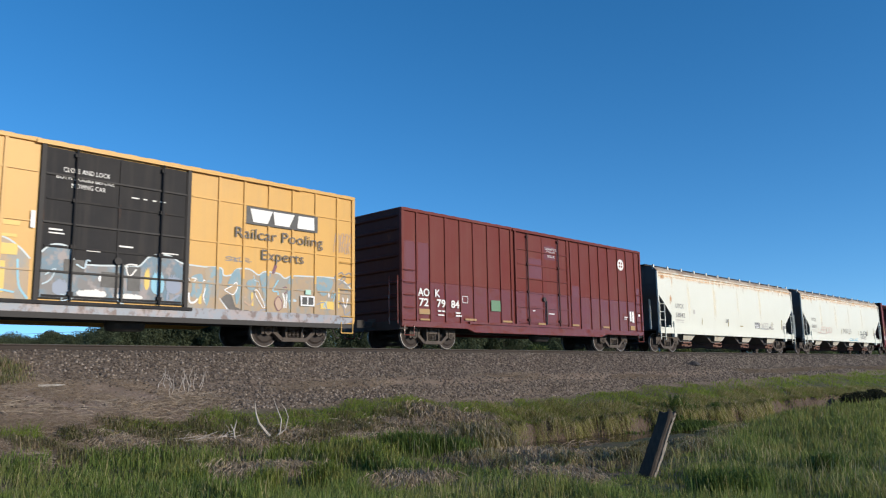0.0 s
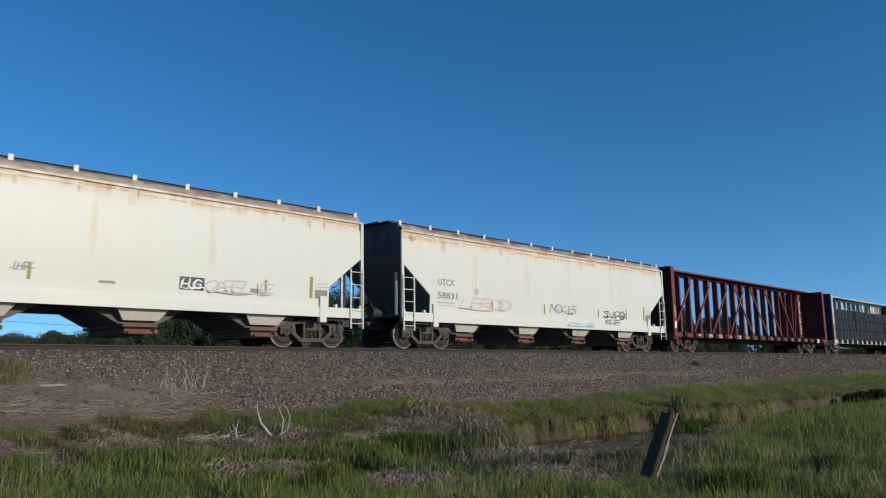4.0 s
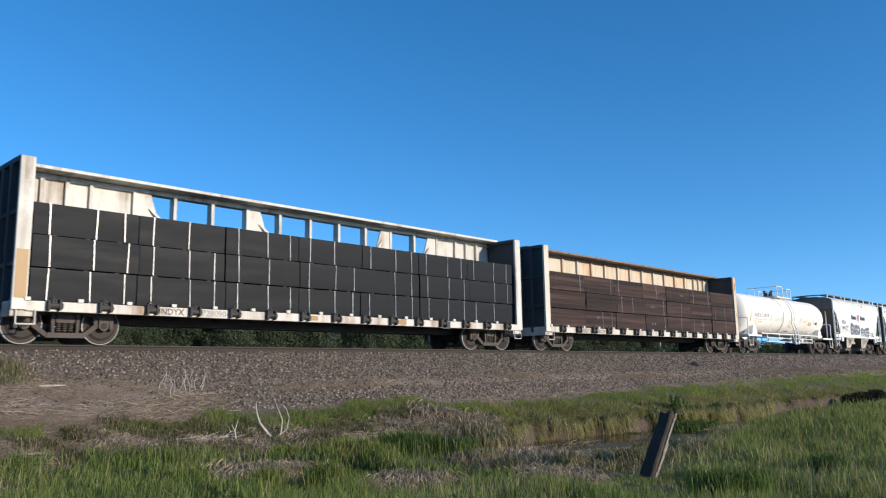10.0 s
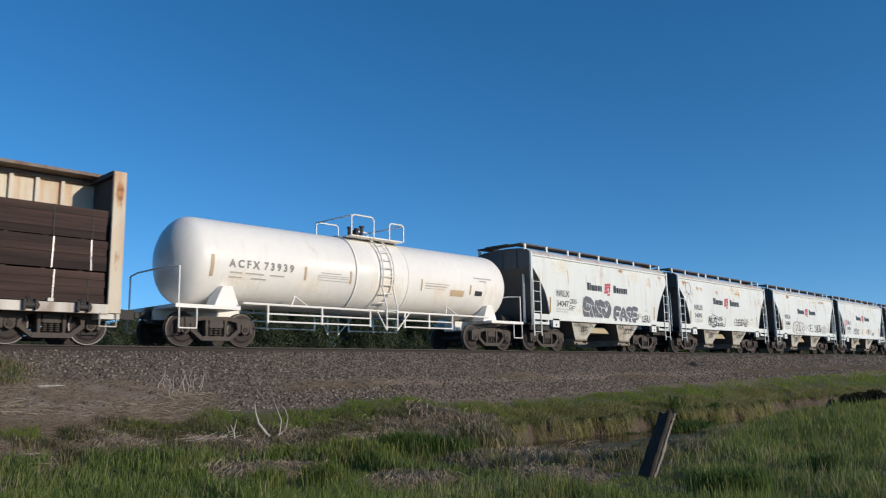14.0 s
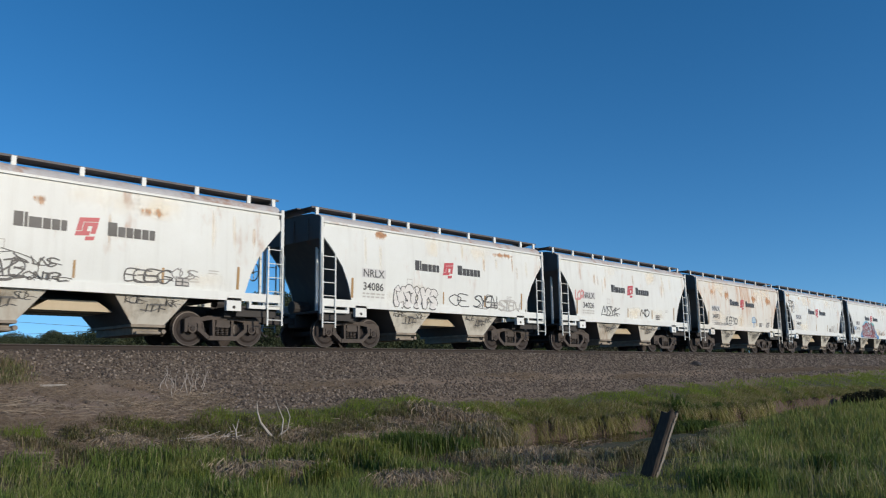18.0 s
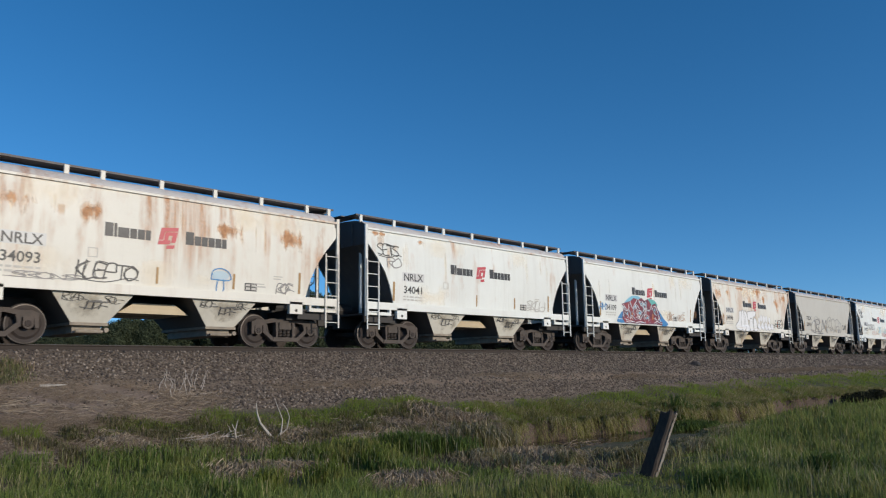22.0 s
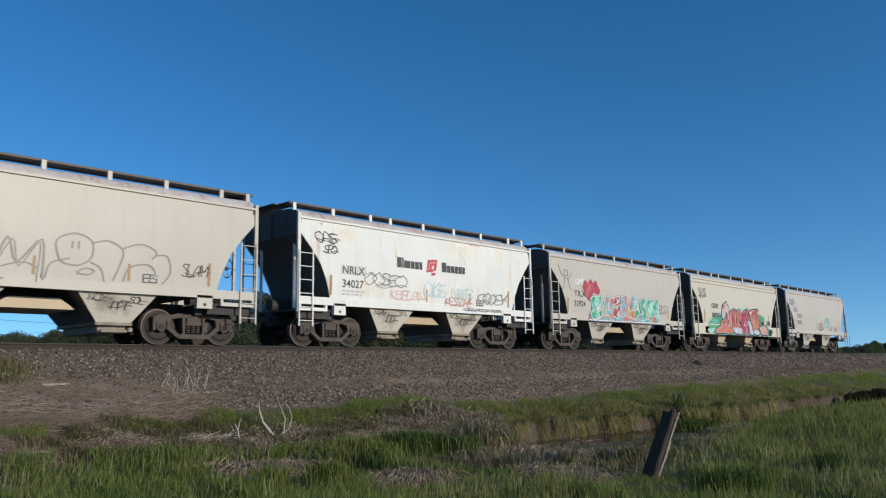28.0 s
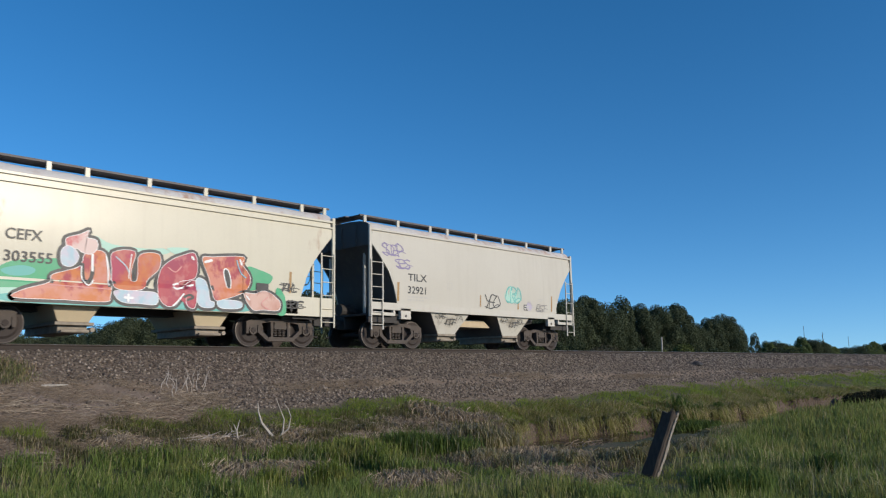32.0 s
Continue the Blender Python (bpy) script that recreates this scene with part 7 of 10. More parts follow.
for pts in ([(-2.6, 2.1), (-2.3, 1.85), (-2.05, 1.82)], [(-2.45, 2.1), (-2.2, 1.9)], [(-2.05, 1.85), (-1.95, 2.2)], [(-1.85, 2.3), (-1.7, 1.95), (-1.2, 2.4)], [(-2.4, 1.75), (-2.5, 1.5), (-2.2, 1.38), (-2.0, 1.6), (-2.3, 1.75)], [(-1.6, 1.95), (-1.3, 2.15), (-1.05, 1.95)], [(-1.1, 2.4), (-0.9, 2.1), (-0.65, 2.2)], [(-1.35, 1.55), (-1.0, 1.6), (-0.85, 1.85), (-1.15, 1.9)], [(-0.75, 2.3), (-0.55, 1.9), (-0.65, 1.5)],
            [(-0.6, 1.45), (-0.35, 1.7), (-0.15, 1.6), (-0.3, 1.4)], [(-0.45, 2.1), (-0.3, 1.9), (-0.05, 1.95), (0.0, 2.1)], [(0.05, 2.2), (0.3, 1.8), (0.55, 1.7)], [(0.25, 2.1), (0.45, 2.15), (0.7, 1.75), (0.9, 1.4)], [(0.3, 1.55), (0.6, 1.5)],) + ([(-1.5, 1.30), (-1.0, 1.36), (-0.6, 1.30)], [(0.2, 1.32), (0.5, 1.42), (0.9, 1.32)], [(-2.3, 1.33), (-1.9, 1.36), (-1.6, 1.32)]):
    sprayed_line(c, pts, 0.034, SP["white"], label="white outline of the lettering", sharp=True)
    sprayed_line(c, [(x + 0.12 * (i % 2), z - 0.10 + 0.06 * (i % 3)) for i, (x, z) in enumerate(pts)], 0.022, SP["pale"], sharp=True)
shards(c, -2.4, 0.9, 1.32, 2.3, 9, [SP["plum"], SP["white"], SP["pale"]], (0.018, 0.05), "graffiti_stroke", "broken strokes in the lettering", 0.034, 0.5)
for x, z, r in ((-1.45, 2.05, 0.10), (-1.05, 1.75, 0.12), (-0.35, 1.55, 0.09), (-2.15, 1.7, 0.08), (0.35, 1.95, 0.08), (-0.9, 2.2, 0.07)):
    sprayed(c, [(x - r, z), (x, z + r * 0.7), (x + r * 1.2, z + 0.02), (x + 0.02, z - r * 0.6)], SP["cyan"], sharp=True, label="pale blue facet of the lettering")
for ox in (-1.75, 0.15):
    piece(c, "I", ox - 0.12, ox + 0.14, 1.42, 1.78, [SP["orange"]], SP["tan"], 0.08, 0.012, base=0.034, label="orange sprayed bar")
tag(c, "BNK", 1.7, 2.2, 1.5, 1.85, SP["tan"], 0.03)
tag(c, "OKES", 2.75, 3.4, 1.55, 1.85, SP["tan"], 0.025)
tag(c, "AM", -4.4, -3.95, 1.8, 2.1, SP["blue"], 0.03)
c = HOPPERS["34096"]
FAT = ([(-2.74, 1.39), (-2.66, 1.56), (-2.31, 1.83), (-2.26, 2.25), (-2.08, 2.35), (-1.95, 2.19), (-1.94, 1.30), (-2.60, 1.28)], [(-1.94, 2.28), (-1.79, 2.39), (-1.61, 2.30), (-1.56, 1.30), (-1.92, 1.29)], [(-1.56, 2.26), (-1.40, 2.36), (-1.22, 2.25), (-1.03, 1.75), (-0.96, 1.29), (-1.53, 1.29)],
       [(-1.14, 2.26), (-0.97, 2.36), (-0.01, 2.40), (-0.05, 2.11), (-0.37, 2.05), (-0.35, 1.79), (-0.85, 1.84), (-1.07, 1.92)], [(-0.81, 1.85), (-0.68, 1.98), (-0.50, 1.95), (-0.37, 1.70), (-0.41, 1.28), (-0.89, 1.28)], [(-0.26, 1.88), (-0.14, 2.02), (0.09, 1.91), (0.20, 1.65), (0.16, 1.28), (-0.32, 1.28)])
for pts in FAT:
    sprayed(c, pts, SP["white"], 0.035, grey, label="white bubble letter with a dark rim")
sprayed_line(c, [(-1.42, 1.30), (-1.40, 2.0), (-1.3, 2.1)], 0.025, grey)
for x, z, r in ((0.55, 1.92, 0.16), (0.86, 2.02, 0.18), (0.50, 1.52, 0.20), (1.22, 1.98, 0.2), (1.0, 1.55, 0.22), (1.60, 2.0, 0.18), (1.50, 1.55, 0.22), (2.05, 1.95, 0.17), (1.98, 1.52, 0.2), (2.42, 1.56, 0.18)):
    sprayed(c, [(x + r * math.cos(a), z + r * 1.1 * math.sin(a)) for a in (0, 1.05, 2.1, 3.14, 4.2, 5.25)], SP["white"], 0.022, faint, label="faint white bubble shape")
tag(c, "HEO", 2.95, 4.1, 1.50, 2.05, black, 0.035)
tag(c, "I", 3.1, 3.6, 1.55, 1.95, SP["orange"], 0.07, label="orange sprayed stroke")
tag(c, "MU", -4.6, -4.0, 1.55, 2.05, SP["tan"], 0.04, label="faded brown scrawl")
c = HOPPERS["32931"]
tag(c, "WRLM", -2.9, -0.3, 1.40, 2.35, grey, 0.045, label="large grey outline graffiti", jig=0.14)
s = Shape()
for k, st in enumerate([[(0.0, 1.45), (0.1, 1.8), (0.5, 1.95)], [(0.25, 2.0), (0.2, 2.35), (0.6, 2.55), (1.0, 2.4), (1.0, 2.0), (0.7, 1.8), (0.35, 1.85), (0.25, 2.0)], [(1.0, 2.35), (1.4, 2.45), (1.75, 2.25), (1.7, 1.9), (1.55, 1.5)], [(1.0, 1.9), (1.25, 1.75), (1.35, 1.4)], [(1.75, 2.3), (2.2, 2.45), (2.6, 2.3), (2.5, 2.1)], [(1.8, 1.5), (1.95, 1.85), (2.4, 1.95), (2.6, 1.75), (2.4, 1.5)], [(2.6, 2.2), (2.9, 2.2), (3.0, 1.8), (2.8, 1.5)], [(0.55, 2.2), (0.56, 2.35)], [(0.7, 2.2), (0.7, 2.36)], [(0.7, 1.65), (0.9, 1.75), (1.1, 1.7), (0.95, 1.6), (0.72, 1.62)]]):
    ribbon(s, curved(st), 0.04, hopper_y, 0.009 + 0.0004 * k)
part("graffiti_piece", s, grey, c, "large grey outline graffiti of round forms")
tag(c, "SLAM", 3.3, 4.0, 1.75, 2.1, black, 0.025)
tag(c, "LUCAS", -2.0, -1.2, 1.32, 1.39, grey, 0.015)
c = HOPPERS["34027"]
tag(c, "JAS", -4.85, -4.1, 3.1, 3.45, black, 0.03, slant=-0.1)
tag(c, "SPO", -4.6, -4.15, 2.8, 3.05, black, 0.03)
tag(c, "OOSEO", -2.95, -1.3, 1.95, 2.35, grey, 0.03, jig=0.12)
tag(c, "OOOEY", 2.4, 3.9, 1.6, 2.0, grey, 0.03, jig=0.12)
tag(c, "KEFLAN", -1.9, -0.4, 1.55, 1.85, SP["faint_pink"], 0.024)
tag(c, "WIGE", -0.35, 0.6, 1.7, 2.2, SP["faint_cyan"], 0.035)
tag(c, "NAER", 1.0, 2.0, 1.75, 2.1, SP["faint_cyan"], 0.026)
tag(c, "KESSONE", 0.7, 2.0, 1.45, 1.75, SP["faint_red"], 0.024)
tag(c, "OGOATOFTER", 1.6, 3.6, 1.30, 1.40, grey, 0.018)
c = HOPPERS["32924"]
sprayed(c, [(-3.24, 2.72), (-3.0, 2.95), (-2.85, 2.82), (-2.6, 3.02), (-2.45, 2.86), (-2.2, 2.98), (-2.09, 2.80), (-1.9, 2.55), (-2.07, 2.35), (-2.45, 2.42), (-2.50, 2.07), (-2.75, 2.05), (-3.02, 2.23), (-3.18, 2.49)], WASH_CRIMSON, label="red sprayed flower shape")
tag(c, "LM", -3.7, -3.3, 2.75, 2.98, SP["white"], 0.05)
WILD = (([(-2.87, 1.25), (-2.6, 1.66), (-2.44, 1.46), (-2.1, 1.40), (-1.0, 1.55), (1.0, 1.45), (2.2, 1.55), (3.15, 1.7), (3.3, 1.27), (1.0, 1.26), (-1.5, 1.25)], WASH_CORAL),
        ([(-2.68, 2.15), (-2.48, 2.28), (-1.85, 2.32), (-1.81, 2.04), (-2.18, 1.75), (-2.21, 1.58), (-1.65, 1.79), (-1.65, 1.62), (-2.02, 1.35), (-2.50, 1.28), (-2.71, 1.44), (-2.46, 1.73)], WASH_TEAL),
        ([(-1.62, 2.08), (-1.34, 2.35), (-1.20, 2.34), (-1.31, 1.71), (-1.01, 1.77), (-0.90, 1.56), (-1.07, 1.25), (-1.38, 1.53), (-1.64, 1.44), (-1.75, 1.72)], WASH_CORAL),
        ([(-1.11, 2.25), (-0.41, 2.39), (-0.32, 2.20), (-0.71, 2.02), (-0.75, 1.87), (-0.28, 2.02), (-0.31, 1.75), (-0.62, 1.58), (-0.38, 1.52), (-0.61, 1.36), (-0.92, 1.49), (-1.04, 1.84)], WASH_WINE),) + (
        ([(-0.22, 2.39), (0.33, 2.49), (0.31, 2.10), (0.71, 2.32), (0.48, 1.96), (0.61, 1.51), (0.39, 1.47), (0.15, 1.71), (-0.06, 1.55), (-0.23, 1.76)], WASH_CORAL),
        ([(0.76, 2.14), (1.29, 2.27), (1.21, 1.90), (0.86, 1.87)], WASH_TEAL), ([(0.81, 2.38), (1.05, 2.48), (1.15, 2.30), (0.94, 2.19)], SP["cyan"]),
        ([(1.47, 2.33), (2.02, 2.44), (1.99, 2.17), (1.66, 2.06), (2.03, 1.89), (1.95, 1.44), (1.49, 1.33), (1.40, 1.64), (1.72, 1.66), (1.42, 1.96)], WASH_TEAL),
        ([(2.12, 2.34), (2.60, 2.43), (2.70, 2.14), (3.09, 2.54), (3.14, 1.84), (3.27, 1.35), (2.91, 1.28), (2.81, 1.74), (2.62, 1.48), (2.42, 1.79), (2.33, 1.25), (2.10, 1.29)], WASH_TEAL))
for pts, m in WILD:
    sprayed(c, pts, SP["slate"], 0.09, SP["slate"], sharp=True, name="graffiti_shade", label="dark shade behind a sprayed letter")
for pts, m in WILD:
    sprayed(c, pts, m, 0.03, SP["white"], sharp=True, label="teal, coral and wine-red graffiti letter with a white rim")
sprayed(c, [(0.52, 1.63), (0.74, 1.80), (0.93, 1.72), (0.92, 1.35)], SP["orange"], 0.025, SP["white"], label="orange half of a sprayed heart")
sprayed(c, [(0.93, 1.72), (1.14, 1.86), (1.36, 1.69), (1.08, 1.45), (0.92, 1.35)], SP["green"], 0.025, SP["white"], label="green half of a sprayed heart")
for x, z in ((-1.51, 1.73), (0.36, 1.78), (2.02, 1.62)):
    sprayed(c, [(x - 0.06, z - 0.2), (x + 0.05, z - 0.21), (x + 0.07, z + 0.2), (x - 0.05, z + 0.21)], SP["yellow"], sharp=True, label="yellow sprayed bar")
sprayed(c, [(-2.25, 1.78), (-2.0, 1.85), (-2.1, 1.66)], SP["chalk"])
s = Shape()
for k, st in enumerate([[(-4.9, 3.5), (-4.75, 3.1), (-4.5, 2.95), (-4.2, 2.95), (-4.0, 3.2)], [(-4.5, 2.95), (-4.6, 2.6), (-4.75, 2.4)], [(-4.3, 2.95), (-4.2, 2.6), (-4.05, 2.45)], [(-4.55, 3.05), (-4.5, 3.25), (-4.3, 3.25), (-4.3, 3.05), (-4.55, 3.05)]]):
    ribbon(s, curved(st), 0.04, hopper_y, 0.009 + 0.0004 * k)
part("graffiti_tag", s, grey, c, "thin grey line drawing")
tag(c, "ROS", 3.2, 3.85, 1.75, 2.15, grey, 0.03)
c = HOPPERS["303555"]


for pts, m in (([(-3.95, 1.44), (-3.6, 1.62), (-3.3, 1.80), (-2.84, 1.88), (-2.25, 1.90), (-2.3, 1.30), (-2.9, 1.05), (-3.4, 0.98), (-3.85, 1.12)], SP["green"]), ([(-4.1, 1.16), (-3.7, 1.18), (-2.9, 1.20), (-3.0, 0.92), (-3.6, 0.90), (-4.0, 0.98)], SP["mint"]), ([(-3.5, 1.60), (-3.1, 1.72), (-2.8, 1.66), (-2.9, 1.52), (-3.3, 1.48)], SP["teal"]),
               ([(-1.5, 2.56), (-1.1, 2.40), (-0.2, 2.38), (0.2, 2.43), (0.3, 2.3), (-1.0, 2.1)], SP["mint"]), ([(0.3, 2.45), (0.9, 2.5), (0.6, 2.3)], SP["mint"]), ([(2.65, 2.16), (3.0, 2.12), (3.48, 1.95), (3.26, 1.65), (2.71, 1.52), (2.5, 1.8)], SP["green"]),
               ([(3.62, 1.61), (3.86, 1.49), (3.93, 0.93), (3.62, 0.92)], SP["green"]), ([(-3.2, 1.1), (0, 1.2), (2.6, 1.2), (2.6, 0.92), (0, 0.90), (-3.2, 0.89)], SP["teal"])):
    sprayed(c, pts, m, y_of=skin_y, name="sprayed_background", label="green sprayed background")
BIG = (([(-3.24, 0.90), (-3.03, 1.18), (-2.51, 1.37), (-2.43, 1.56), (-2.09, 1.69), (-1.82, 1.82), (-1.73, 2.14), (-1.5, 2.22), (-1.27, 2.17), (-1.16, 1.88), (-1.08, 1.47), (-1.09, 1.13), (-1.21, 0.98), (-2.23, 0.92)], WASH_EMBER),
       ([(-2.18, 2.43), (-1.88, 2.56), (-1.66, 2.68), (-1.73, 2.51), (-1.49, 2.46), (-1.45, 2.26), (-1.6, 2.11), (-1.8, 2.13), (-1.93, 2.21), (-2.02, 2.14), (-2.15, 2.23)], WASH_PINK),
       ([(-2.28, 1.98), (-2.25, 2.18), (-2.1, 2.26), (-1.89, 2.11), (-1.89, 1.92), (-2.03, 1.78), (-2.22, 1.81)], WASH_SKY),
       ([(-0.99, 1.28), (-0.35, 1.30), (0.06, 1.27), (0.06, 0.94), (-0.37, 0.92), (-0.7, 0.92), (-0.91, 1.07)], WASH_SKY),) + (
       ([(-1.09, 2.20), (-0.54, 2.28), (-0.59, 1.86), (-0.60, 1.57), (-0.47, 1.54), (-0.43, 1.73), (-0.42, 2.20), (0.08, 2.27), (0.12, 1.91), (-0.16, 1.61), (-0.29, 1.36), (-0.67, 1.30), (-1.02, 1.37), (-1.08, 1.75)], WASH_RED),
       ([(1.14, 1.72), (1.43, 1.65), (1.53, 1.20), (1.66, 1.13), (1.62, 0.93), (1.29, 0.97), (1.16, 1.18)], WASH_SKY),
       ([(0.14, 1.84), (0.39, 2.13), (0.69, 2.29), (1.08, 2.37), (1.13, 1.77), (0.68, 1.61), (0.72, 1.48), (1.11, 1.67), (1.13, 0.96), (0.90, 0.92), (0.81, 1.28), (0.56, 0.94), (0.28, 0.93), (0.09, 1.27)], WASH_CRIMSON),
       ([(1.78, 1.19), (2.37, 1.20), (2.51, 1.10), (2.38, 0.94), (1.84, 0.92)], WASH_SKY),) + (
       ([(1.28, 2.27), (1.57, 2.34), (2.51, 2.43), (2.48, 2.22), (2.70, 1.97), (2.76, 1.74), (2.63, 1.50), (2.37, 1.36), (1.94, 1.22), (1.66, 1.21), (1.51, 1.73)], WASH_EMBER),
       ([(2.54, 1.41), (2.90, 1.43), (3.26, 1.53), (3.64, 1.32), (3.74, 1.16), (3.65, 0.94), (3.18, 0.92), (2.82, 0.96)], WASH_CLAY))
for pts, m in BIG:
    pts[:] = [(x, max(z, 0.99)) for x, z in pts]
    sprayed(c, pts, INK, 0.16, INK, skin_y, name="graffiti_shade", label="black rim behind a sprayed letter")
for pts, m in BIG:
    sprayed(c, pts, m, 0.012, SP["white"], skin_y, label="red, orange and pale blue graffiti letter")
sprayed(c, [(1.92, 1.99), (2.04, 2.03), (2.15, 1.77), (2.14, 1.51), (2.02, 1.61)], INK, 0.03, SP["white"], skin_y)
for pts, w, m in (([(-1.78, 1.85), (-1.74, 1.52), (-1.64, 1.43), (-1.55, 1.56), (-1.53, 1.80)], 0.09, INK), ([(-1.80, 1.80), (-1.76, 1.50), (-1.62, 1.36), (-1.50, 1.5)], 0.03, SP["white"]), ([(-1.56, 2.10), (-1.54, 1.72)], 0.06, SP["white"]),
                  ([(-1.24, 2.10), (-1.18, 1.8), (-1.14, 1.4)], 0.035, SP["white"]), ([(-2.5, 1.32), (-1.1, 1.30)], 0.02, SP["pink"]), ([(-1.0, 2.1), (-0.75, 1.9), (-0.66, 1.75)], 0.03, SP["pale"]), ([(-0.62, 2.2), (-0.66, 1.6)], 0.025, SP["white"]),
                  ([(0.35, 1.95), (0.55, 1.85), (0.7, 2.0)], 0.03, SP["pink"]), ([(0.62, 1.56), (0.5, 1.50), (0.6, 1.42), (1.05, 1.55)], 0.05, SP["white"]), ([(0.78, 1.3), (0.62, 1.1), (0.5, 0.98)], 0.035, SP["white"]), ([(0.8, 1.22), (0.95, 1.28), (1.05, 1.22), (0.9, 1.15)], 0.06, INK),
                  ([(1.36, 2.18), (1.55, 2.24)], 0.07, SP["white"]), ([(2.4, 2.33), (2.45, 2.2)], 0.05, SP["white"]),) + (([(0.98, 2.28), (1.03, 2.22)], 0.06, SP["white"]), ([(-0.75, 1.12), (-0.55, 1.12)], 0.06, SP["white"]), ([(-0.66, 1.2), (-0.66, 1.04)], 0.06, SP["white"]),
                  ([(2.62, 1.35), (2.72, 1.25)], 0.04, SP["white"]), ([(3.3, 1.35), (3.1, 1.15), (3.35, 1.0)], 0.025, SP["pink"]), ([(2.3, 2.3), (2.42, 2.0), (2.6, 1.85)], 0.03, SP["cyan"])):
    sprayed_line(c, pts, w, m, skin_y, label="highlight in the graffiti")
bars(c, [(2.95, 3.35, 1.55, 1.74)], INK, hopper_y, "data_plate", "black data panel", 0.03)
tag(c, "SUBS", -4.9, -4.1, 2.85, 3.3, black, 0.03)
tag(c, "TAML", 3.75, 4.3, 1.55, 1.80, black, 0.03)
tag(c, "ERTE", 3.95, 4.5, 1.10, 1.30, black, 0.03, y_of=lambda z: -1.574)
c = HOPPERS["32921"]
tag(c, "SOEP", -4.95, -4.1, 3.0, 3.4, SP["purple"], 0.03, slant=-0.2)
tag(c, "SES", -4.4, -3.8, 2.6, 2.95, SP["purple"], 0.03, slant=-0.2)
tag(c, "YEO", 0.0, 0.75, 1.5, 2.0, black, 0.035)
cloud(c, 1.1, 2.1, 1.75, 2.5, SP["mint"], rough=0.5, label="pale green sprayed scrawl")
tag(c, "CRO", 1.2, 2.0, 1.75, 2.4, SP["teal"], 0.04)
tag(c, "EST", 3.1, 3.7, 1.5, 1.75, grey, 0.025)
cloud(c, 2.45, 2.8, 1.5, 1.9, SP["lilac"], rough=0.3)
c = HOPPERS["58842"]
bars(c, [(2.65, 3.35, 1.42, 1.76)], INK, hopper_y, "sprayed_patch", "black sprayed patch")
tag(c, "HUG", 2.72, 3.25, 1.47, 1.70, SP["white"], 0.03)
tag(c, "WAFELIE", 3.4, 5.4, 1.42, 1.75, faint, 0.035)
tag(c, "IHF", -1.35, -0.95, 1.62, 1.8, grey, 0.02)
c = HOPPERS["58831"]
tag(c, "MOKIS", -0.5, 1.2, 1.50, 1.85, grey, 0.025)
tag(c, "SNIPO", 3.4, 5.0, 1.42, 1.75, black, 0.028)
tag(c, "EVE", 3.5, 4.6, 1.15, 1.36, grey, 0.022, y_of=lambda z: -1.575)
tag(c, "BILE", 0.7, 2.4, 0.98, 1.14, SP["cyan"], 0.03, y_of=lambda z: -1.575)
tag(c, "LFROD", -5.8, -3.2, 1.45, 1.85, fill("spray_washed_out", (0.62, 0.46, 0.40)), 0.03, label="washed-out red tag")
c = yellow_car


def low_y(z):
    return -1.504


SIDE_TAN = wash("spray_washed_side", (0.38, 0.265, 0.145), (0.34, 0.245, 0.155), (0.26, 0.245, 0.21), 1.3)
DOOR_PALE = wash("spray_washed_door", (0.14, 0.135, 0.135), (0.09, 0.17, 0.23), (0.25, 0.22, 0.215), 1.8)
SILL_PALE = wash("spray_washed_sill", (0.33, 0.285, 0.28), (0.26, 0.29, 0.33), (0.17, 0.125, 0.115), 2.4)
PALE_EDGE = fill("spray_pale_edge", (0.52, 0.60, 0.62))


def skyline(car, tops, z0, mat, y_of, lift, label):
    """A sprayed run of letters that melt together: the filled shape up to its stepped top, and the pale line round it."""
    line = curved(tops, 6)
    rows = [[(x, y_of(z) - lift, z0 + (z - z0) * j / 6) for x, z in line] for j in range(7)]
    part("sprayed_letters", Shape().sheet(rows), mat, car, label)
    s = Shape()
    ribbon(s, line, 0.04, y_of, lift + 0.002)
    part("sprayed_outline", s, PALE_EDGE, car, "pale sprayed outline")


def door_y(z):
    return -1.5365


skyline(c, [(-7.4, 1.9), (-7.0, 2.25), (-6.3, 2.3), (-6.1, 2.0), (-5.6, 2.05), (-5.3, 2.3), (-4.5, 2.28), (-4.2, 1.95), (-3.8, 2.0), (-3.4, 2.3), (-2.6, 2.35), (-2.2, 2.15), (-1.95, 1.9)], 0.94, SIDE_TAN, low_y, 0.002, "blue and tan graffiti letters over the lower side")
skyline(c, [(-1.74, 2.05), (-1.5, 2.26), (-1.15, 2.24), (-0.95, 1.9), (-0.5, 1.86), (0.1, 1.9), (0.55, 1.92), (0.85, 2.2), (1.3, 2.28), (1.6, 2.15), (1.74, 2.1)], 1.04, DOOR_PALE, door_y, 0.002, "grey and blue graffiti letters across the door")
skyline(c, [(1.92, 2.09), (2.38, 2.07), (2.86, 2.08), (2.95, 1.89), (3.18, 1.92), (3.36, 2.09), (3.74, 2.12), (4.04, 1.98), (4.24, 2.09), (4.7, 2.07), (4.92, 1.95), (5.18, 2.04), (5.84, 2.07), (6.66, 2.09), (7.1, 2.0), (7.36, 1.8)], 0.94, SIDE_TAN, low_y, 0.002, "blue and tan graffiti letters over the lower side")
# the dark under the sill is coloured on as a band; sprayed paint above
cloud(c, -7.44, 7.44, 0.56, 0.70, IRON, lambda z: -1.546, 0.002, name="sprayed_sill", label="dark band for the shade under the sill", rough=0.05, edge=0.01)
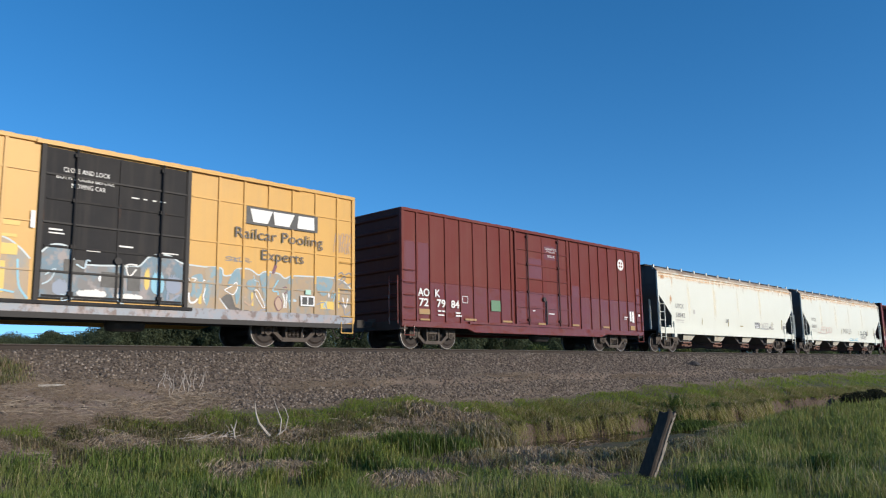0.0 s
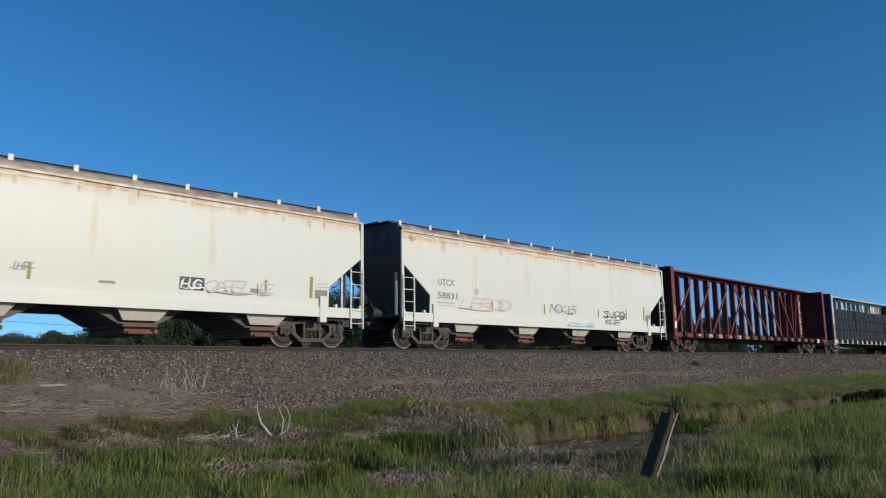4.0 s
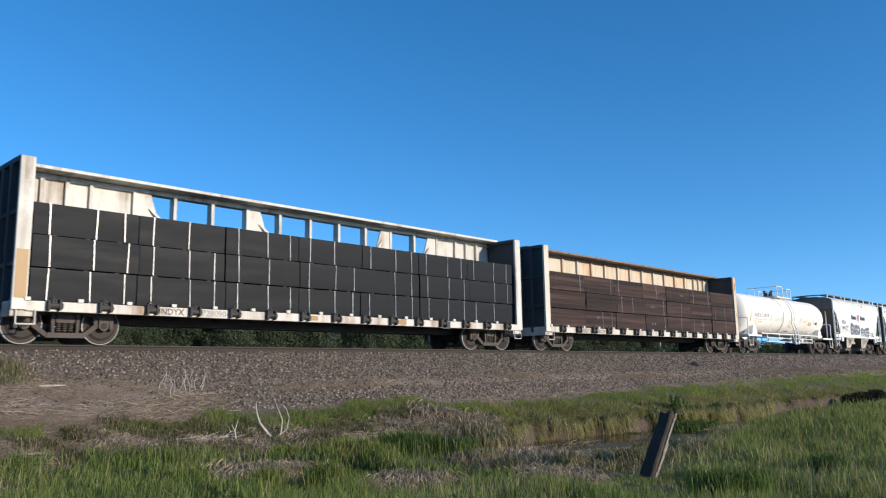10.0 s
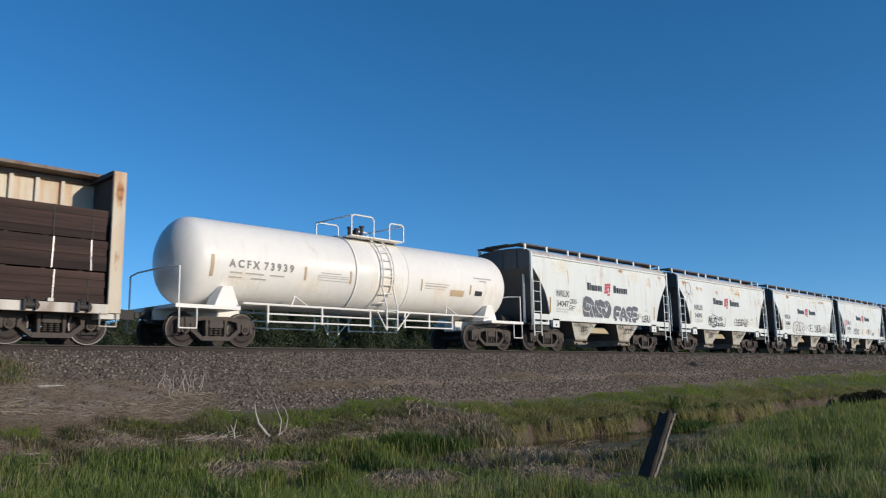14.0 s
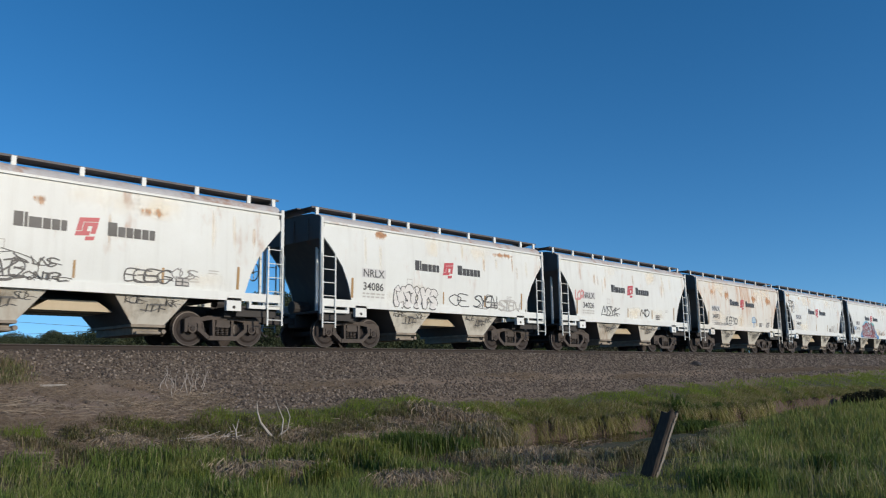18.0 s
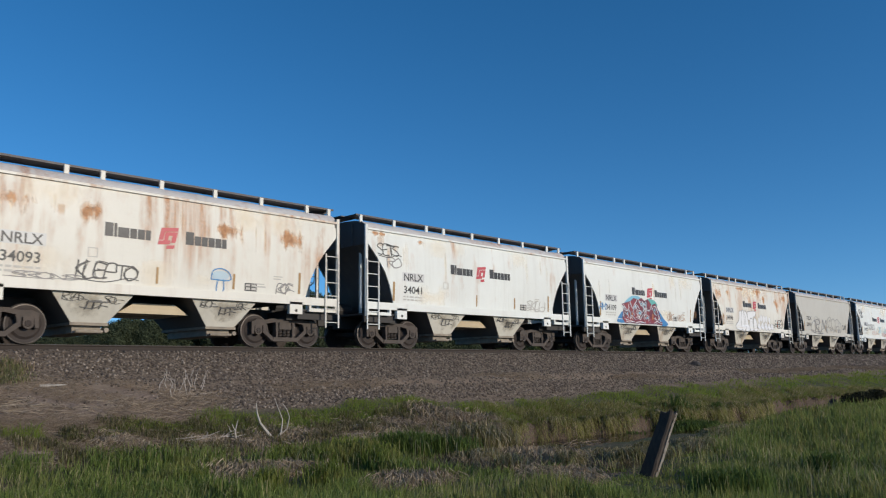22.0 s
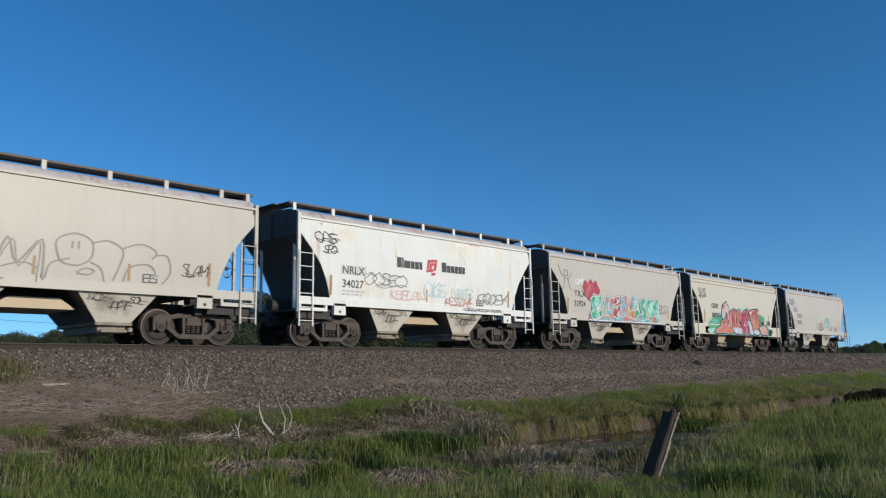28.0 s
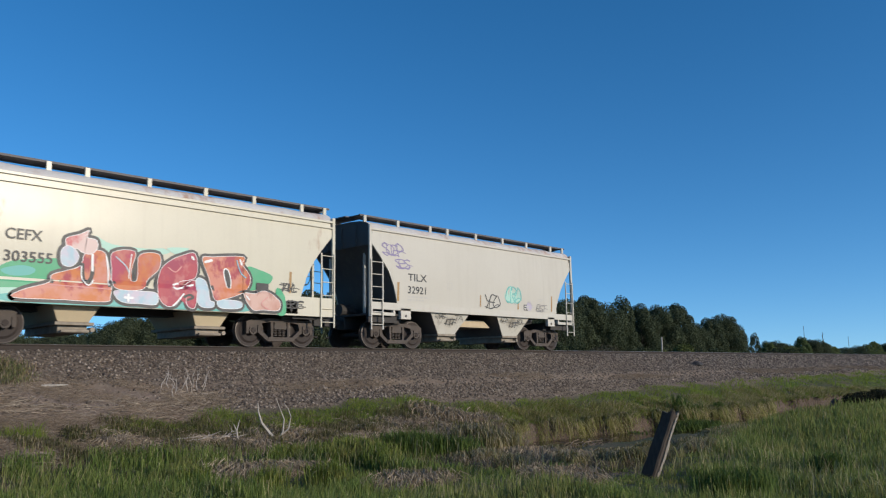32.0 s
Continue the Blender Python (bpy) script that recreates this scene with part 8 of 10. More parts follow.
cloud(c, -7.4, 7.4, 0.69, 0.97, SILL_PALE, lambda z: -1.546, 0.002, name="sprayed_sill", label="pale pink and white paint along the sill", rough=0.06, edge=0.02)
# the paint runs over ribs and stiffeners
for rx in yellow_ribs:
    bars(c, [(rx - 0.036, rx + 0.036, 0.94, 1.93 + 0.1 * math.sin(rx * 3))], SIDE_TAN, lambda z: -1.5425, "sprayed_rib", "sprayed paint over a rib", 0.002)
for a, b in ((-7.4, -1.95), (1.95, 7.36)):
    bars(c, [(a, b, 1.62, 1.66)], SIDE_TAN, lambda z: -1.5305, "sprayed_rib", "sprayed paint over a stiffener", 0.002)
# bare rectangles of the door and bold strokes among the letters
bars(c, [(-1.22, -0.75, 1.60, 1.95), (-0.35, 0.12, 1.35, 1.72), (0.30, 0.62, 1.30, 1.90)], INK, lambda z: door_y(z) - 0.005, "bare_patch", "dark bare patch of the door between the letters")
cloud(c, -0.42, -0.06, 1.46, 1.66, SP["white"], lambda z: door_y(z) - 0.008, 0.002, label="white sprayed spot", rough=0.1)
for x0, x1, z0, z1, m in ((-1.45, -1.1, 1.1, 1.5, "slate"), (0.72, 0.86, 1.35, 1.95, "yellow"), (0.9, 1.25, 1.25, 1.9, "cyan"), (1.3, 1.7, 1.3, 1.8, "slate"), (-0.9, -0.2, 1.08, 1.3, "chalk"), (0.0, 0.7, 1.08, 1.24, "chalk")):
    cloud(c, x0, x1, z0, z1, SP[m], lambda z: door_y(z) - 0.004, 0.002, rough=0.15)
BLUE_MIST = wash("spray_blue_mist", (0.16, 0.28, 0.34), (0.20, 0.30, 0.34), (0.34, 0.27, 0.185), 2.4)
for pts in ([(2.4, 2.04), (2.86, 2.05), (2.87, 1.64), (2.61, 1.59), (2.52, 1.15), (2.44, 1.05), (2.4, 1.37), (2.49, 1.65)], [(1.99, 1.75), (2.28, 1.87), (2.34, 1.59), (2.23, 1.22), (1.98, 1.29), (2.09, 1.48)], [(3.24, 2.0), (3.43, 2.07), (3.48, 1.54), (3.36, 1.1), (3.27, 1.52), (3.06, 1.6)],
            [(4.09, 1.98), (4.44, 2.03), (4.31, 1.65), (4.36, 1.16), (4.26, 1.15), (4.16, 1.59)], [(5.03, 1.86), (5.15, 1.97), (5.15, 1.2), (5.04, 1.0)], [(5.96, 2.04), (6.6, 2.05), (6.61, 1.77), (6.3, 1.5), (6.08, 1.68)], [(3.7, 1.8), (3.95, 1.85), (3.9, 1.55), (3.66, 1.6)],
            [(-6.9, 2.1), (-6.3, 2.2), (-6.4, 1.5), (-6.8, 1.2)], [(-5.2, 2.2), (-4.6, 2.2), (-4.8, 1.4), (-5.1, 1.1)],) + ([(-3.3, 2.2), (-2.8, 2.25), (-2.9, 1.5), (-3.2, 1.2)],):
    sprayed(c, pts, BLUE_MIST, y_of=low_y, name="spray_mist", label="faded blue sprayed mist")
for pts, m in (([(1.95, 1.73), (2.13, 1.74), (2.08, 1.66), (1.97, 1.64)], SIDE_TAN), ([(2.99, 1.5), (3.22, 1.62), (3.33, 1.72), (3.37, 1.58), (3.25, 1.38), (3.07, 1.44)], SIDE_TAN), ([(3.92, 1.47), (4.01, 1.53), (4.24, 1.15), (4.18, 1.08)], SIDE_TAN), ([(4.58, 1.22), (4.68, 1.4), (4.81, 1.29), (4.82, 1.09), (4.69, 1.01)], SP["tan"])):
    sprayed(c, pts, m, 0.025, SP["white"] if m is SIDE_TAN else SP["plum"], y_of=low_y, label="letter counter with a pale rim")
SHARD = fill("spray_dark_brown", (0.055, 0.045, 0.038))
sprayed(c, [(2.87, 1.24), (3.02, 1.37), (3.18, 1.38), (3.32, 1.05), (3.51, 0.98), (3.77, 0.97), (3.66, 0.95), (3.14, 0.95)], SHARD, y_of=low_y, sharp=True, label="dark brown sprayed shard")
for pts, w, m in (([(1.95, 1.34), (1.98, 1.12), (2.13, 1.12), (2.22, 1.27)], 0.05, "white"), ([(2.3, 1.59), (2.36, 1.71), (2.45, 1.65), (2.4, 1.42), (2.37, 1.25), (2.44, 1.1)], 0.035, "white"), ([(2.25, 1.5), (2.27, 1.1)], 0.09, "yellow"), ([(3.84, 1.45), (3.86, 1.12)], 0.07, "yellow"),
                  ([(2.86, 1.24), (3.1, 0.96)], 0.045, "white"), ([(4.83, 1.64), (4.95, 1.7), (5.0, 1.58), (4.9, 1.5)], 0.03, "plum"), ([(4.86, 1.5), (4.92, 1.3), (4.9, 1.1)], 0.05, "chalk"), ([(5.0, 1.48), (4.97, 1.1)], 0.04, "chalk"), ([(4.52, 2.08), (4.6, 2.28)], 0.10, "plum"), ([(6.5, 1.7), (6.52, 1.5)], 0.04, "white"),
                  ([(6.85, 1.2), (6.88, 1.75)], 0.12, "yellow"),
                  ([(7.05, 1.5), (7.15, 1.2), (7.25, 1.5)], 0.04, "white"), ([(-7.0, 1.2), (-6.6, 1.9), (-6.2, 1.2)], 0.07, "white"), ([(-5.6, 1.8), (-5.2, 1.2), (-4.9, 1.9)], 0.10, "plum"),) + (([(-4.3, 1.2), (-4.0, 1.7), (-3.6, 1.2)], 0.06, "white"), ([(-3.3, 1.6), (-2.9, 1.9), (-2.6, 1.5)], 0.09, "yellow"),
                  ([(-2.2, 1.85), (-2.15, 1.3), (-2.0, 1.05), (-1.95, 1.0)], 0.05, "cyan")):
    q = Shape()
    ribbon(q, curved(pts), w, low_y, 0.0062)
    part("spray_stroke", q, SP[m], c)
bars(c, [(-2.62, -2.22, 1.95, 2.2), (-2.7, -2.2, 2.62, 2.72), (-2.7, -2.25, 2.35, 2.42), (-2.65, -2.45, 1.1, 1.8)], SP["yellow"], lambda z: -1.51, "stencil_patch", "ochre stencil patch")
for k in range(22):
    x, z = spray.uniform(-7.2, 7.1), spray.uniform(1.0, 1.9)
    q = Shape()
    pts = [(x, z)]
    for j in range(3):
        x, z = x + spray.uniform(-0.3, 0.3), min(1.95, max(0.98, z + spray.uniform(-0.3, 0.3)))
        pts.append((x, z))
    ribbon(q, curved(pts), spray.uniform(0.02, 0.05), lambda z: -1.546 if -2.1 < x < 2.1 else -1.512, 0.004 + 0.00015 * k)
    part("spray_stroke", q, spray.choice((SP["pale"], SP["slate"], SP["tan"], SP["chalk"], SP["cyan"])), c)
bars(c, [(6.2, 6.7, 1.12, 1.36)], SP["yellow"], lambda z: -1.51, "stencil_patch", "ochre stencil patch")
bars(c, [(-0.72, -0.4, 2.18, 2.2), (0.0, 0.4, 2.36, 2.4)], INK_WHITE, lambda z: -1.545, "small_print")
bars(c, [(5.45, 5.95, 1.18, 1.48)], SP["white"], lambda z: -1.552, "data_plate", "white framed data panel")
bars(c, [(5.50, 5.68, 1.22, 1.44), (5.72, 5.9, 1.22, 1.44)], INK, lambda z: -1.556, "data_plate")
bars(c, [(5.62, 5.82, 1.52, 1.66)], SP["mint"], lambda z: -1.550, "sticker", "pale green sticker")
tag(c, "OC", 6.75, 7.35, 1.9, 2.3, grey, 0.04, y_of=low_y)
tag(c, "SAKUR", 3.0, 3.7, 2.3, 2.42, grey, 0.015, y_of=low_y)
tag(c, "MARKER", 6.7, 7.3, 2.9, 3.5, SP["tan"], 0.02, y_of=low_y)
# ---- plants and stones ----


def leaf_material(name, dark, light, dry=None, dry_share=0.2, through=0.35, clump=None):
    """Blades and leaves: each its own shade, with some light let through."""
    m, nt, b = nodes_of(name)
    geo = nt.nodes.new("ShaderNodeNewGeometry")
    rnd = geo.outputs["Random Per Island"]
    col = mixed(nt, ramp(nt, rnd, 0.0, 1.0), dark, light)
    if dry:
        wn_ = nt.nodes.new("ShaderNodeTexWhiteNoise")
        wn_.noise_dimensions = "1D"
        nt.links.new(rnd, wn_.inputs["W"])
        col = mixed(nt, ramp(nt, wn_.outputs["Value"], 1 - dry_share, 1 - dry_share + 0.02), col, dry)
    patch = noise_node(nt, 0.8, 3, 0.6, shift=False)
    col = mixed(nt, ramp(nt, patch, 0.35, 0.7, 0.0, 0.5), col, tuple(c * 0.9 for c in dark))
    if clump:
        tone_ = noise_node(nt, 2.3, 2, 0.5, shift=False)
        col = mixed(nt, ramp(nt, tone_, 0.48, 0.68, 0.0, 0.65), col, clump)
    nt.links.new(col, b.inputs["Base Color"])
    b.inputs["Roughness"].default_value = 0.8
    b.inputs["Specular IOR Level"].default_value = 0.12
    tr = nt.nodes.new("ShaderNodeBsdfTranslucent")
    nt.links.new(col, tr.inputs["Color"])
    mx = nt.nodes.new("ShaderNodeMixShader")
    mx.inputs[0].default_value = through
    out = nt.nodes["Material Output"]
    nt.links.new(b.outputs[0], mx.inputs[1])
    nt.links.new(tr.outputs[0], mx.inputs[2])
    nt.links.new(mx.outputs[0], out.inputs["Surface"])
    return m


GRASS = leaf_material("grass_green", (0.110, 0.168, 0.042), (0.285, 0.355, 0.100), (0.44, 0.40, 0.21), 0.09, 0.45, (0.27, 0.26, 0.09))
GRASS_MEADOW = leaf_material("grass_meadow", (0.135, 0.175, 0.048), (0.315, 0.355, 0.108), (0.45, 0.39, 0.21), 0.08, 0.45, (0.31, 0.27, 0.105))
GRASS_DEEP = leaf_material("grass_deep", (0.075, 0.125, 0.032), (0.215, 0.28, 0.075), (0.44, 0.40, 0.22), 0.06, 0.45)
GRASS_BRIGHT = leaf_material("grass_bright", (0.13, 0.185, 0.034), (0.33, 0.38, 0.09), (0.50, 0.44, 0.23), 0.12, 0.45, (0.35, 0.32, 0.12))
GRASS_STRIP = leaf_material("grass_strip", (0.170, 0.235, 0.042), (0.270, 0.350, 0.068), (0.34, 0.30, 0.12), 0.06, 0.5, (0.25, 0.275, 0.075))
HALF_DRY = leaf_material("grass_half_dry", (0.17, 0.16, 0.06), (0.40, 0.35, 0.17), (0.56, 0.46, 0.30), 0.4, 0.4)
STRAW = leaf_material("dry_straw", (0.16, 0.122, 0.088), (0.40, 0.325, 0.25), None, 0, 0.2)
TREE_LEAF = leaf_material("tree_leaf", (0.048, 0.064, 0.036), (0.098, 0.116, 0.064), None, 0, 0.2)
SHRUB_LEAF = leaf_material("shrub_leaf", (0.034, 0.048, 0.024), (0.088, 0.104, 0.050), None, 0, 0.25)
MATTED = leaf_material("matted_grass", (0.24, 0.185, 0.125), (0.58, 0.48, 0.35), None, 0, 0.3)
BARK = plain("bark_grey_brown", (0.10, 0.08, 0.06), 0.9, 0, 0.35, 5, 0.5, (3, 3, 0.4))
WEED_STALK = plain("dead_weed_stalk", (0.42, 0.37, 0.32), 0.85, 0, 0.4, 6, 0.3)
DEADWOOD = plain("dead_wood_pale", (0.42, 0.38, 0.33), 0.8, 0, 0.3, 6, 0.4)
# weathered wood, darkened further for the post's shaded face
POST_WOOD = plain("weathered_shaded_post_wood", (0.060, 0.046, 0.036), 0.9, 0, 0.55, 5, 0.6, (6, 6, 0.4))

rng = np.random.default_rng(7)


def fan(n, r0, r1, turn0=14.0, turn1=77.0):
    """Points over the ground in a fan from the origin, thinning with distance."""
    a = np.radians(rng.uniform(turn0, turn1, n))
    r = np.exp(rng.uniform(np.log(r0), np.log(r1), n))
    return r * np.sin(a), r * np.cos(a), r


def blades(pts, heights, widths, leans, mat, name, label, category, roll=0.0):
    """Tapered, bent blades joined in one object. leans: how far the tip moves in x and y; roll: how far flat blades turn on edge."""
    n = len(pts)
    a = rng.uniform(0, math.pi, n)
    r = rng.uniform(-roll, roll, n)
    side = np.stack([np.cos(a) * np.cos(r), np.sin(a) * np.cos(r), np.sin(r)], 1) * widths[:, None] / 2
    up = np.stack([leans[:, 0] * 0.35, leans[:, 1] * 0.35, heights * 0.6], 1)
    tip = np.stack([leans[:, 0], leans[:, 1], heights * np.where(heights > 0, 1, 1)], 1)
    v = np.empty((n, 5, 3))
    v[:, 0], v[:, 1] = pts - side, pts + side
    v[:, 2], v[:, 3] = pts + up + side * 0.75, pts + up - side * 0.75
    v[:, 4] = pts + tip
    k = np.arange(n) * 5
    loops = np.stack([k, k + 1, k + 2, k + 3, k + 3, k + 2, k + 4], 1).ravel()
    starts = np.stack([np.arange(n) * 7, np.arange(n) * 7 + 4], 1).ravel()
    me = bpy.data.meshes.new(name)
    me.vertices.add(n * 5)
    me.vertices.foreach_set("co", v.ravel())
    me.loops.add(n * 7)
    me.loops.foreach_set("vertex_index", loops)
    me.polygons.add(n * 2)
    me.polygons.foreach_set("loop_start", starts)
    me.update(calc_edges=True)
    me.materials.append(mat)
    ob = new(name, me)
    return tagged(ob, label, category, kind="stuff")


def on_ground(xs_, ys_):
    return np.array([(x, y, ground_z(x, y) - 0.02) for x, y in zip(xs_, ys_)])


def lump(x, y, s=0.9, o=0.0):
    return 0.5 + noise.noise(Vector((x * s, y * s, 5 + o)))


def arched(pts, out, rise, drop, widths, mat, name, label, category="grass", roll=0.0):
    """Blades that rise, bend over and hang: pts feet, out the reach in x and y; roll: how far they turn on edge."""
    n = len(pts)
    a = np.arctan2(out[:, 1], out[:, 0]) + math.pi / 2
    r = rng.uniform(-roll, roll, n)
    side = np.stack([np.cos(a) * np.cos(r), np.sin(a) * np.cos(r), np.sin(r)], 1) * widths[:, None] / 2
    m1 = np.stack([out[:, 0] * 0.35, out[:, 1] * 0.35, rise], 1)
    m2 = np.stack([out[:, 0] * 0.75, out[:, 1] * 0.75, rise * 0.7 - drop * 0.3], 1)
    tip = np.stack([out[:, 0], out[:, 1], -drop], 1)
    v = np.empty((n, 7, 3))
    v[:, 0], v[:, 1] = pts - side, pts + side
    v[:, 2], v[:, 3] = pts + m1 + side, pts + m1 - side
    v[:, 4], v[:, 5] = pts + m2 + side * 0.8, pts + m2 - side * 0.8
    v[:, 6] = pts + tip
    k = np.arange(n) * 7
    me = bpy.data.meshes.new(name)
    me.vertices.add(n * 7)
    me.vertices.foreach_set("co", v.ravel())
    me.loops.add(n * 11)
    me.loops.foreach_set("vertex_index", np.stack([k, k + 1, k + 2, k + 3, k + 3, k + 2, k + 4, k + 5, k + 5, k + 4, k + 6], 1).ravel())
    me.polygons.add(n * 3)
    me.polygons.foreach_set("loop_start", np.stack([np.arange(n) * 11, np.arange(n) * 11 + 4, np.arange(n) * 11 + 8], 1).ravel())
    me.update(calc_edges=True)
    me.materials.append(mat)
    return tagged(new(name, me), label, category, kind="stuff")


def gap_in(x, y):
    """True where the near grass gives way to a matted or bare patch."""
    for cx, cy, rx, ry in BARE:
        if ((x - cx) / rx) ** 2 + ((y - cy) / ry) ** 2 < 1 + 0.5 * noise.noise(Vector((x * 2, y * 2, 0))):
            return True
    return False


def tan_patch(x, y):
    """How much straw lies low on the ballast: broken streaks along the slope."""
    return smooth(0.42, 0.15, abs(y - 16.05 - 0.12 * math.sin(x * 0.4))) * smooth(-0.12, 0.22, noise.noise(Vector((x * 0.23, y * 0.9, 3.3))) + 0.25 * smooth(30, 45, x))


def trodden(x, y):
    """The share of its height that grass keeps before the matted patches."""
    k = 1.0
    for cx, cy, rx, ry in BARE:
        d = ((x - cx) / (rx + 0.25)) ** 2 + ((y - cy + 0.75) / (ry + 0.9)) ** 2
        k = min(k, 0.42 + 0.58 * smooth(0.6, 1.3, d))
    return k


def left_end(x):
    """Where the tall grass ends beside the dry bank."""
    return between(x, ((0, 12.5), (5.5, 12.4), (7.3, 11.9), (9, 11.75), (12, 11.3)))


BARE = ((6.8, 10.9, 0.75, 0.65), (7.55, 10.35, 0.5, 0.5), (7.9, 8.2, 0.8, 0.55), (7.3, 8.0, 0.5, 0.4), (9.6, 9.4, 0.5, 0.35), (9.1, 6.1, 0.45, 0.35), (10.1, 6.7, 0.5, 0.35), (9.4, 7.2, 0.4, 0.3), (11.5, 8.2, 1.2, 0.8), (12.5, 8.0, 0.9, 0.7), (9.3, 4.1, 0.3, 0.3))


def tufts(centres, count, spread, reach, rise, hang, width, mat, name, label, toward=None, category="grass", roll=0.0):
    """Clumps of arching blades. centres: x, y and size of each clump; toward: an angle to which the blades are combed."""
    c = np.array(centres, float)
    k = np.maximum(3, (count * np.minimum(1.6, c[:, 2])).astype(int))
    i = np.repeat(np.arange(len(c)), k)
    n = len(i)
    size = c[i, 2]
    fx, fy = c[i, 0] + rng.normal(0, spread, n) * size, c[i, 1] + rng.normal(0, spread, n) * size
    a = rng.uniform(0, 2 * math.pi, n) if toward is None else rng.normal(toward, 0.8, n)
    q = rng.uniform(*reach, n) * size
    far = np.maximum(1, np.hypot(fx, fy) / 11)
    feet = np.stack([fx, fy, np.array([ground_z(x, y) for x, y in zip(fx, fy)]) - 0.02], 1)
    return arched(feet, np.stack([q * np.cos(a), q * np.sin(a)], 1), rng.uniform(*rise, n) * size, rng.uniform(*hang, n) * size, rng.uniform(0.6, 1.3, n) * width * far, mat, name, label, category, roll)


def near_field(x, y):
    return y > 1.0 and (y < near_end(x) + 0.25 or (x < 1.02 * y and y < left_end(x) + 0.15))


# the near meadow: upright blades in loose clumps, and tussocks among them; thinner over the trodden patches
gx, gy, gr = fan(210000, 6.3, 46)
keep = np.array([near_field(x, y) and lump(x, y, 1.6, 61) > 0.22 + 0.3 * rng.random() and (rng.random() < 0.10 or not gap_in(x, y)) for x, y in zip(gx, gy)])
gx, gy, gr = gx[keep], gy[keep], gr[keep]
n = len(gx)
hs = np.array([(0.11 + 0.15 * lump(x, y, 0.5, 9) + 0.12 * lump(x, y, 1.9, 8)) * (1 - 0.35 * smooth(8.4, 9.6, x) * smooth(15, 12, x)) * trodden(x, y) for x, y in zip(gx, gy)]) * rng.uniform(0.6, 1.35, n)
blades(on_ground(gx, gy), hs, 0.0105 * np.maximum(1, gr / 11) * rng.uniform(0.7, 1.4, n), np.stack([rng.normal(0.02, 0.08, n), rng.normal(-0.02, 0.08, n)], 1), GRASS, "grass", "green meadow grass in loose clumps", "grass")
gx, gy, gr = fan(6500, 6.3, 46)
spots = []
for x, y, r in zip(gx, gy, gr):
    if near_field(x, y) and lump(x, y) > 0.10 + 0.35 * rng.random() and (rng.random() < 0.08 or not gap_in(x, y)):
        size = (0.62 + 0.6 * lump(x, y, 0.6, 9)) * rng.uniform(0.7, 1.25) * max(1.0, min(1.5, r / 14))
        low = (1 - 0.35 * smooth(8.4, 9.6, x) * smooth(15, 12, x)) * (1 - 0.3 * smooth(2.0, 0.2, near_end(x) - y) * smooth(9.5, 12, x))
        spots.append((x, y, size * low * trodden(x, y)))
split = [s for s in spots if s[0] < 1.05 * s[1]]
tufts(split, 30, 0.11, (0.02, 0.15), (0.13, 0.27), (-0.36, -0.10), 0.0115, GRASS, "grass", "lush green grass tussocks of the meadow")
split = [s for s in spots if s[0] >= 1.05 * s[1]]
tufts(split, 24, 0.15, (0.02, 0.12), (0.13, 0.26), (-0.36, -0.12), 0.0105, GRASS_MEADOW, "grass", "tall olive-green meadow grass")
# a few fuller, brighter tussocks and one dark one stand out
tufts([(8.6, 11.0, 1.25), (8.95, 10.75, 1.3), (9.25, 11.3, 1.2), (8.3, 10.6, 1.0), (9.0, 10.2, 1.1), (8.6, 9.9, 1.0), (7.9, 11.5, 0.9), (9.7, 11.0, 1.0), (6.9, 9.0, 1.1), (6.2, 9.4, 1.0), (5.6, 10.4, 1.0)], 330, 0.13, (0.03, 0.22), (0.16, 0.34), (-0.42, -0.06), 0.011, GRASS_BRIGHT, "grass_tussock", "full bright green grass tussock")
tufts([(9.75, 10.6, 1.5), (10.1, 10.35, 1.4), (10.4, 10.9, 1.2), (10.6, 10.0, 1.2), (9.3, 4.35, 1.2), (9.6, 4.2, 1.1), (12.4, 4.15, 1.0)], 380, 0.14, (0.03, 0.22), (0.16, 0.34), (-0.42, -0.08), 0.011, GRASS_DEEP, "grass_tussock", "deep green grass tussock")
# pale stems that stand over the grass, most on the open side
gx, gy, gr = fan(26000, 6.5, 45)
keep = np.array([y < near_end(x) and lump(x, y, 0.4, 7) > 0.66 - 0.30 * smooth(7, 13, x) for x, y in zip(gx, gy)])
gx, gy, gr = gx[keep], gy[keep], gr[keep]
blades(on_ground(gx, gy), rng.uniform(0.18, 0.40, len(gx)), 0.007 * np.maximum(1, gr / 9), np.stack([rng.normal(0.02, 0.08, len(gx)), rng.normal(0, 0.08, len(gx))], 1),
       leaf_material("pale_stem", (0.20, 0.22, 0.08), (0.40, 0.38, 0.19), (0.42, 0.35, 0.22), 0.2, 0.3), "dry_stems", "pale dry stems in the meadow", "grass")


def strewn(n, x0, x1, y0, y1, ok):
    """Even points over a rectangle of ground where ok says so."""
    px, py = rng.uniform(x0, x1, n), rng.uniform(y0, y1, n)
    keep = np.array([ok(x, y) for x, y in zip(px, py)])
    return px[keep], py[keep]


# the green strip below the ballast: short, close and soft
def strip_top(x):
    return between(x, ((3, 13.75), (5.6, 14.0), (6.8, 14.25), (8, 14.55), (11, 14.5), (12.4, 14.9), (16, 14.8), (21, 14.65), (29, 15.05), (41, 15.2), (62, 15.6)))


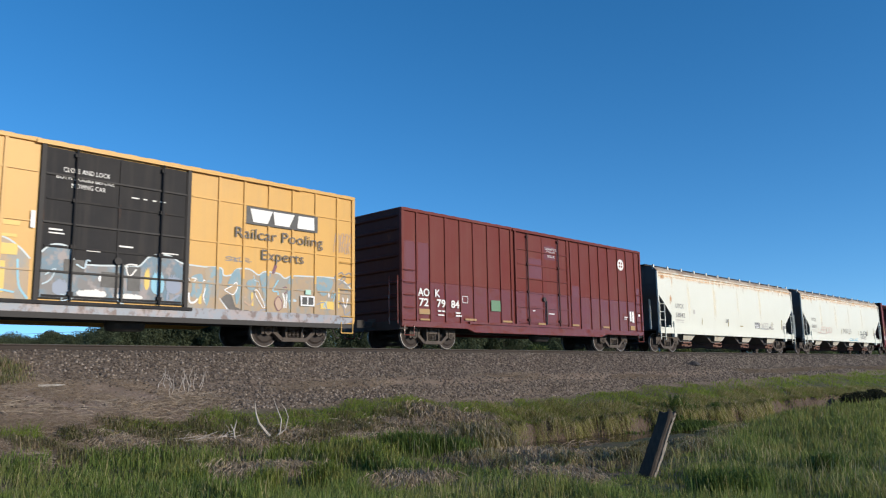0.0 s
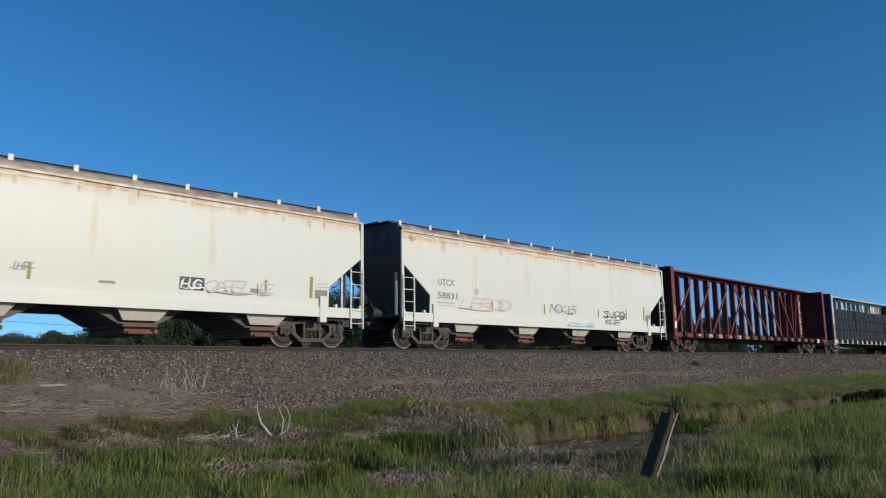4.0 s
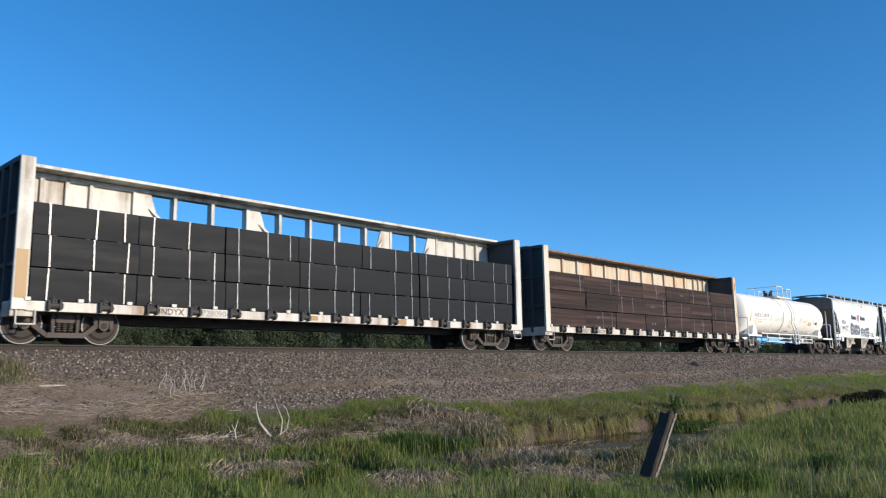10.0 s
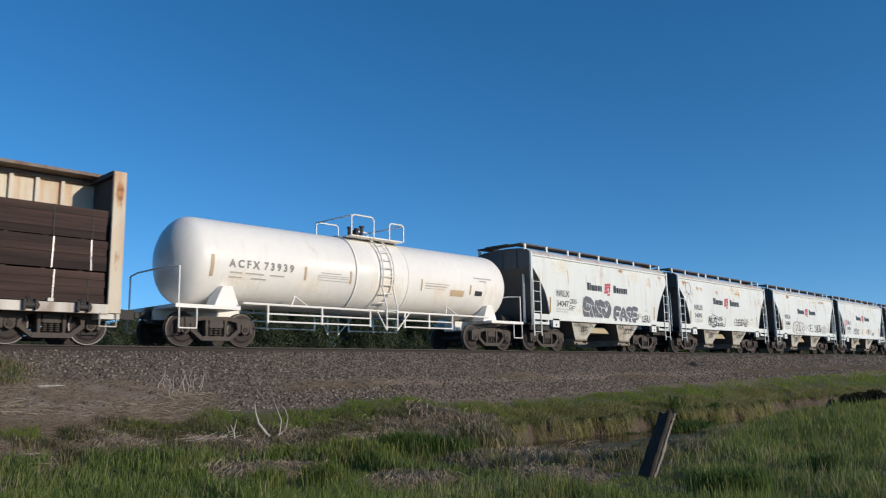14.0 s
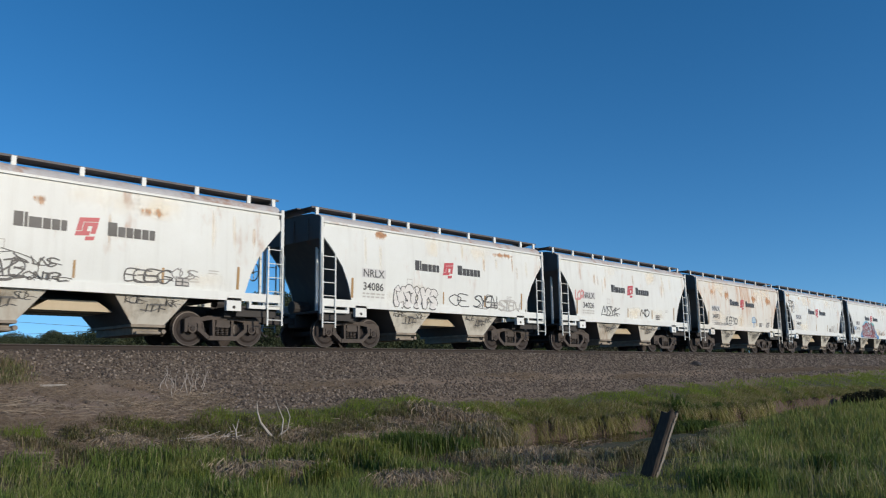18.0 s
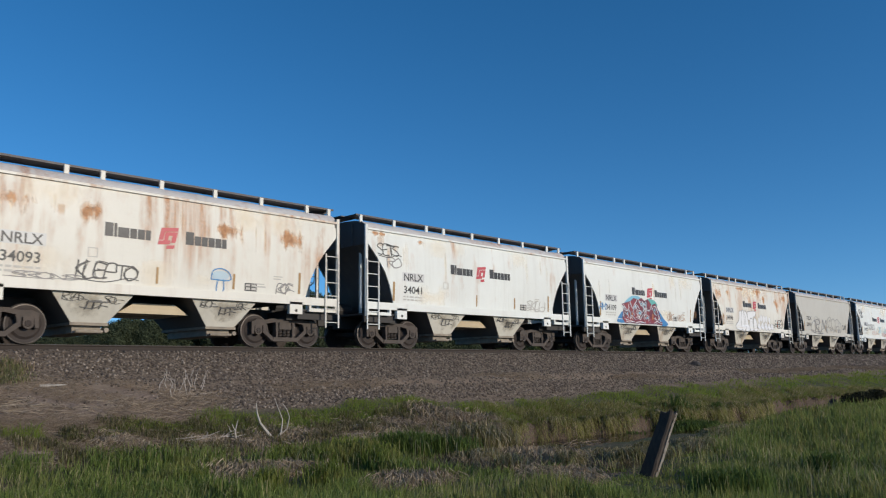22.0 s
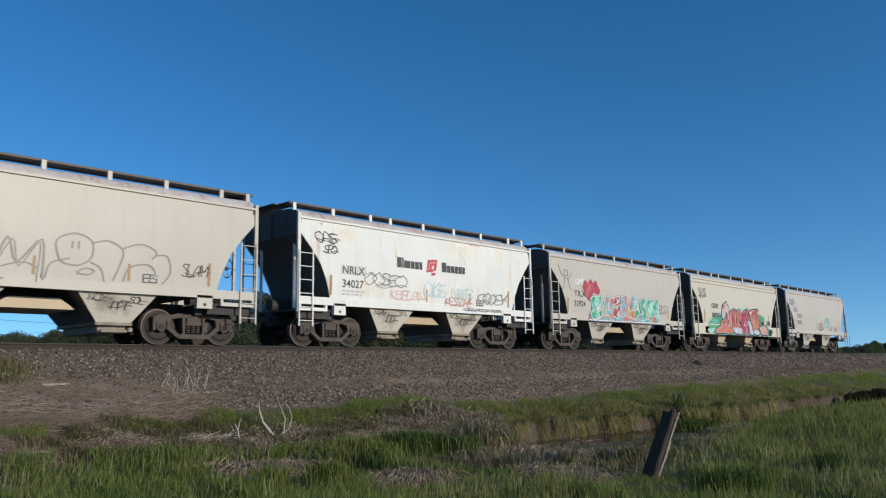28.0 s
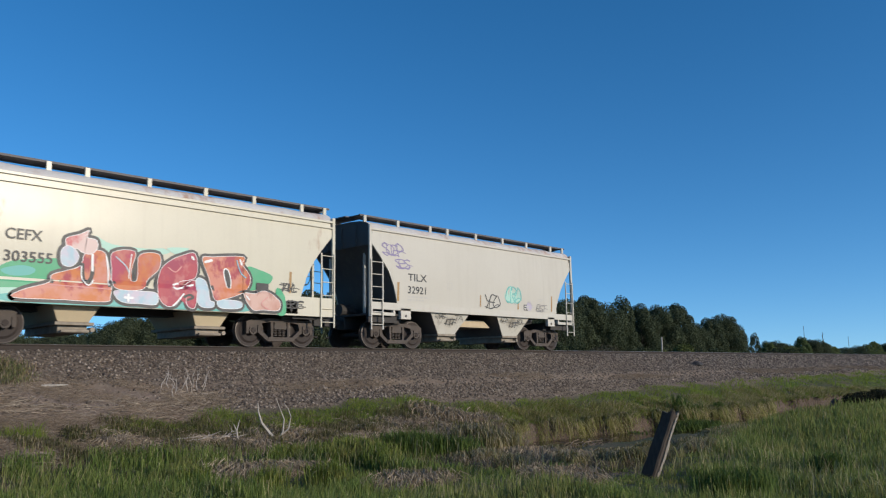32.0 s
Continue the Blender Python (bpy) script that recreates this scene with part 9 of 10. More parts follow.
def strip_ok(x, y):
    lo = between(x, ((0, 13.45), (4.9, 13.5), (6.2, 13.75), (10, 13.6), (13.2, 13.65), (15.0, 13.35), (16.2, bank_edge(x) - 0.02))) + 0.3 * noise.noise(Vector((x * 0.8, 0, 1))) * (x < 15.5)
    hi = strip_top(x) + 0.22 * noise.noise(Vector((x * 0.6, 2, 1))) + 0.10 * noise.noise(Vector((x * 2.2, 5, 1)))
    if 4.75 < x < 5.7:
        return False
    return lo < y < hi


gx, gy, gr = fan(560000, 12, 90)
keep = (gy > 10.5) & (gy < 16.3)
gx, gy, gr = gx[keep], gy[keep], gr[keep]
keep = np.array([strip_ok(x, y) for x, y in zip(gx, gy)])
gx, gy, gr = gx[keep], gy[keep], gr[keep]
n = len(gx)
blades(on_ground(gx, gy), np.array([0.05 + 0.13 * lump(x, y, 0.9, 4) for x, y in zip(gx, gy)]) * rng.uniform(0.6, 1.3, n), 0.009 * np.maximum(1, gr / 14), np.stack([rng.normal(0.02, 0.09, n), rng.normal(-0.03, 0.09, n)], 1),
       GRASS_STRIP, "grass", "short soft green grass below the ballast", "grass")

# tussocks hanging over the far bank of the ditch, with hollows between
HANG = leaf_material("grass_hanging", (0.16, 0.165, 0.048), (0.38, 0.36, 0.135), (0.50, 0.41, 0.26), 0.30, 0.4)
feet, reach, up, down, wide = [], [], [], [], []
x = 13.6
while x < 60:
    step = rng.uniform(0.22, 0.5) * max(1, x / 24)
    x += step
    if noise.noise(Vector((x * 0.8, 4, 2))) < -0.22 or 33.2 < x < 41:
        continue
    for row in range(3 if x > 15.0 else 2):
        k = int(rng.uniform(150, 300))
        cx, cy = x + rng.uniform(-0.15, 0.15), bank_edge(x) + (0.04, 0.34, 0.75)[row] + rng.uniform(-0.05, 0.16)
        r = rng.uniform(0.16, 0.44) * (1 if row == 0 else 0.8)
        a = rng.normal(-math.pi / 2, 1.1 if row == 0 else 2.0, k)
        q = r * rng.uniform(0.3, 1.1, k)
        fx, fy = cx + rng.normal(0, 0.10, k), cy + rng.normal(0, 0.08, k)
        feet.append(np.stack([fx, fy, np.array([ground_z(u, v) for u, v in zip(fx, fy + 0.06)]) - 0.02], 1))
        q = q if row == 0 else q * 0.55
        reach.append(np.stack([q * np.cos(a), q * np.sin(a)], 1))
        up.append(rng.uniform(0.01, 0.14, k) if row == 0 else rng.uniform(0.03, 0.12, k))
        down.append(rng.uniform(0.02, 0.46, k) * np.clip(-np.sin(a) + 0.2, 0.05, 1) if row == 0 else -rng.uniform(0.03, 0.17, k))
        wide.append(np.full(k, 0.011 * max(1, x / 18)))
arched(np.concatenate(feet), np.concatenate(reach), np.concatenate(up), np.concatenate(down), np.concatenate(wide), HANG, "hanging_grass", "long yellow-green grass hanging over the ditch bank")
# grass of the bank between the strip and the water, part green, part bleached
gx, gy = strewn(60000, 15.4, 46, 12.0, 14.6, lambda x, y: bank_edge(x) + 0.15 < y < bank_edge(x) + 1.5 and lump(x, y, 1.2, 40) > 0.30)
n = len(gx)
blades(on_ground(gx, gy), rng.uniform(0.05, 0.22, n), 0.011 * np.maximum(1, np.hypot(gx, gy) / 16), np.stack([rng.normal(0, 0.10, n), rng.normal(-0.06, 0.10, n)], 1), HANG, "bank_grass", "olive and bleached grass on top of the ditch bank", "grass")
# the big drooping tussock at the head of the ditch and its smaller neighbours
tufts([(11.75, 10.55, 1.9), (12.05, 10.3, 1.7), (12.4, 10.75, 1.5), (12.9, 11.15, 1.3), (13.3, 11.5, 1.2), (11.2, 10.9, 1.2), (13.7, 11.9, 1.1), (14.3, 12.1, 1.0)], 420, 0.13, (0.08, 0.36), (0.16, 0.34), (-0.28, 0.12), 0.0105, HALF_DRY, "drooping_tussock", "drooping half-dry grass tussock at the head of the ditch")
# dead stems and dark litter in the ditch's shallow end
px, py = strewn(30000, 9.4, 19, 6.8, 12.4, lambda x, y: near_end(x) - 0.7 < y < near_end(x) + 1.9 * smooth(19, 15, x) + 0.4 and lump(x, y, 0.9, 15) > 0.2)
n = len(px)
blades(on_ground(px, py) + np.array([0, 0, 0.03]), rng.uniform(0.02, 0.17, n), np.full(n, 0.012), np.stack([rng.normal(0, 0.20, n), rng.normal(-0.05, 0.13, n)], 1),
       leaf_material("dead_stem_dark", (0.12, 0.095, 0.065), (0.36, 0.30, 0.215), None, 0, 0.1), "dead_grass", "brown dead stems in the shallow ditch", "grass")
# pale reeds laid flat on the water
px, py = strewn(420, 13.5, 18.5, 9.6, 12.2, lambda x, y: 0.9 < bank_foot(x) - y < 2.4 and lump(x, y, 0.7, 51) > 0.45)
n = len(px)
arched(np.stack([px, py, np.full(n, -0.325)], 1), np.stack([rng.normal(0.45, 0.25, n), rng.normal(0.30, 0.2, n)], 1), rng.uniform(0.01, 0.05, n), rng.uniform(-0.05, 0.0, n), rng.uniform(0.012, 0.025, n), STRAW, "flattened_reeds", "pale flattened reeds in the ditch water", roll=1.4)
# dead grass matted on the dry bank
px, py = strewn(66000, 3.2, 16.0, 12.2, 14.3, lambda x, y: y > max(near_end(x) - 0.1, left_end(x) - 0.1, bank_foot(x) + 0.35 if x > 12.4 else 0) and lump(x, y, 0.9, 12) > 0.12 and (not strip_ok(x, y) or rng.random() < 0.15))
qx, qy = strewn(34000, 3.2, 9.6, 14.0, 17.0, lambda x, y: lump(x, y, 1.3, 14) > 0.18 + 0.25 * rng.random() and x < 8.9 - 1.1 * abs(y - 15.3) + rng.uniform(-0.9, 0.7) and y < 16.2 + 0.8 * rng.uniform(-1, 1))
ux, uy = strewn(52000, 10.5, 62, 15.55, 16.55, lambda x, y: tan_patch(x, y) > rng.uniform(0.15, 0.7))
px, py = np.concatenate([px, qx, ux]), np.concatenate([py, qy, uy])
n = len(px)
blades(on_ground(px, py) + np.array([0, 0, 0.025]), rng.uniform(0.0, 0.08, n), 0.0046 * np.maximum(1, np.hypot(px, py) / 15) * rng.uniform(0.6, 1.6, n), np.stack([rng.normal(0, 0.15, n), rng.normal(-0.03, 0.09, n)], 1),
       STRAW, "dead_grass", "flattened dead straw-coloured grass on the bank", "grass", roll=1.5)
# straw combed along the bank
px, py = strewn(1500, 5.5, 15.5, 12.4, 13.75, lambda x, y: y > max(near_end(x), bank_foot(x) + 0.4 if x > 12.4 else 0) and lump(x, y, 0.7, 61) > 0.36)
tufts([(x, y, s) for x, y, s in zip(px, py, rng.uniform(0.5, 1.1, len(px)))], 34, 0.10, (0.10, 0.42), (0.03, 0.11), (-0.03, 0.08), 0.0105, MATTED, "combed_straw", "pale straw combed flat along the bank", toward=3.4, roll=1.4)
# bleached stalks on top
px, py = strewn(3400, 3.6, 14.8, 12.3, 13.9, lambda x, y: y > near_end(x) and lump(x, y, 0.8, 31) > 0.4)
qx, qy = strewn(1500, 3.6, 9.0, 14.4, 15.7, lambda x, y: lump(x, y, 1.0, 14) > 0.4)
px, py = np.concatenate([px, qx]), np.concatenate([py, qy])
n = len(px)
blades(on_ground(px, py) + np.array([0, 0, 0.05]), rng.uniform(-0.01, 0.08, n), rng.uniform(0.007, 0.013, n), np.stack([rng.normal(0, 0.24, n), rng.normal(-0.05, 0.12, n)], 1),
       leaf_material("bleached_stalk", (0.24, 0.19, 0.14), (0.46, 0.385, 0.30), None, 0, 0.1), "dead_stalks", "bleached dead stalks on the dry bank", "grass", roll=1.5)
# tufts of half-green, half-dry grass on the dry bank
px, py = strewn(2600, 3.2, 14.2, 12.3, 14.2, lambda x, y: y > near_end(x) and lump(x, y, 1.4, 22) > 0.50)
tufts([(x, y, s) for x, y, s in zip(px, py, rng.uniform(0.5, 1.1, len(px)))], 20, 0.08, (0.03, 0.18), (0.05, 0.18), (-0.18, 0.0), 0.009,
      leaf_material("grass_faded", (0.12, 0.125, 0.045), (0.26, 0.235, 0.11), (0.36, 0.29, 0.18), 0.35), "faded_grass", "tufts of faded half-dry grass on the bank")
# low weeds on the slope at the open end
px, py = strewn(420, 2.6, 5.6, 15.9, 18.1, lambda x, y: x < 5.5 - 0.5 * abs(y - 17.2) + rng.uniform(-0.4, 0.2))
tufts([(x, y, s) for x, y, s in zip(px, py, rng.uniform(0.5, 1.1, len(px)))], 26, 0.14, (0.03, 0.18), (0.06, 0.18), (-0.26, -0.02), 0.010,
      leaf_material("slope_weed", (0.17, 0.18, 0.075), (0.36, 0.35, 0.17), (0.42, 0.32, 0.23), 0.4, 0.45), "slope_weeds", "low half-dry weeds on the embankment slope")
# matted clumps of dead grass, laid flat and combed over to one side
for cx, cy, cr in ((6.75, 11.1, 1.1), (7.0, 10.75, 1.1), (7.35, 10.95, 0.9), (6.45, 10.9, 0.8), (7.6, 10.65, 0.9), (8.0, 8.55, 1.0), (8.35, 8.35, 0.8), (7.45, 8.25, 0.8), (13.6, 13.75, 1.0), (14.2, 13.6, 1.1), (13.1, 12.7, 0.8), (14.8, 13.5, 1.0), (15.6, 13.6, 0.9),
                   (11.6, 9.1, 1.0), (11.4, 8.5, 1.1), (12.6, 8.6, 1.0), (13.2, 8.9, 0.9), (9.2, 6.4, 0.8), (10.0, 6.95, 0.8), (9.4, 7.3, 0.8)):
    tufts([(cx, cy, cr)], 360, 0.22, (0.12, 0.46), (0.07, 0.23), (-0.03, 0.15), 0.011, MATTED, "dead_grass_clump", "matted clump of dead pale grass", toward=rng.choice([3.5, 3.9, 5.6, 0.1]), roll=1.4)
    tufts([(cx + 0.1, cy + 0.1, cr)], 60, 0.24, (0.05, 0.25), (0.10, 0.22), (-0.16, 0.04), 0.009, HALF_DRY, "drooping_tufts", "half-dry grass sprouting through the matted clump")
# dark drooping tussocks where the bank has slumped
tufts([(22.6, 12.1, 1.3), (23.1, 11.85, 1.6), (23.7, 12.05, 1.7), (24.2, 11.8, 1.4), (24.9, 12.0, 1.3), (26.3, 12.1, 0.9), (20.9, 12.5, 1.0)], 420, 0.14, (0.08, 0.34), (0.12, 0.30), (-0.22, 0.16), 0.011, GRASS_DEEP, "drooping_tussock", "dark green tussock slumped over the ditch bank")
# half-dry tufts along the near brink of the ditch
spots = []
for k in range(80):
    cx = rng.uniform(10.0, 20.0)
    cy = near_end(cx) + rng.uniform(-0.3, 1.9) * smooth(20, 15, cx)
    if bank_foot(cx) - cy > 1.5:
        spots.append((cx, cy, rng.uniform(0.6, 1.2)))
tufts(spots, 220, 0.09, (0.06, 0.34), (0.07, 0.26), (-0.22, 0.06), 0.0095, HALF_DRY, "drooping_tufts", "half-dry drooping grass tufts at the ditch")

# loose stones of the ballast
n = 52000
r_ = np.exp(rng.uniform(np.log(15.5), np.log(90), n))
sy_ = rng.uniform(14.7, 18.9, n)
ok = (r_ > sy_ + 0.3) & (np.array([y > strip_top(math.sqrt(max(0, r * r - y * y))) + 0.1 for r, y in zip(r_, sy_)])) & ((sy_ < 15.8) | (sy_ > 16.4) | (rng.random(n) < 0.5))
ok &= (sy_ > 16.1) | (np.sqrt(np.maximum(0, r_ ** 2 - sy_ ** 2)) > 8.4) | (rng.random(n) < 0.25)
sy_, r_ = sy_[ok], r_[ok]
sx_ = np.sqrt(r_ ** 2 - sy_ ** 2)
n = len(sx_)
base = on_ground(sx_, sy_)
oct_ = np.array([(1, 0, 0), (0, 1, 0), (-1, 0, 0), (0, -1, 0), (0, 0, 1), (0, 0, -1)], float)
faces = np.array([(0, 1, 4), (1, 2, 4), (2, 3, 4), (3, 0, 4), (1, 0, 5), (2, 1, 5), (3, 2, 5), (0, 3, 5)])
size = rng.uniform(0.014, 0.052, n) * np.maximum(1, r_ / 32)
v = oct_[None] * rng.uniform(0.6, 1.3, (n, 6, 1)) * size[:, None, None]
ang = rng.uniform(0, 6.28, n)
c_, s_ = np.cos(ang)[:, None], np.sin(ang)[:, None]
v = np.stack([v[:, :, 0] * c_ - v[:, :, 1] * s_, v[:, :, 0] * s_ + v[:, :, 1] * c_, v[:, :, 2] * 0.8], 2) + base[:, None, :] + np.array([0, 0, 0.025])
me = bpy.data.meshes.new("ballast_stones")
me.vertices.add(n * 6)
me.vertices.foreach_set("co", v.ravel())
me.loops.add(n * 24)
me.loops.foreach_set("vertex_index", (faces[None] + (np.arange(n) * 6)[:, None, None]).ravel())
me.polygons.add(n * 8)
me.polygons.foreach_set("loop_start", np.arange(n * 8) * 3)
me.update(calc_edges=True)
STONE, nt_s, b_s = nodes_of("ballast_stone")
geo_s = nt_s.nodes.new("ShaderNodeNewGeometry")
nt_s.links.new(mixed(nt_s, ramp(nt_s, geo_s.outputs["Random Per Island"], 0.45, 1.0), (0.075, 0.057, 0.044), (0.30, 0.248, 0.198)), b_s.inputs["Base Color"])
b_s.inputs["Roughness"].default_value = 0.85
me.materials.append(STONE)
tagged(new("ballast_stones", me), "loose grey crushed stones of the railway ballast", "gravel", kind="stuff")

# ---- trees ----


def crown_shape(clumps, leaves, size, spread):
    """Leaf quads that shingle the clumps (x, y, z, radius), facing outwards."""
    s = Shape()
    for cx, cy, cz, cr in clumps:
        for _ in range(leaves):
            out = Vector((rng.normal(), rng.normal(), rng.normal() * 0.8 + 0.15)).normalized()
            p = Vector((cx, cy, cz)) + out * cr * (0.62 + 0.42 * rng.random() ** 0.7)
            face = (out + Vector((rng.normal(), rng.normal(), rng.normal())) * spread).normalized()
            u = face.orthogonal().normalized()
            w = face.cross(u)
            a = rng.uniform(0, 6.28)
            u, w = u * math.cos(a) + w * math.sin(a), w * math.cos(a) - u * math.sin(a)
            k = size * rng.uniform(0.6, 1.4)
            s.add([p - u * k, p - w * k * 0.6, p + u * k, p + w * k * 0.6], [(0, 1, 2, 3)])
    return s


def tree_meshes(height, width, seed, pine=False):
    """Trunk with limbs, and a crown of clumps with gaps; the top lies 11.4 above the foot."""
    global rng
    rng = np.random.default_rng(seed)
    tr = Shape()
    tr.rod((0, 0, -0.3), (0.1, 0, height * 0.45), height * 0.022, 8, 0, height * 0.014)
    tr.rod((0.1, 0, height * 0.45), (0.0, 0.1, height * 0.85), height * 0.014, 6, 0, height * 0.004)
    clumps = []
    k = 14 if pine else 34
    for i in range(k):
        a = i * 2.4 + rng.uniform(-0.4, 0.4)
        u = i / (k - 1)
        if pine:
            z = height * (0.50 + 0.48 * u)
            q = width * (0.55 * (1 - 0.6 * u)) * rng.uniform(0.4, 1.0)
            cr = width * rng.uniform(0.12, 0.18) * (1 + 0.7 * (u > 0.7))
        else:
            z = height * (0.10 + 0.86 * u)
            q = width * 0.5 * math.sqrt(max(0.03, 1 - (2 * u - 0.8) ** 2 * 0.68)) * rng.uniform(0.45, 1.0)
            cr = width * rng.uniform(0.13, 0.24)
        c = (q * math.cos(a), q * math.sin(a), z)
        clumps.append((*c, cr))
        tr.rod((0.05, 0.02, max(height * 0.15, z - q * 0.8)), c, height * 0.007, 5, 0, height * 0.002)
    crown = crown_shape(clumps, 380 if pine else 1150, 0.098 if not pine else 0.15, 0.75)
    fit = 11.4 / max(v[2] for v in crown.v)
    for s in (tr, crown):
        s.v = [(x, y, z * fit) for x, y, z in s.v]
    return tr.mesh("trunk", BARK), crown.mesh("crown", TREE_LEAF)


TREE_KINDS = [tree_meshes(10.0, 7.5, 11), tree_meshes(10.0, 6.2, 12), tree_meshes(10.0, 8.5, 13), tree_meshes(10.0, 6.8, 14), tree_meshes(10.0, 5.6, 15, True)]
# leaf colour lightened for the sunlight and haze on the far trees
SUNLIT_LEAF = leaf_material("tree_leaf_sunlit", (0.085, 0.118, 0.045), (0.185, 0.22, 0.09), None, 0, 0.25)
SUNLIT_CROWNS = {}
for k in (1, 3):
    SUNLIT_CROWNS[k] = TREE_KINDS[k][1].copy()
    SUNLIT_CROWNS[k].materials[0] = SUNLIT_LEAF


def tree(x, y, height, kind, wide=1.0, label="broad dark green leafy tree at the edge of the wood", group="trees of the wood", sunlit_crown=False):
    k = height / 11.4
    ob = thing("tree", label, "tree", pose(x, y, ground_z(x, y), 0, 0, (x * 47) % 360), group)
    ob.scale = (k * wide, k * wide, k)
    a, b = TREE_KINDS[kind]
    part("trunk", a, None, ob)
    part("crown", b if not sunlit_crown else SUNLIT_CROWNS[kind], None, ob)
    return ob


def shrub_mesh(seed, mat, dense=120):
    global rng
    rng = np.random.default_rng(seed)
    st = Shape()
    clumps = []
    for i in range(8):
        a = i * 2.4
        c = (0.55 * math.cos(a) * rng.uniform(0.2, 1), 0.55 * math.sin(a) * rng.uniform(0.2, 1), rng.uniform(0.3, 0.85))
        clumps.append((*c, rng.uniform(0.2, 0.36)))
        st.rod((0, 0, -0.1), c, 0.02, 5, 0, 0.006)
    return st.mesh("stem", BARK), crown_shape(clumps, dense * 6, 0.028, 1.0).mesh("foliage", mat)


SHRUB_KINDS = [shrub_mesh(21, SHRUB_LEAF), shrub_mesh(22, leaf_material("shrub_leaf_fresh", (0.060, 0.080, 0.024), (0.14, 0.165, 0.055), None, 0, 0.3)), shrub_mesh(23, leaf_material("shrub_leaf_dull", (0.06, 0.058, 0.035), (0.13, 0.12, 0.075), None, 0, 0.3)), shrub_mesh(25, leaf_material("dark_bush_leaf", (0.016, 0.018, 0.010), (0.045, 0.048, 0.026), None, 0, 0.1), 200)]


def shrub(x, y, height, width, kind, label="loose green shrub behind the track", group="shrubs behind the track"):
    ob = thing("shrub", label, "shrub", pose(x, y, ground_z(x, y) - 0.05, 0, 0, (x * 61) % 360), group)
    ob.scale = (width, width, height)
    a, b = SHRUB_KINDS[kind]
    part("stem", a, None, ob)
    part("foliage", b, None, ob)
    return ob
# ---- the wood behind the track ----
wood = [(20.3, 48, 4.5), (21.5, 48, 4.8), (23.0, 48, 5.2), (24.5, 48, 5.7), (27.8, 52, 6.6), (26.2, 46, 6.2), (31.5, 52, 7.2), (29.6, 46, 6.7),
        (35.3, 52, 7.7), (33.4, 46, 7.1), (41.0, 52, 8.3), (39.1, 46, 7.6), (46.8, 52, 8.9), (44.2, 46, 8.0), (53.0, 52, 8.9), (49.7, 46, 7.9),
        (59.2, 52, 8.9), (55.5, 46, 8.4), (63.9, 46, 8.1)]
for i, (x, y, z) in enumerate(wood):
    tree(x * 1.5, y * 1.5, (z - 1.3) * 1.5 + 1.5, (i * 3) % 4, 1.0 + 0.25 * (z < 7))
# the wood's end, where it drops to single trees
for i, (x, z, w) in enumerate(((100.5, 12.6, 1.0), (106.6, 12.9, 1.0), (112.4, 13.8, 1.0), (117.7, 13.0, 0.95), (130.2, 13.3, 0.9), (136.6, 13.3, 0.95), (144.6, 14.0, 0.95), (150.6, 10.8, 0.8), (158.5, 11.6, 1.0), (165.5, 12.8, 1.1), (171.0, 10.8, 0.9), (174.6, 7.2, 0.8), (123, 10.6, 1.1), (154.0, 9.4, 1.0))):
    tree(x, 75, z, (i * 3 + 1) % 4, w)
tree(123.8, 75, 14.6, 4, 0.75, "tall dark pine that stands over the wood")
tree(181.3, 75, 8.9, 4, 0.62, "small bare-stemmed tree beyond the wood", "far trees along the line")
for i in range(24):
    x = 40 + i * 5.6 + rng.uniform(-1.5, 1.5)
    tree(x, 84 + rng.uniform(-3, 6), (8.5 + 3.2 * smooth(40, 90, x)) * rng.uniform(0.85, 1.0), (i * 5 + 1) % 4, 1.15)
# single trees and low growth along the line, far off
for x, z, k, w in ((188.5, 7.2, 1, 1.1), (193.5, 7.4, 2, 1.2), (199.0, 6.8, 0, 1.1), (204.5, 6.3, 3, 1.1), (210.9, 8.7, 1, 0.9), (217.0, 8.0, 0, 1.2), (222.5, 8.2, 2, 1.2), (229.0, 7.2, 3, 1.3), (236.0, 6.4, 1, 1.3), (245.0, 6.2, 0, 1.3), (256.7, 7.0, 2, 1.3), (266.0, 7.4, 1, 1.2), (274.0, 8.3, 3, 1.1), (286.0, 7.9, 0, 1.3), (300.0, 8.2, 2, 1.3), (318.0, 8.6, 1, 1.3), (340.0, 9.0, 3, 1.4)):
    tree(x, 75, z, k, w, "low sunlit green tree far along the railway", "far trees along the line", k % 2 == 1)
snag = thing("dead_tree", "bare dead snag among the far bushes", "tree", pose(224.2, 74, 0.35))
s = Shape().rod((0, 0, 0), (0.2, 0, 9.9), 0.22, 6, 0, 0.05)
for z, dx, dz in ((7.4, 1.0, 0.9), (8.2, -0.8, 1.0), (8.9, 0.7, 0.7), (6.6, -0.9, 0.7)):
    s.rod((0.15, 0, z), (0.15 + dx, 0, z + dz), 0.07, 5, 0, 0.02)
part("trunk", s, BARK, snag)
for x, z in ((213.5, 11.6), (249.0, 9.6)):
    mast = thing("mast", "slim distant mast over the bushes", "mast", pose(x, 75, 0.35))
    part("shaft", Shape().rod((0, 0, 0), (0, 0, z - 0.35), 0.10, 6, 0, 0.05), GRATING, mast)
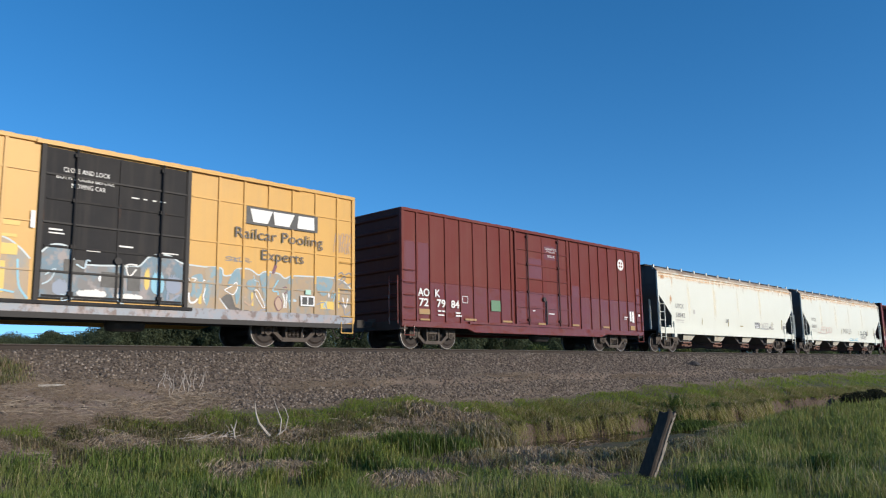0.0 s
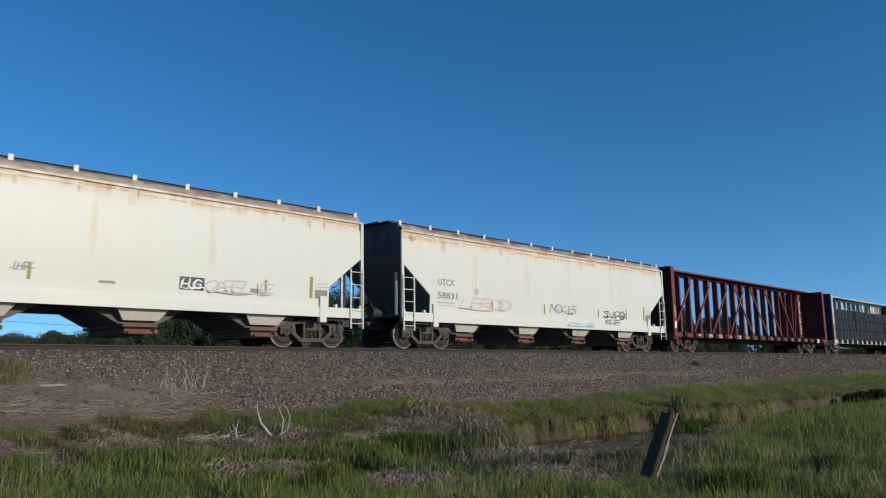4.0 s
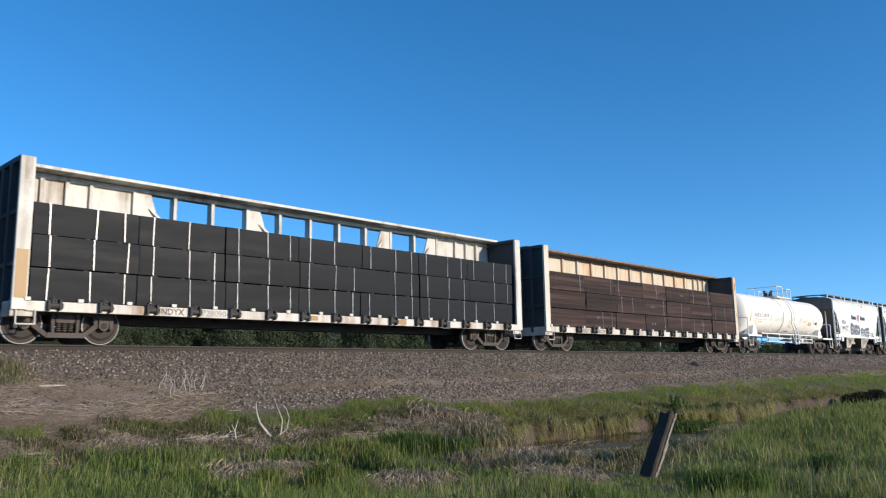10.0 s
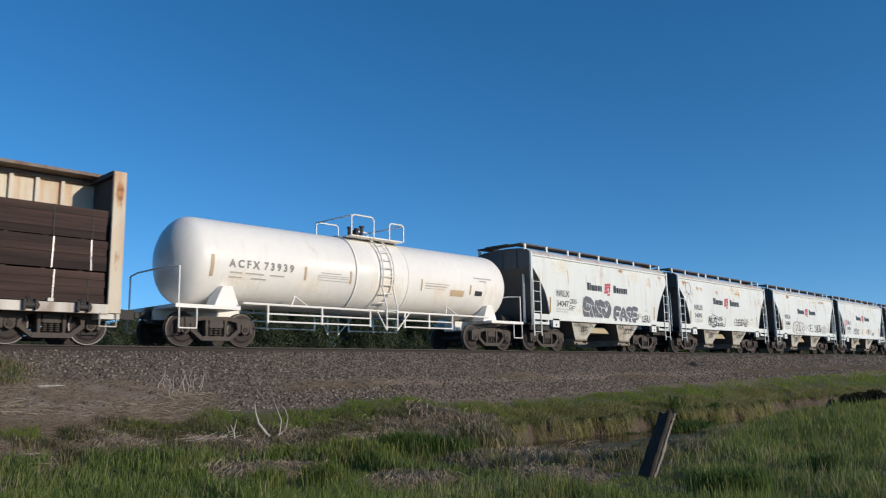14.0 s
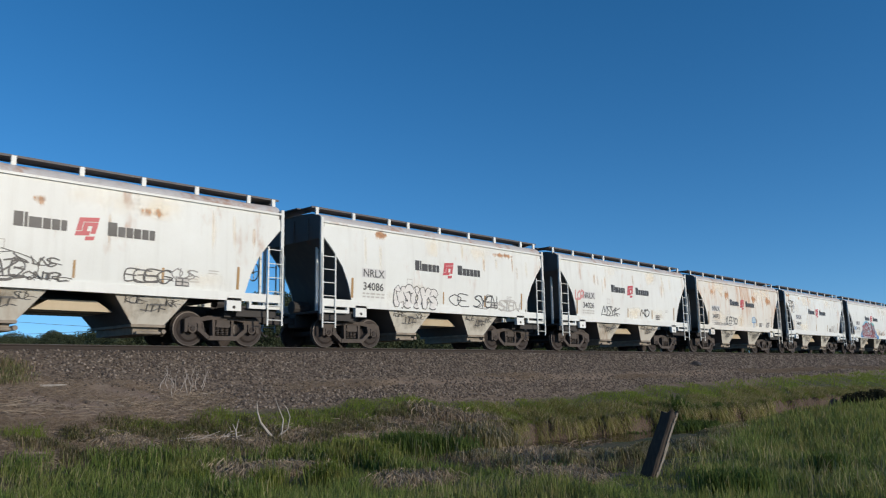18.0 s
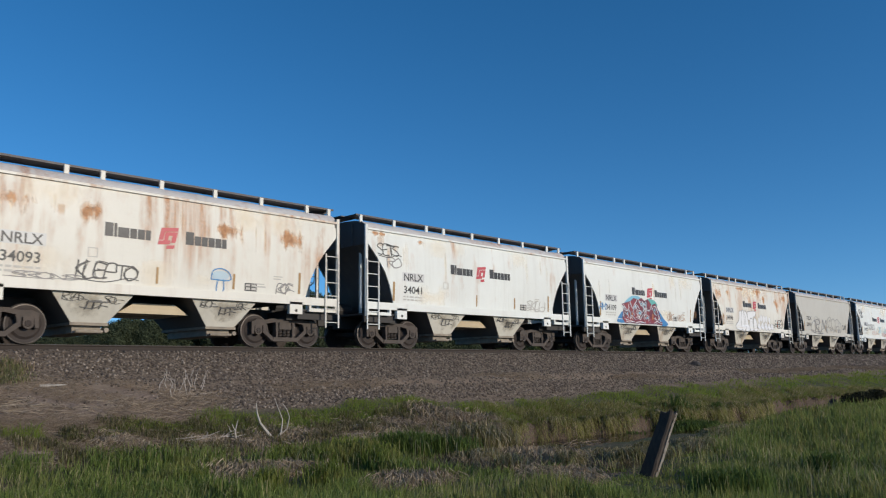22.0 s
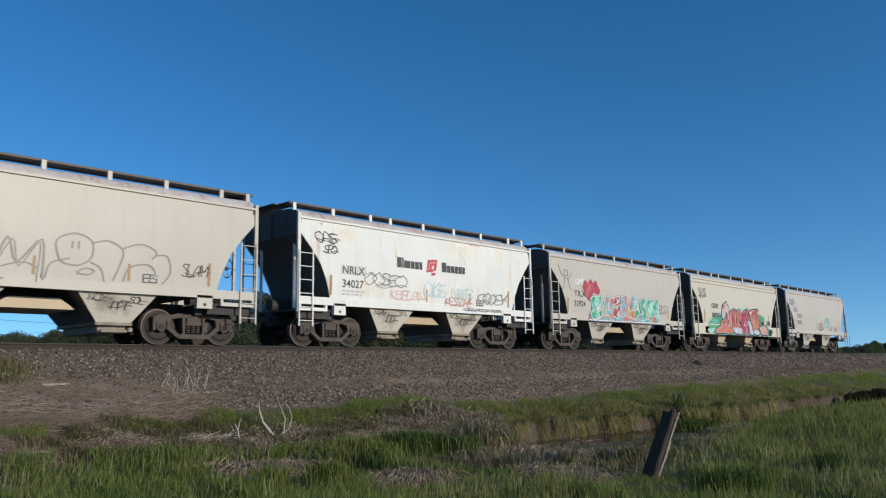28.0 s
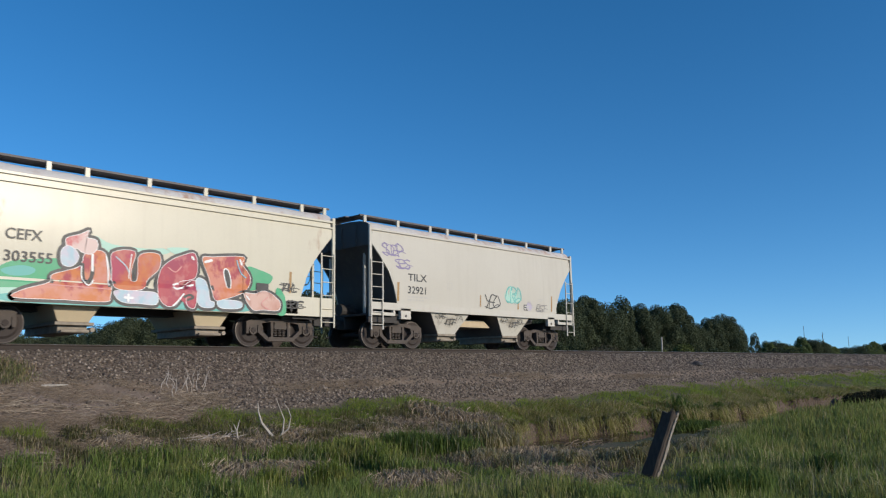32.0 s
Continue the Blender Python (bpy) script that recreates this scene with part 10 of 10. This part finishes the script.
for x, y, z, k in ((44.3, 150, 7.6, 0), (46.1, 150, 8.4, 1), (45.1, 140, 8.3, 2), (50.7, 150, 8.4, 3), (44.9, 120, 7.4, 1), (46.6, 120, 7.6, 2), (44.2, 110, 6.5, 3), (36, 150, 7.0, 2), (30, 155, 7.5, 0), (22, 150, 7.5, 1), (52, 130, 7.0, 3), (37, 128, 7.6, 0), (40, 132, 8.2, 2), (43, 126, 7.4, 1), (47, 133, 8.4, 3), (50, 140, 8.8, 0), (55, 138, 8.6, 2), (60, 142, 8.8, 1), (34, 134, 7.8, 3), (46.2, 150, 9.4, 2), (52.6, 150, 9.8, 3), (55.0, 150, 9.1, 1), (58.2, 152, 9.9, 2), (60.8, 150, 10.2, 0)):
    tree(x, y, z, k, 1.25, "distant tree beyond the open field", "far trees across the field")
# shrubs behind the track
for i in range(46):
    x = 14 + i * 2.6 + rng.uniform(-0.9, 0.9)
    y = 30 + 0.05 * x + rng.uniform(-1.5, 5.0)
    shrub(x, y, rng.uniform(1.2, 2.3), rng.uniform(1.6, 2.8), (0, 0, 1, 0, 2, 0, 1)[i % 7])
for i in range(20):
    x = 44 + i * 4.0 + rng.uniform(-1, 1)
    shrub(x, 44 + rng.uniform(-2, 6), rng.uniform(2.8, 3.8), rng.uniform(3.6, 5.0), (0, 0, 2, 0, 1)[i % 5], "dense green undergrowth at the wood's edge", "undergrowth of the wood")

# ---- small things on the near side ----
for x, y, h, w in ((38.6, 11.4, 0.85, 1.3), (40.0, 10.9, 0.9, 1.4)):
    shrub(x, y, h, w, 3, "dark low bush at the ditch", "bushes at the ditch")

fence_post = thing("fence_post", "leaning weathered grey wooden fence post in the grass", "fence post", pose(10.5, 6.09, ground_z(10.5, 6.09) - 0.12, 0, 0, -9))
s = Shape()
secs = []
for k in range(9):
    u = k / 8
    d, w = 0.085 - 0.012 * u + rng.uniform(-0.006, 0.006), 0.115 - 0.02 * u + rng.uniform(-0.006, 0.006)
    cx, cy, cz = 0.27 * u, -0.30 * u, 1.06 * u
    secs.append([(cx - d, cy - w * 0.8, cz), (cx - d * 0.7, cy - w, cz), (cx + d * 0.2, cy - w * 0.93, cz), (cx + d * 0.35, cy - w * 1.02, cz), (cx + d, cy - w * 0.9, cz), (cx + d, cy + w, cz), (cx - d, cy + w, cz), (cx - d * 1.05, cy + 0.02, cz), (cx - d, cy - w * 0.8, cz)])
secs[-1] = [(x, y, z + rng.uniform(-0.07, 0.03)) for x, y, z in secs[-1][:-1]]
secs[-1].append(secs[-1][0])
s.sheet(secs)
s.add(secs[-1][:8], [tuple(range(8))])
part("shaft", s, POST_WOOD, fence_post)
for k in range(5):
    x, y = 0.24 + rng.uniform(-0.05, 0.06), -0.30 + rng.uniform(-0.09, 0.09)
    part("splinter", Shape().rod((x, y, 0.92), (x + rng.uniform(0.0, 0.05), y - 0.03, 1.07 + rng.uniform(0, 0.05)), 0.022, 5, 0, 0.005), POST_WOOD, fence_post, "broken splinter at the post's top")
# the post's sunlit side, laid on as a strip of paler colour
s = Shape()
for k in range(7):
    u0, u1 = 0.06 + k / 7 * 0.93, 0.06 + (k + 1) / 7 * 0.93
    j = rng.uniform(-0.012, 0.012)
    s.bar((0.27 * u0 + 0.035 + j, -0.30 * u0 - 0.112 + 0.02 * u0, 1.06 * u0), (0.27 * u1 + 0.035 + j, -0.30 * u1 - 0.112 + 0.02 * u1, 1.06 * u1), rng.uniform(0.035, 0.06), 0.03)
part("split_edge", s, plain("post_lit_edge_wood", (0.27, 0.24, 0.20), 0.9, 0, 0.5, 6, 0.6, (6, 6, 0.5)), fence_post, "pale strip for the sunlit edge of the post")


white_post = thing("marker_post", "slim white marker post behind the track", "post", pose(55.1, 30, ground_z(55.1, 30)))
part("shaft", Shape().rod((0, 0, -0.2), (0.02, 0, 3.5), 0.06, 8), DEADWOOD, white_post)


def branch(x, y, stems, name="dead_branch", label="bleached dead branch on the bank", lift=0.0, mat=DEADWOOD):
    """Bent tapering stems from one foot: each a list of offsets."""
    ob = thing(name, label, "branch", pose(x, y, ground_z(x, y) + lift))
    for pts, r in stems:
        s = Shape()
        pts = [Vector(p) for p in pts]
        n = len(pts) - 1
        for k in range(n):
            s.rod(pts[k], pts[k + 1], r * (1 - 0.75 * k / n), 6, 0, r * (1 - 0.75 * (k + 1) / n))
        part("stem", s, mat, ob)
    return ob


branch(8.86, 13.2, [([(0, 0, 0), (-0.12, 0.05, 0.14), (-0.30, 0.08, 0.36), (-0.36, 0.1, 0.56), (-0.38, 0.1, 0.74)], 0.036), ([(0, 0, 0), (0.10, -0.05, 0.16), (0.15, -0.02, 0.40), (0.06, 0.0, 0.62), (-0.01, 0.02, 0.80)], 0.021), ([(0.02, 0, 0.05), (0.20, -0.1, 0.22), (0.24, -0.12, 0.45), (0.18, -0.1, 0.62), (0.10, -0.08, 0.72)], 0.017), ([(0, 0, 0.02), (-0.3, 0.2, 0.05), (-0.5, 0.3, 0.12)], 0.022), ([(-0.1, 0, 0.02), (0.3, -0.1, 0.022), (0.7, -0.1, 0.10)], 0.022)])
branch(8.0, 13.2, [([(0, 0, 0), (-0.03, 0, 0.2), (-0.10, 0.0, 0.33)], 0.022), ([(-0.03, 0, 0.2), (0.03, 0, 0.42)], 0.016)])
litter = random.Random(8)
for x, y, n in ((7.4, 13.3, 3), (6.9, 13.4, 2), (7.9, 13.45, 2), (9.5, 13.35, 1), (10.2, 13.5, 1)):
    stems = []
    for k in range(n):
        p = Vector((litter.uniform(-0.3, 0.0), litter.uniform(-0.15, 0.15), litter.uniform(0.03, 0.07)))
        d = Vector((litter.uniform(0.10, 0.19), litter.uniform(-0.07, 0.07), litter.uniform(-0.01, 0.03)))
        pts = [p]
        for q in range(4):
            p = p + d + Vector((0, litter.uniform(-0.04, 0.04), litter.uniform(-0.035, 0.035)))
            pts.append(p)
        stems.append((pts, litter.uniform(0.008, 0.017)))
        stems.append(([pts[2], pts[2] + Vector((litter.uniform(-0.05, 0.1), 0.02, 0.07)), pts[2] + Vector((litter.uniform(-0.1, 0.16), 0.03, litter.uniform(0.10, 0.16)))], 0.006))
    branch(x, y, stems, "fallen_branch", "grey forked dead branch fallen on the bank", mat=WEED_STALK)
branch(11.2, 13.2, [([(-0.35, 0.1, 0.04), (0, 0, 0.10), (0.42, -0.1, 0.06)], 0.025)])
branch(5.6, 15.9, [([(-0.2, 0.05, 0.03), (0.25, -0.05, 0.05)], 0.035)], label="short bleached stick on the stones")
twig_rng = random.Random(5)
for k in range(13):
    x = 7.75 + 0.085 * k + twig_rng.uniform(-0.05, 0.05)
    y = 15.8 + twig_rng.uniform(-0.3, 0.25)
    stems = []
    p = Vector((0, 0, 0))
    pts = [p]
    for j in range(4):
        p = p + Vector((twig_rng.uniform(-0.07, 0.07), twig_rng.uniform(-0.05, 0.05), twig_rng.uniform(0.06, 0.15)))
        pts.append(p)
    stems.append((pts, 0.010))
    stems.append(([pts[2], pts[2] + Vector((twig_rng.uniform(-0.12, 0.12), 0, 0.12))], 0.006))
    branch(x, y, stems, "dead_weed", "pale dead weed stalk on the ballast", mat=WEED_STALK)
rock = thing("rubble_lump", "dark lump of rubble on the ballast", "rock", pose(34.4, 17.0, ground_z(34.4, 17)))
s = Shape().lathe([(0.0, 0.2), (0.16, 0.18), (0.30, 0.08), (0.34, 0.0), (0.2, -0.05)], 9, "z")
s.v = [(x * rng.uniform(0.8, 1.3), y * 0.8, z * rng.uniform(0.7, 1.2)) for x, y, z in s.v]
part("body", s, IRON, rock)
cab = thing("overhead_cable", "thin dark overhead wires across the far field", "cable")
for (xa, za), (xb, zb) in (((10, 10.6), (90, 8.2)), ((10, 6.0), (90, 12.0))):
    s = Shape()
    pts = [(xa + (xb - xa) * k / 10, 120, za + (zb - za) * k / 10 - 0.5 * math.sin(math.pi * k / 10)) for k in range(11)]
    s.pipe(pts, 0.035, 4)
    part("wire", s, IRON, cab)
# ---- what moves ----


def run(t):
    """How far the train has come at t seconds, counted from the clip's middle."""
    u = (t - 16) / 16
    return 16 * (8.76724 * u - 0.13763 * u * u + 0.04232 * u ** 3)


def motions():
    for car, x in CARS:
        walk(car, [(t, pose(x - run(t), TRACK_Y, RAIL_Z)) for t in range(0, 33)])
    for sets, sx in ((WHEELS_A, -1), (WHEELS_B, 1)):
        rows = []
        for k in range(0, 481):
            t = k / 15
            turn = Matrix.Rotation(-run(t) / R_WHEEL, 4, "Y")
            rows.append((t, pose(sx * 0.9025, 0, R_WHEEL) @ turn))
        walk(sets[0], rows)
        keys = sets[0].animation_data
        for w in sets[1:]:
            w.rotation_mode = "QUATERNION"
            w.animation_data_create()
            w.animation_data.action, w.animation_data.action_slot = keys.action, keys.action_slot


motions()
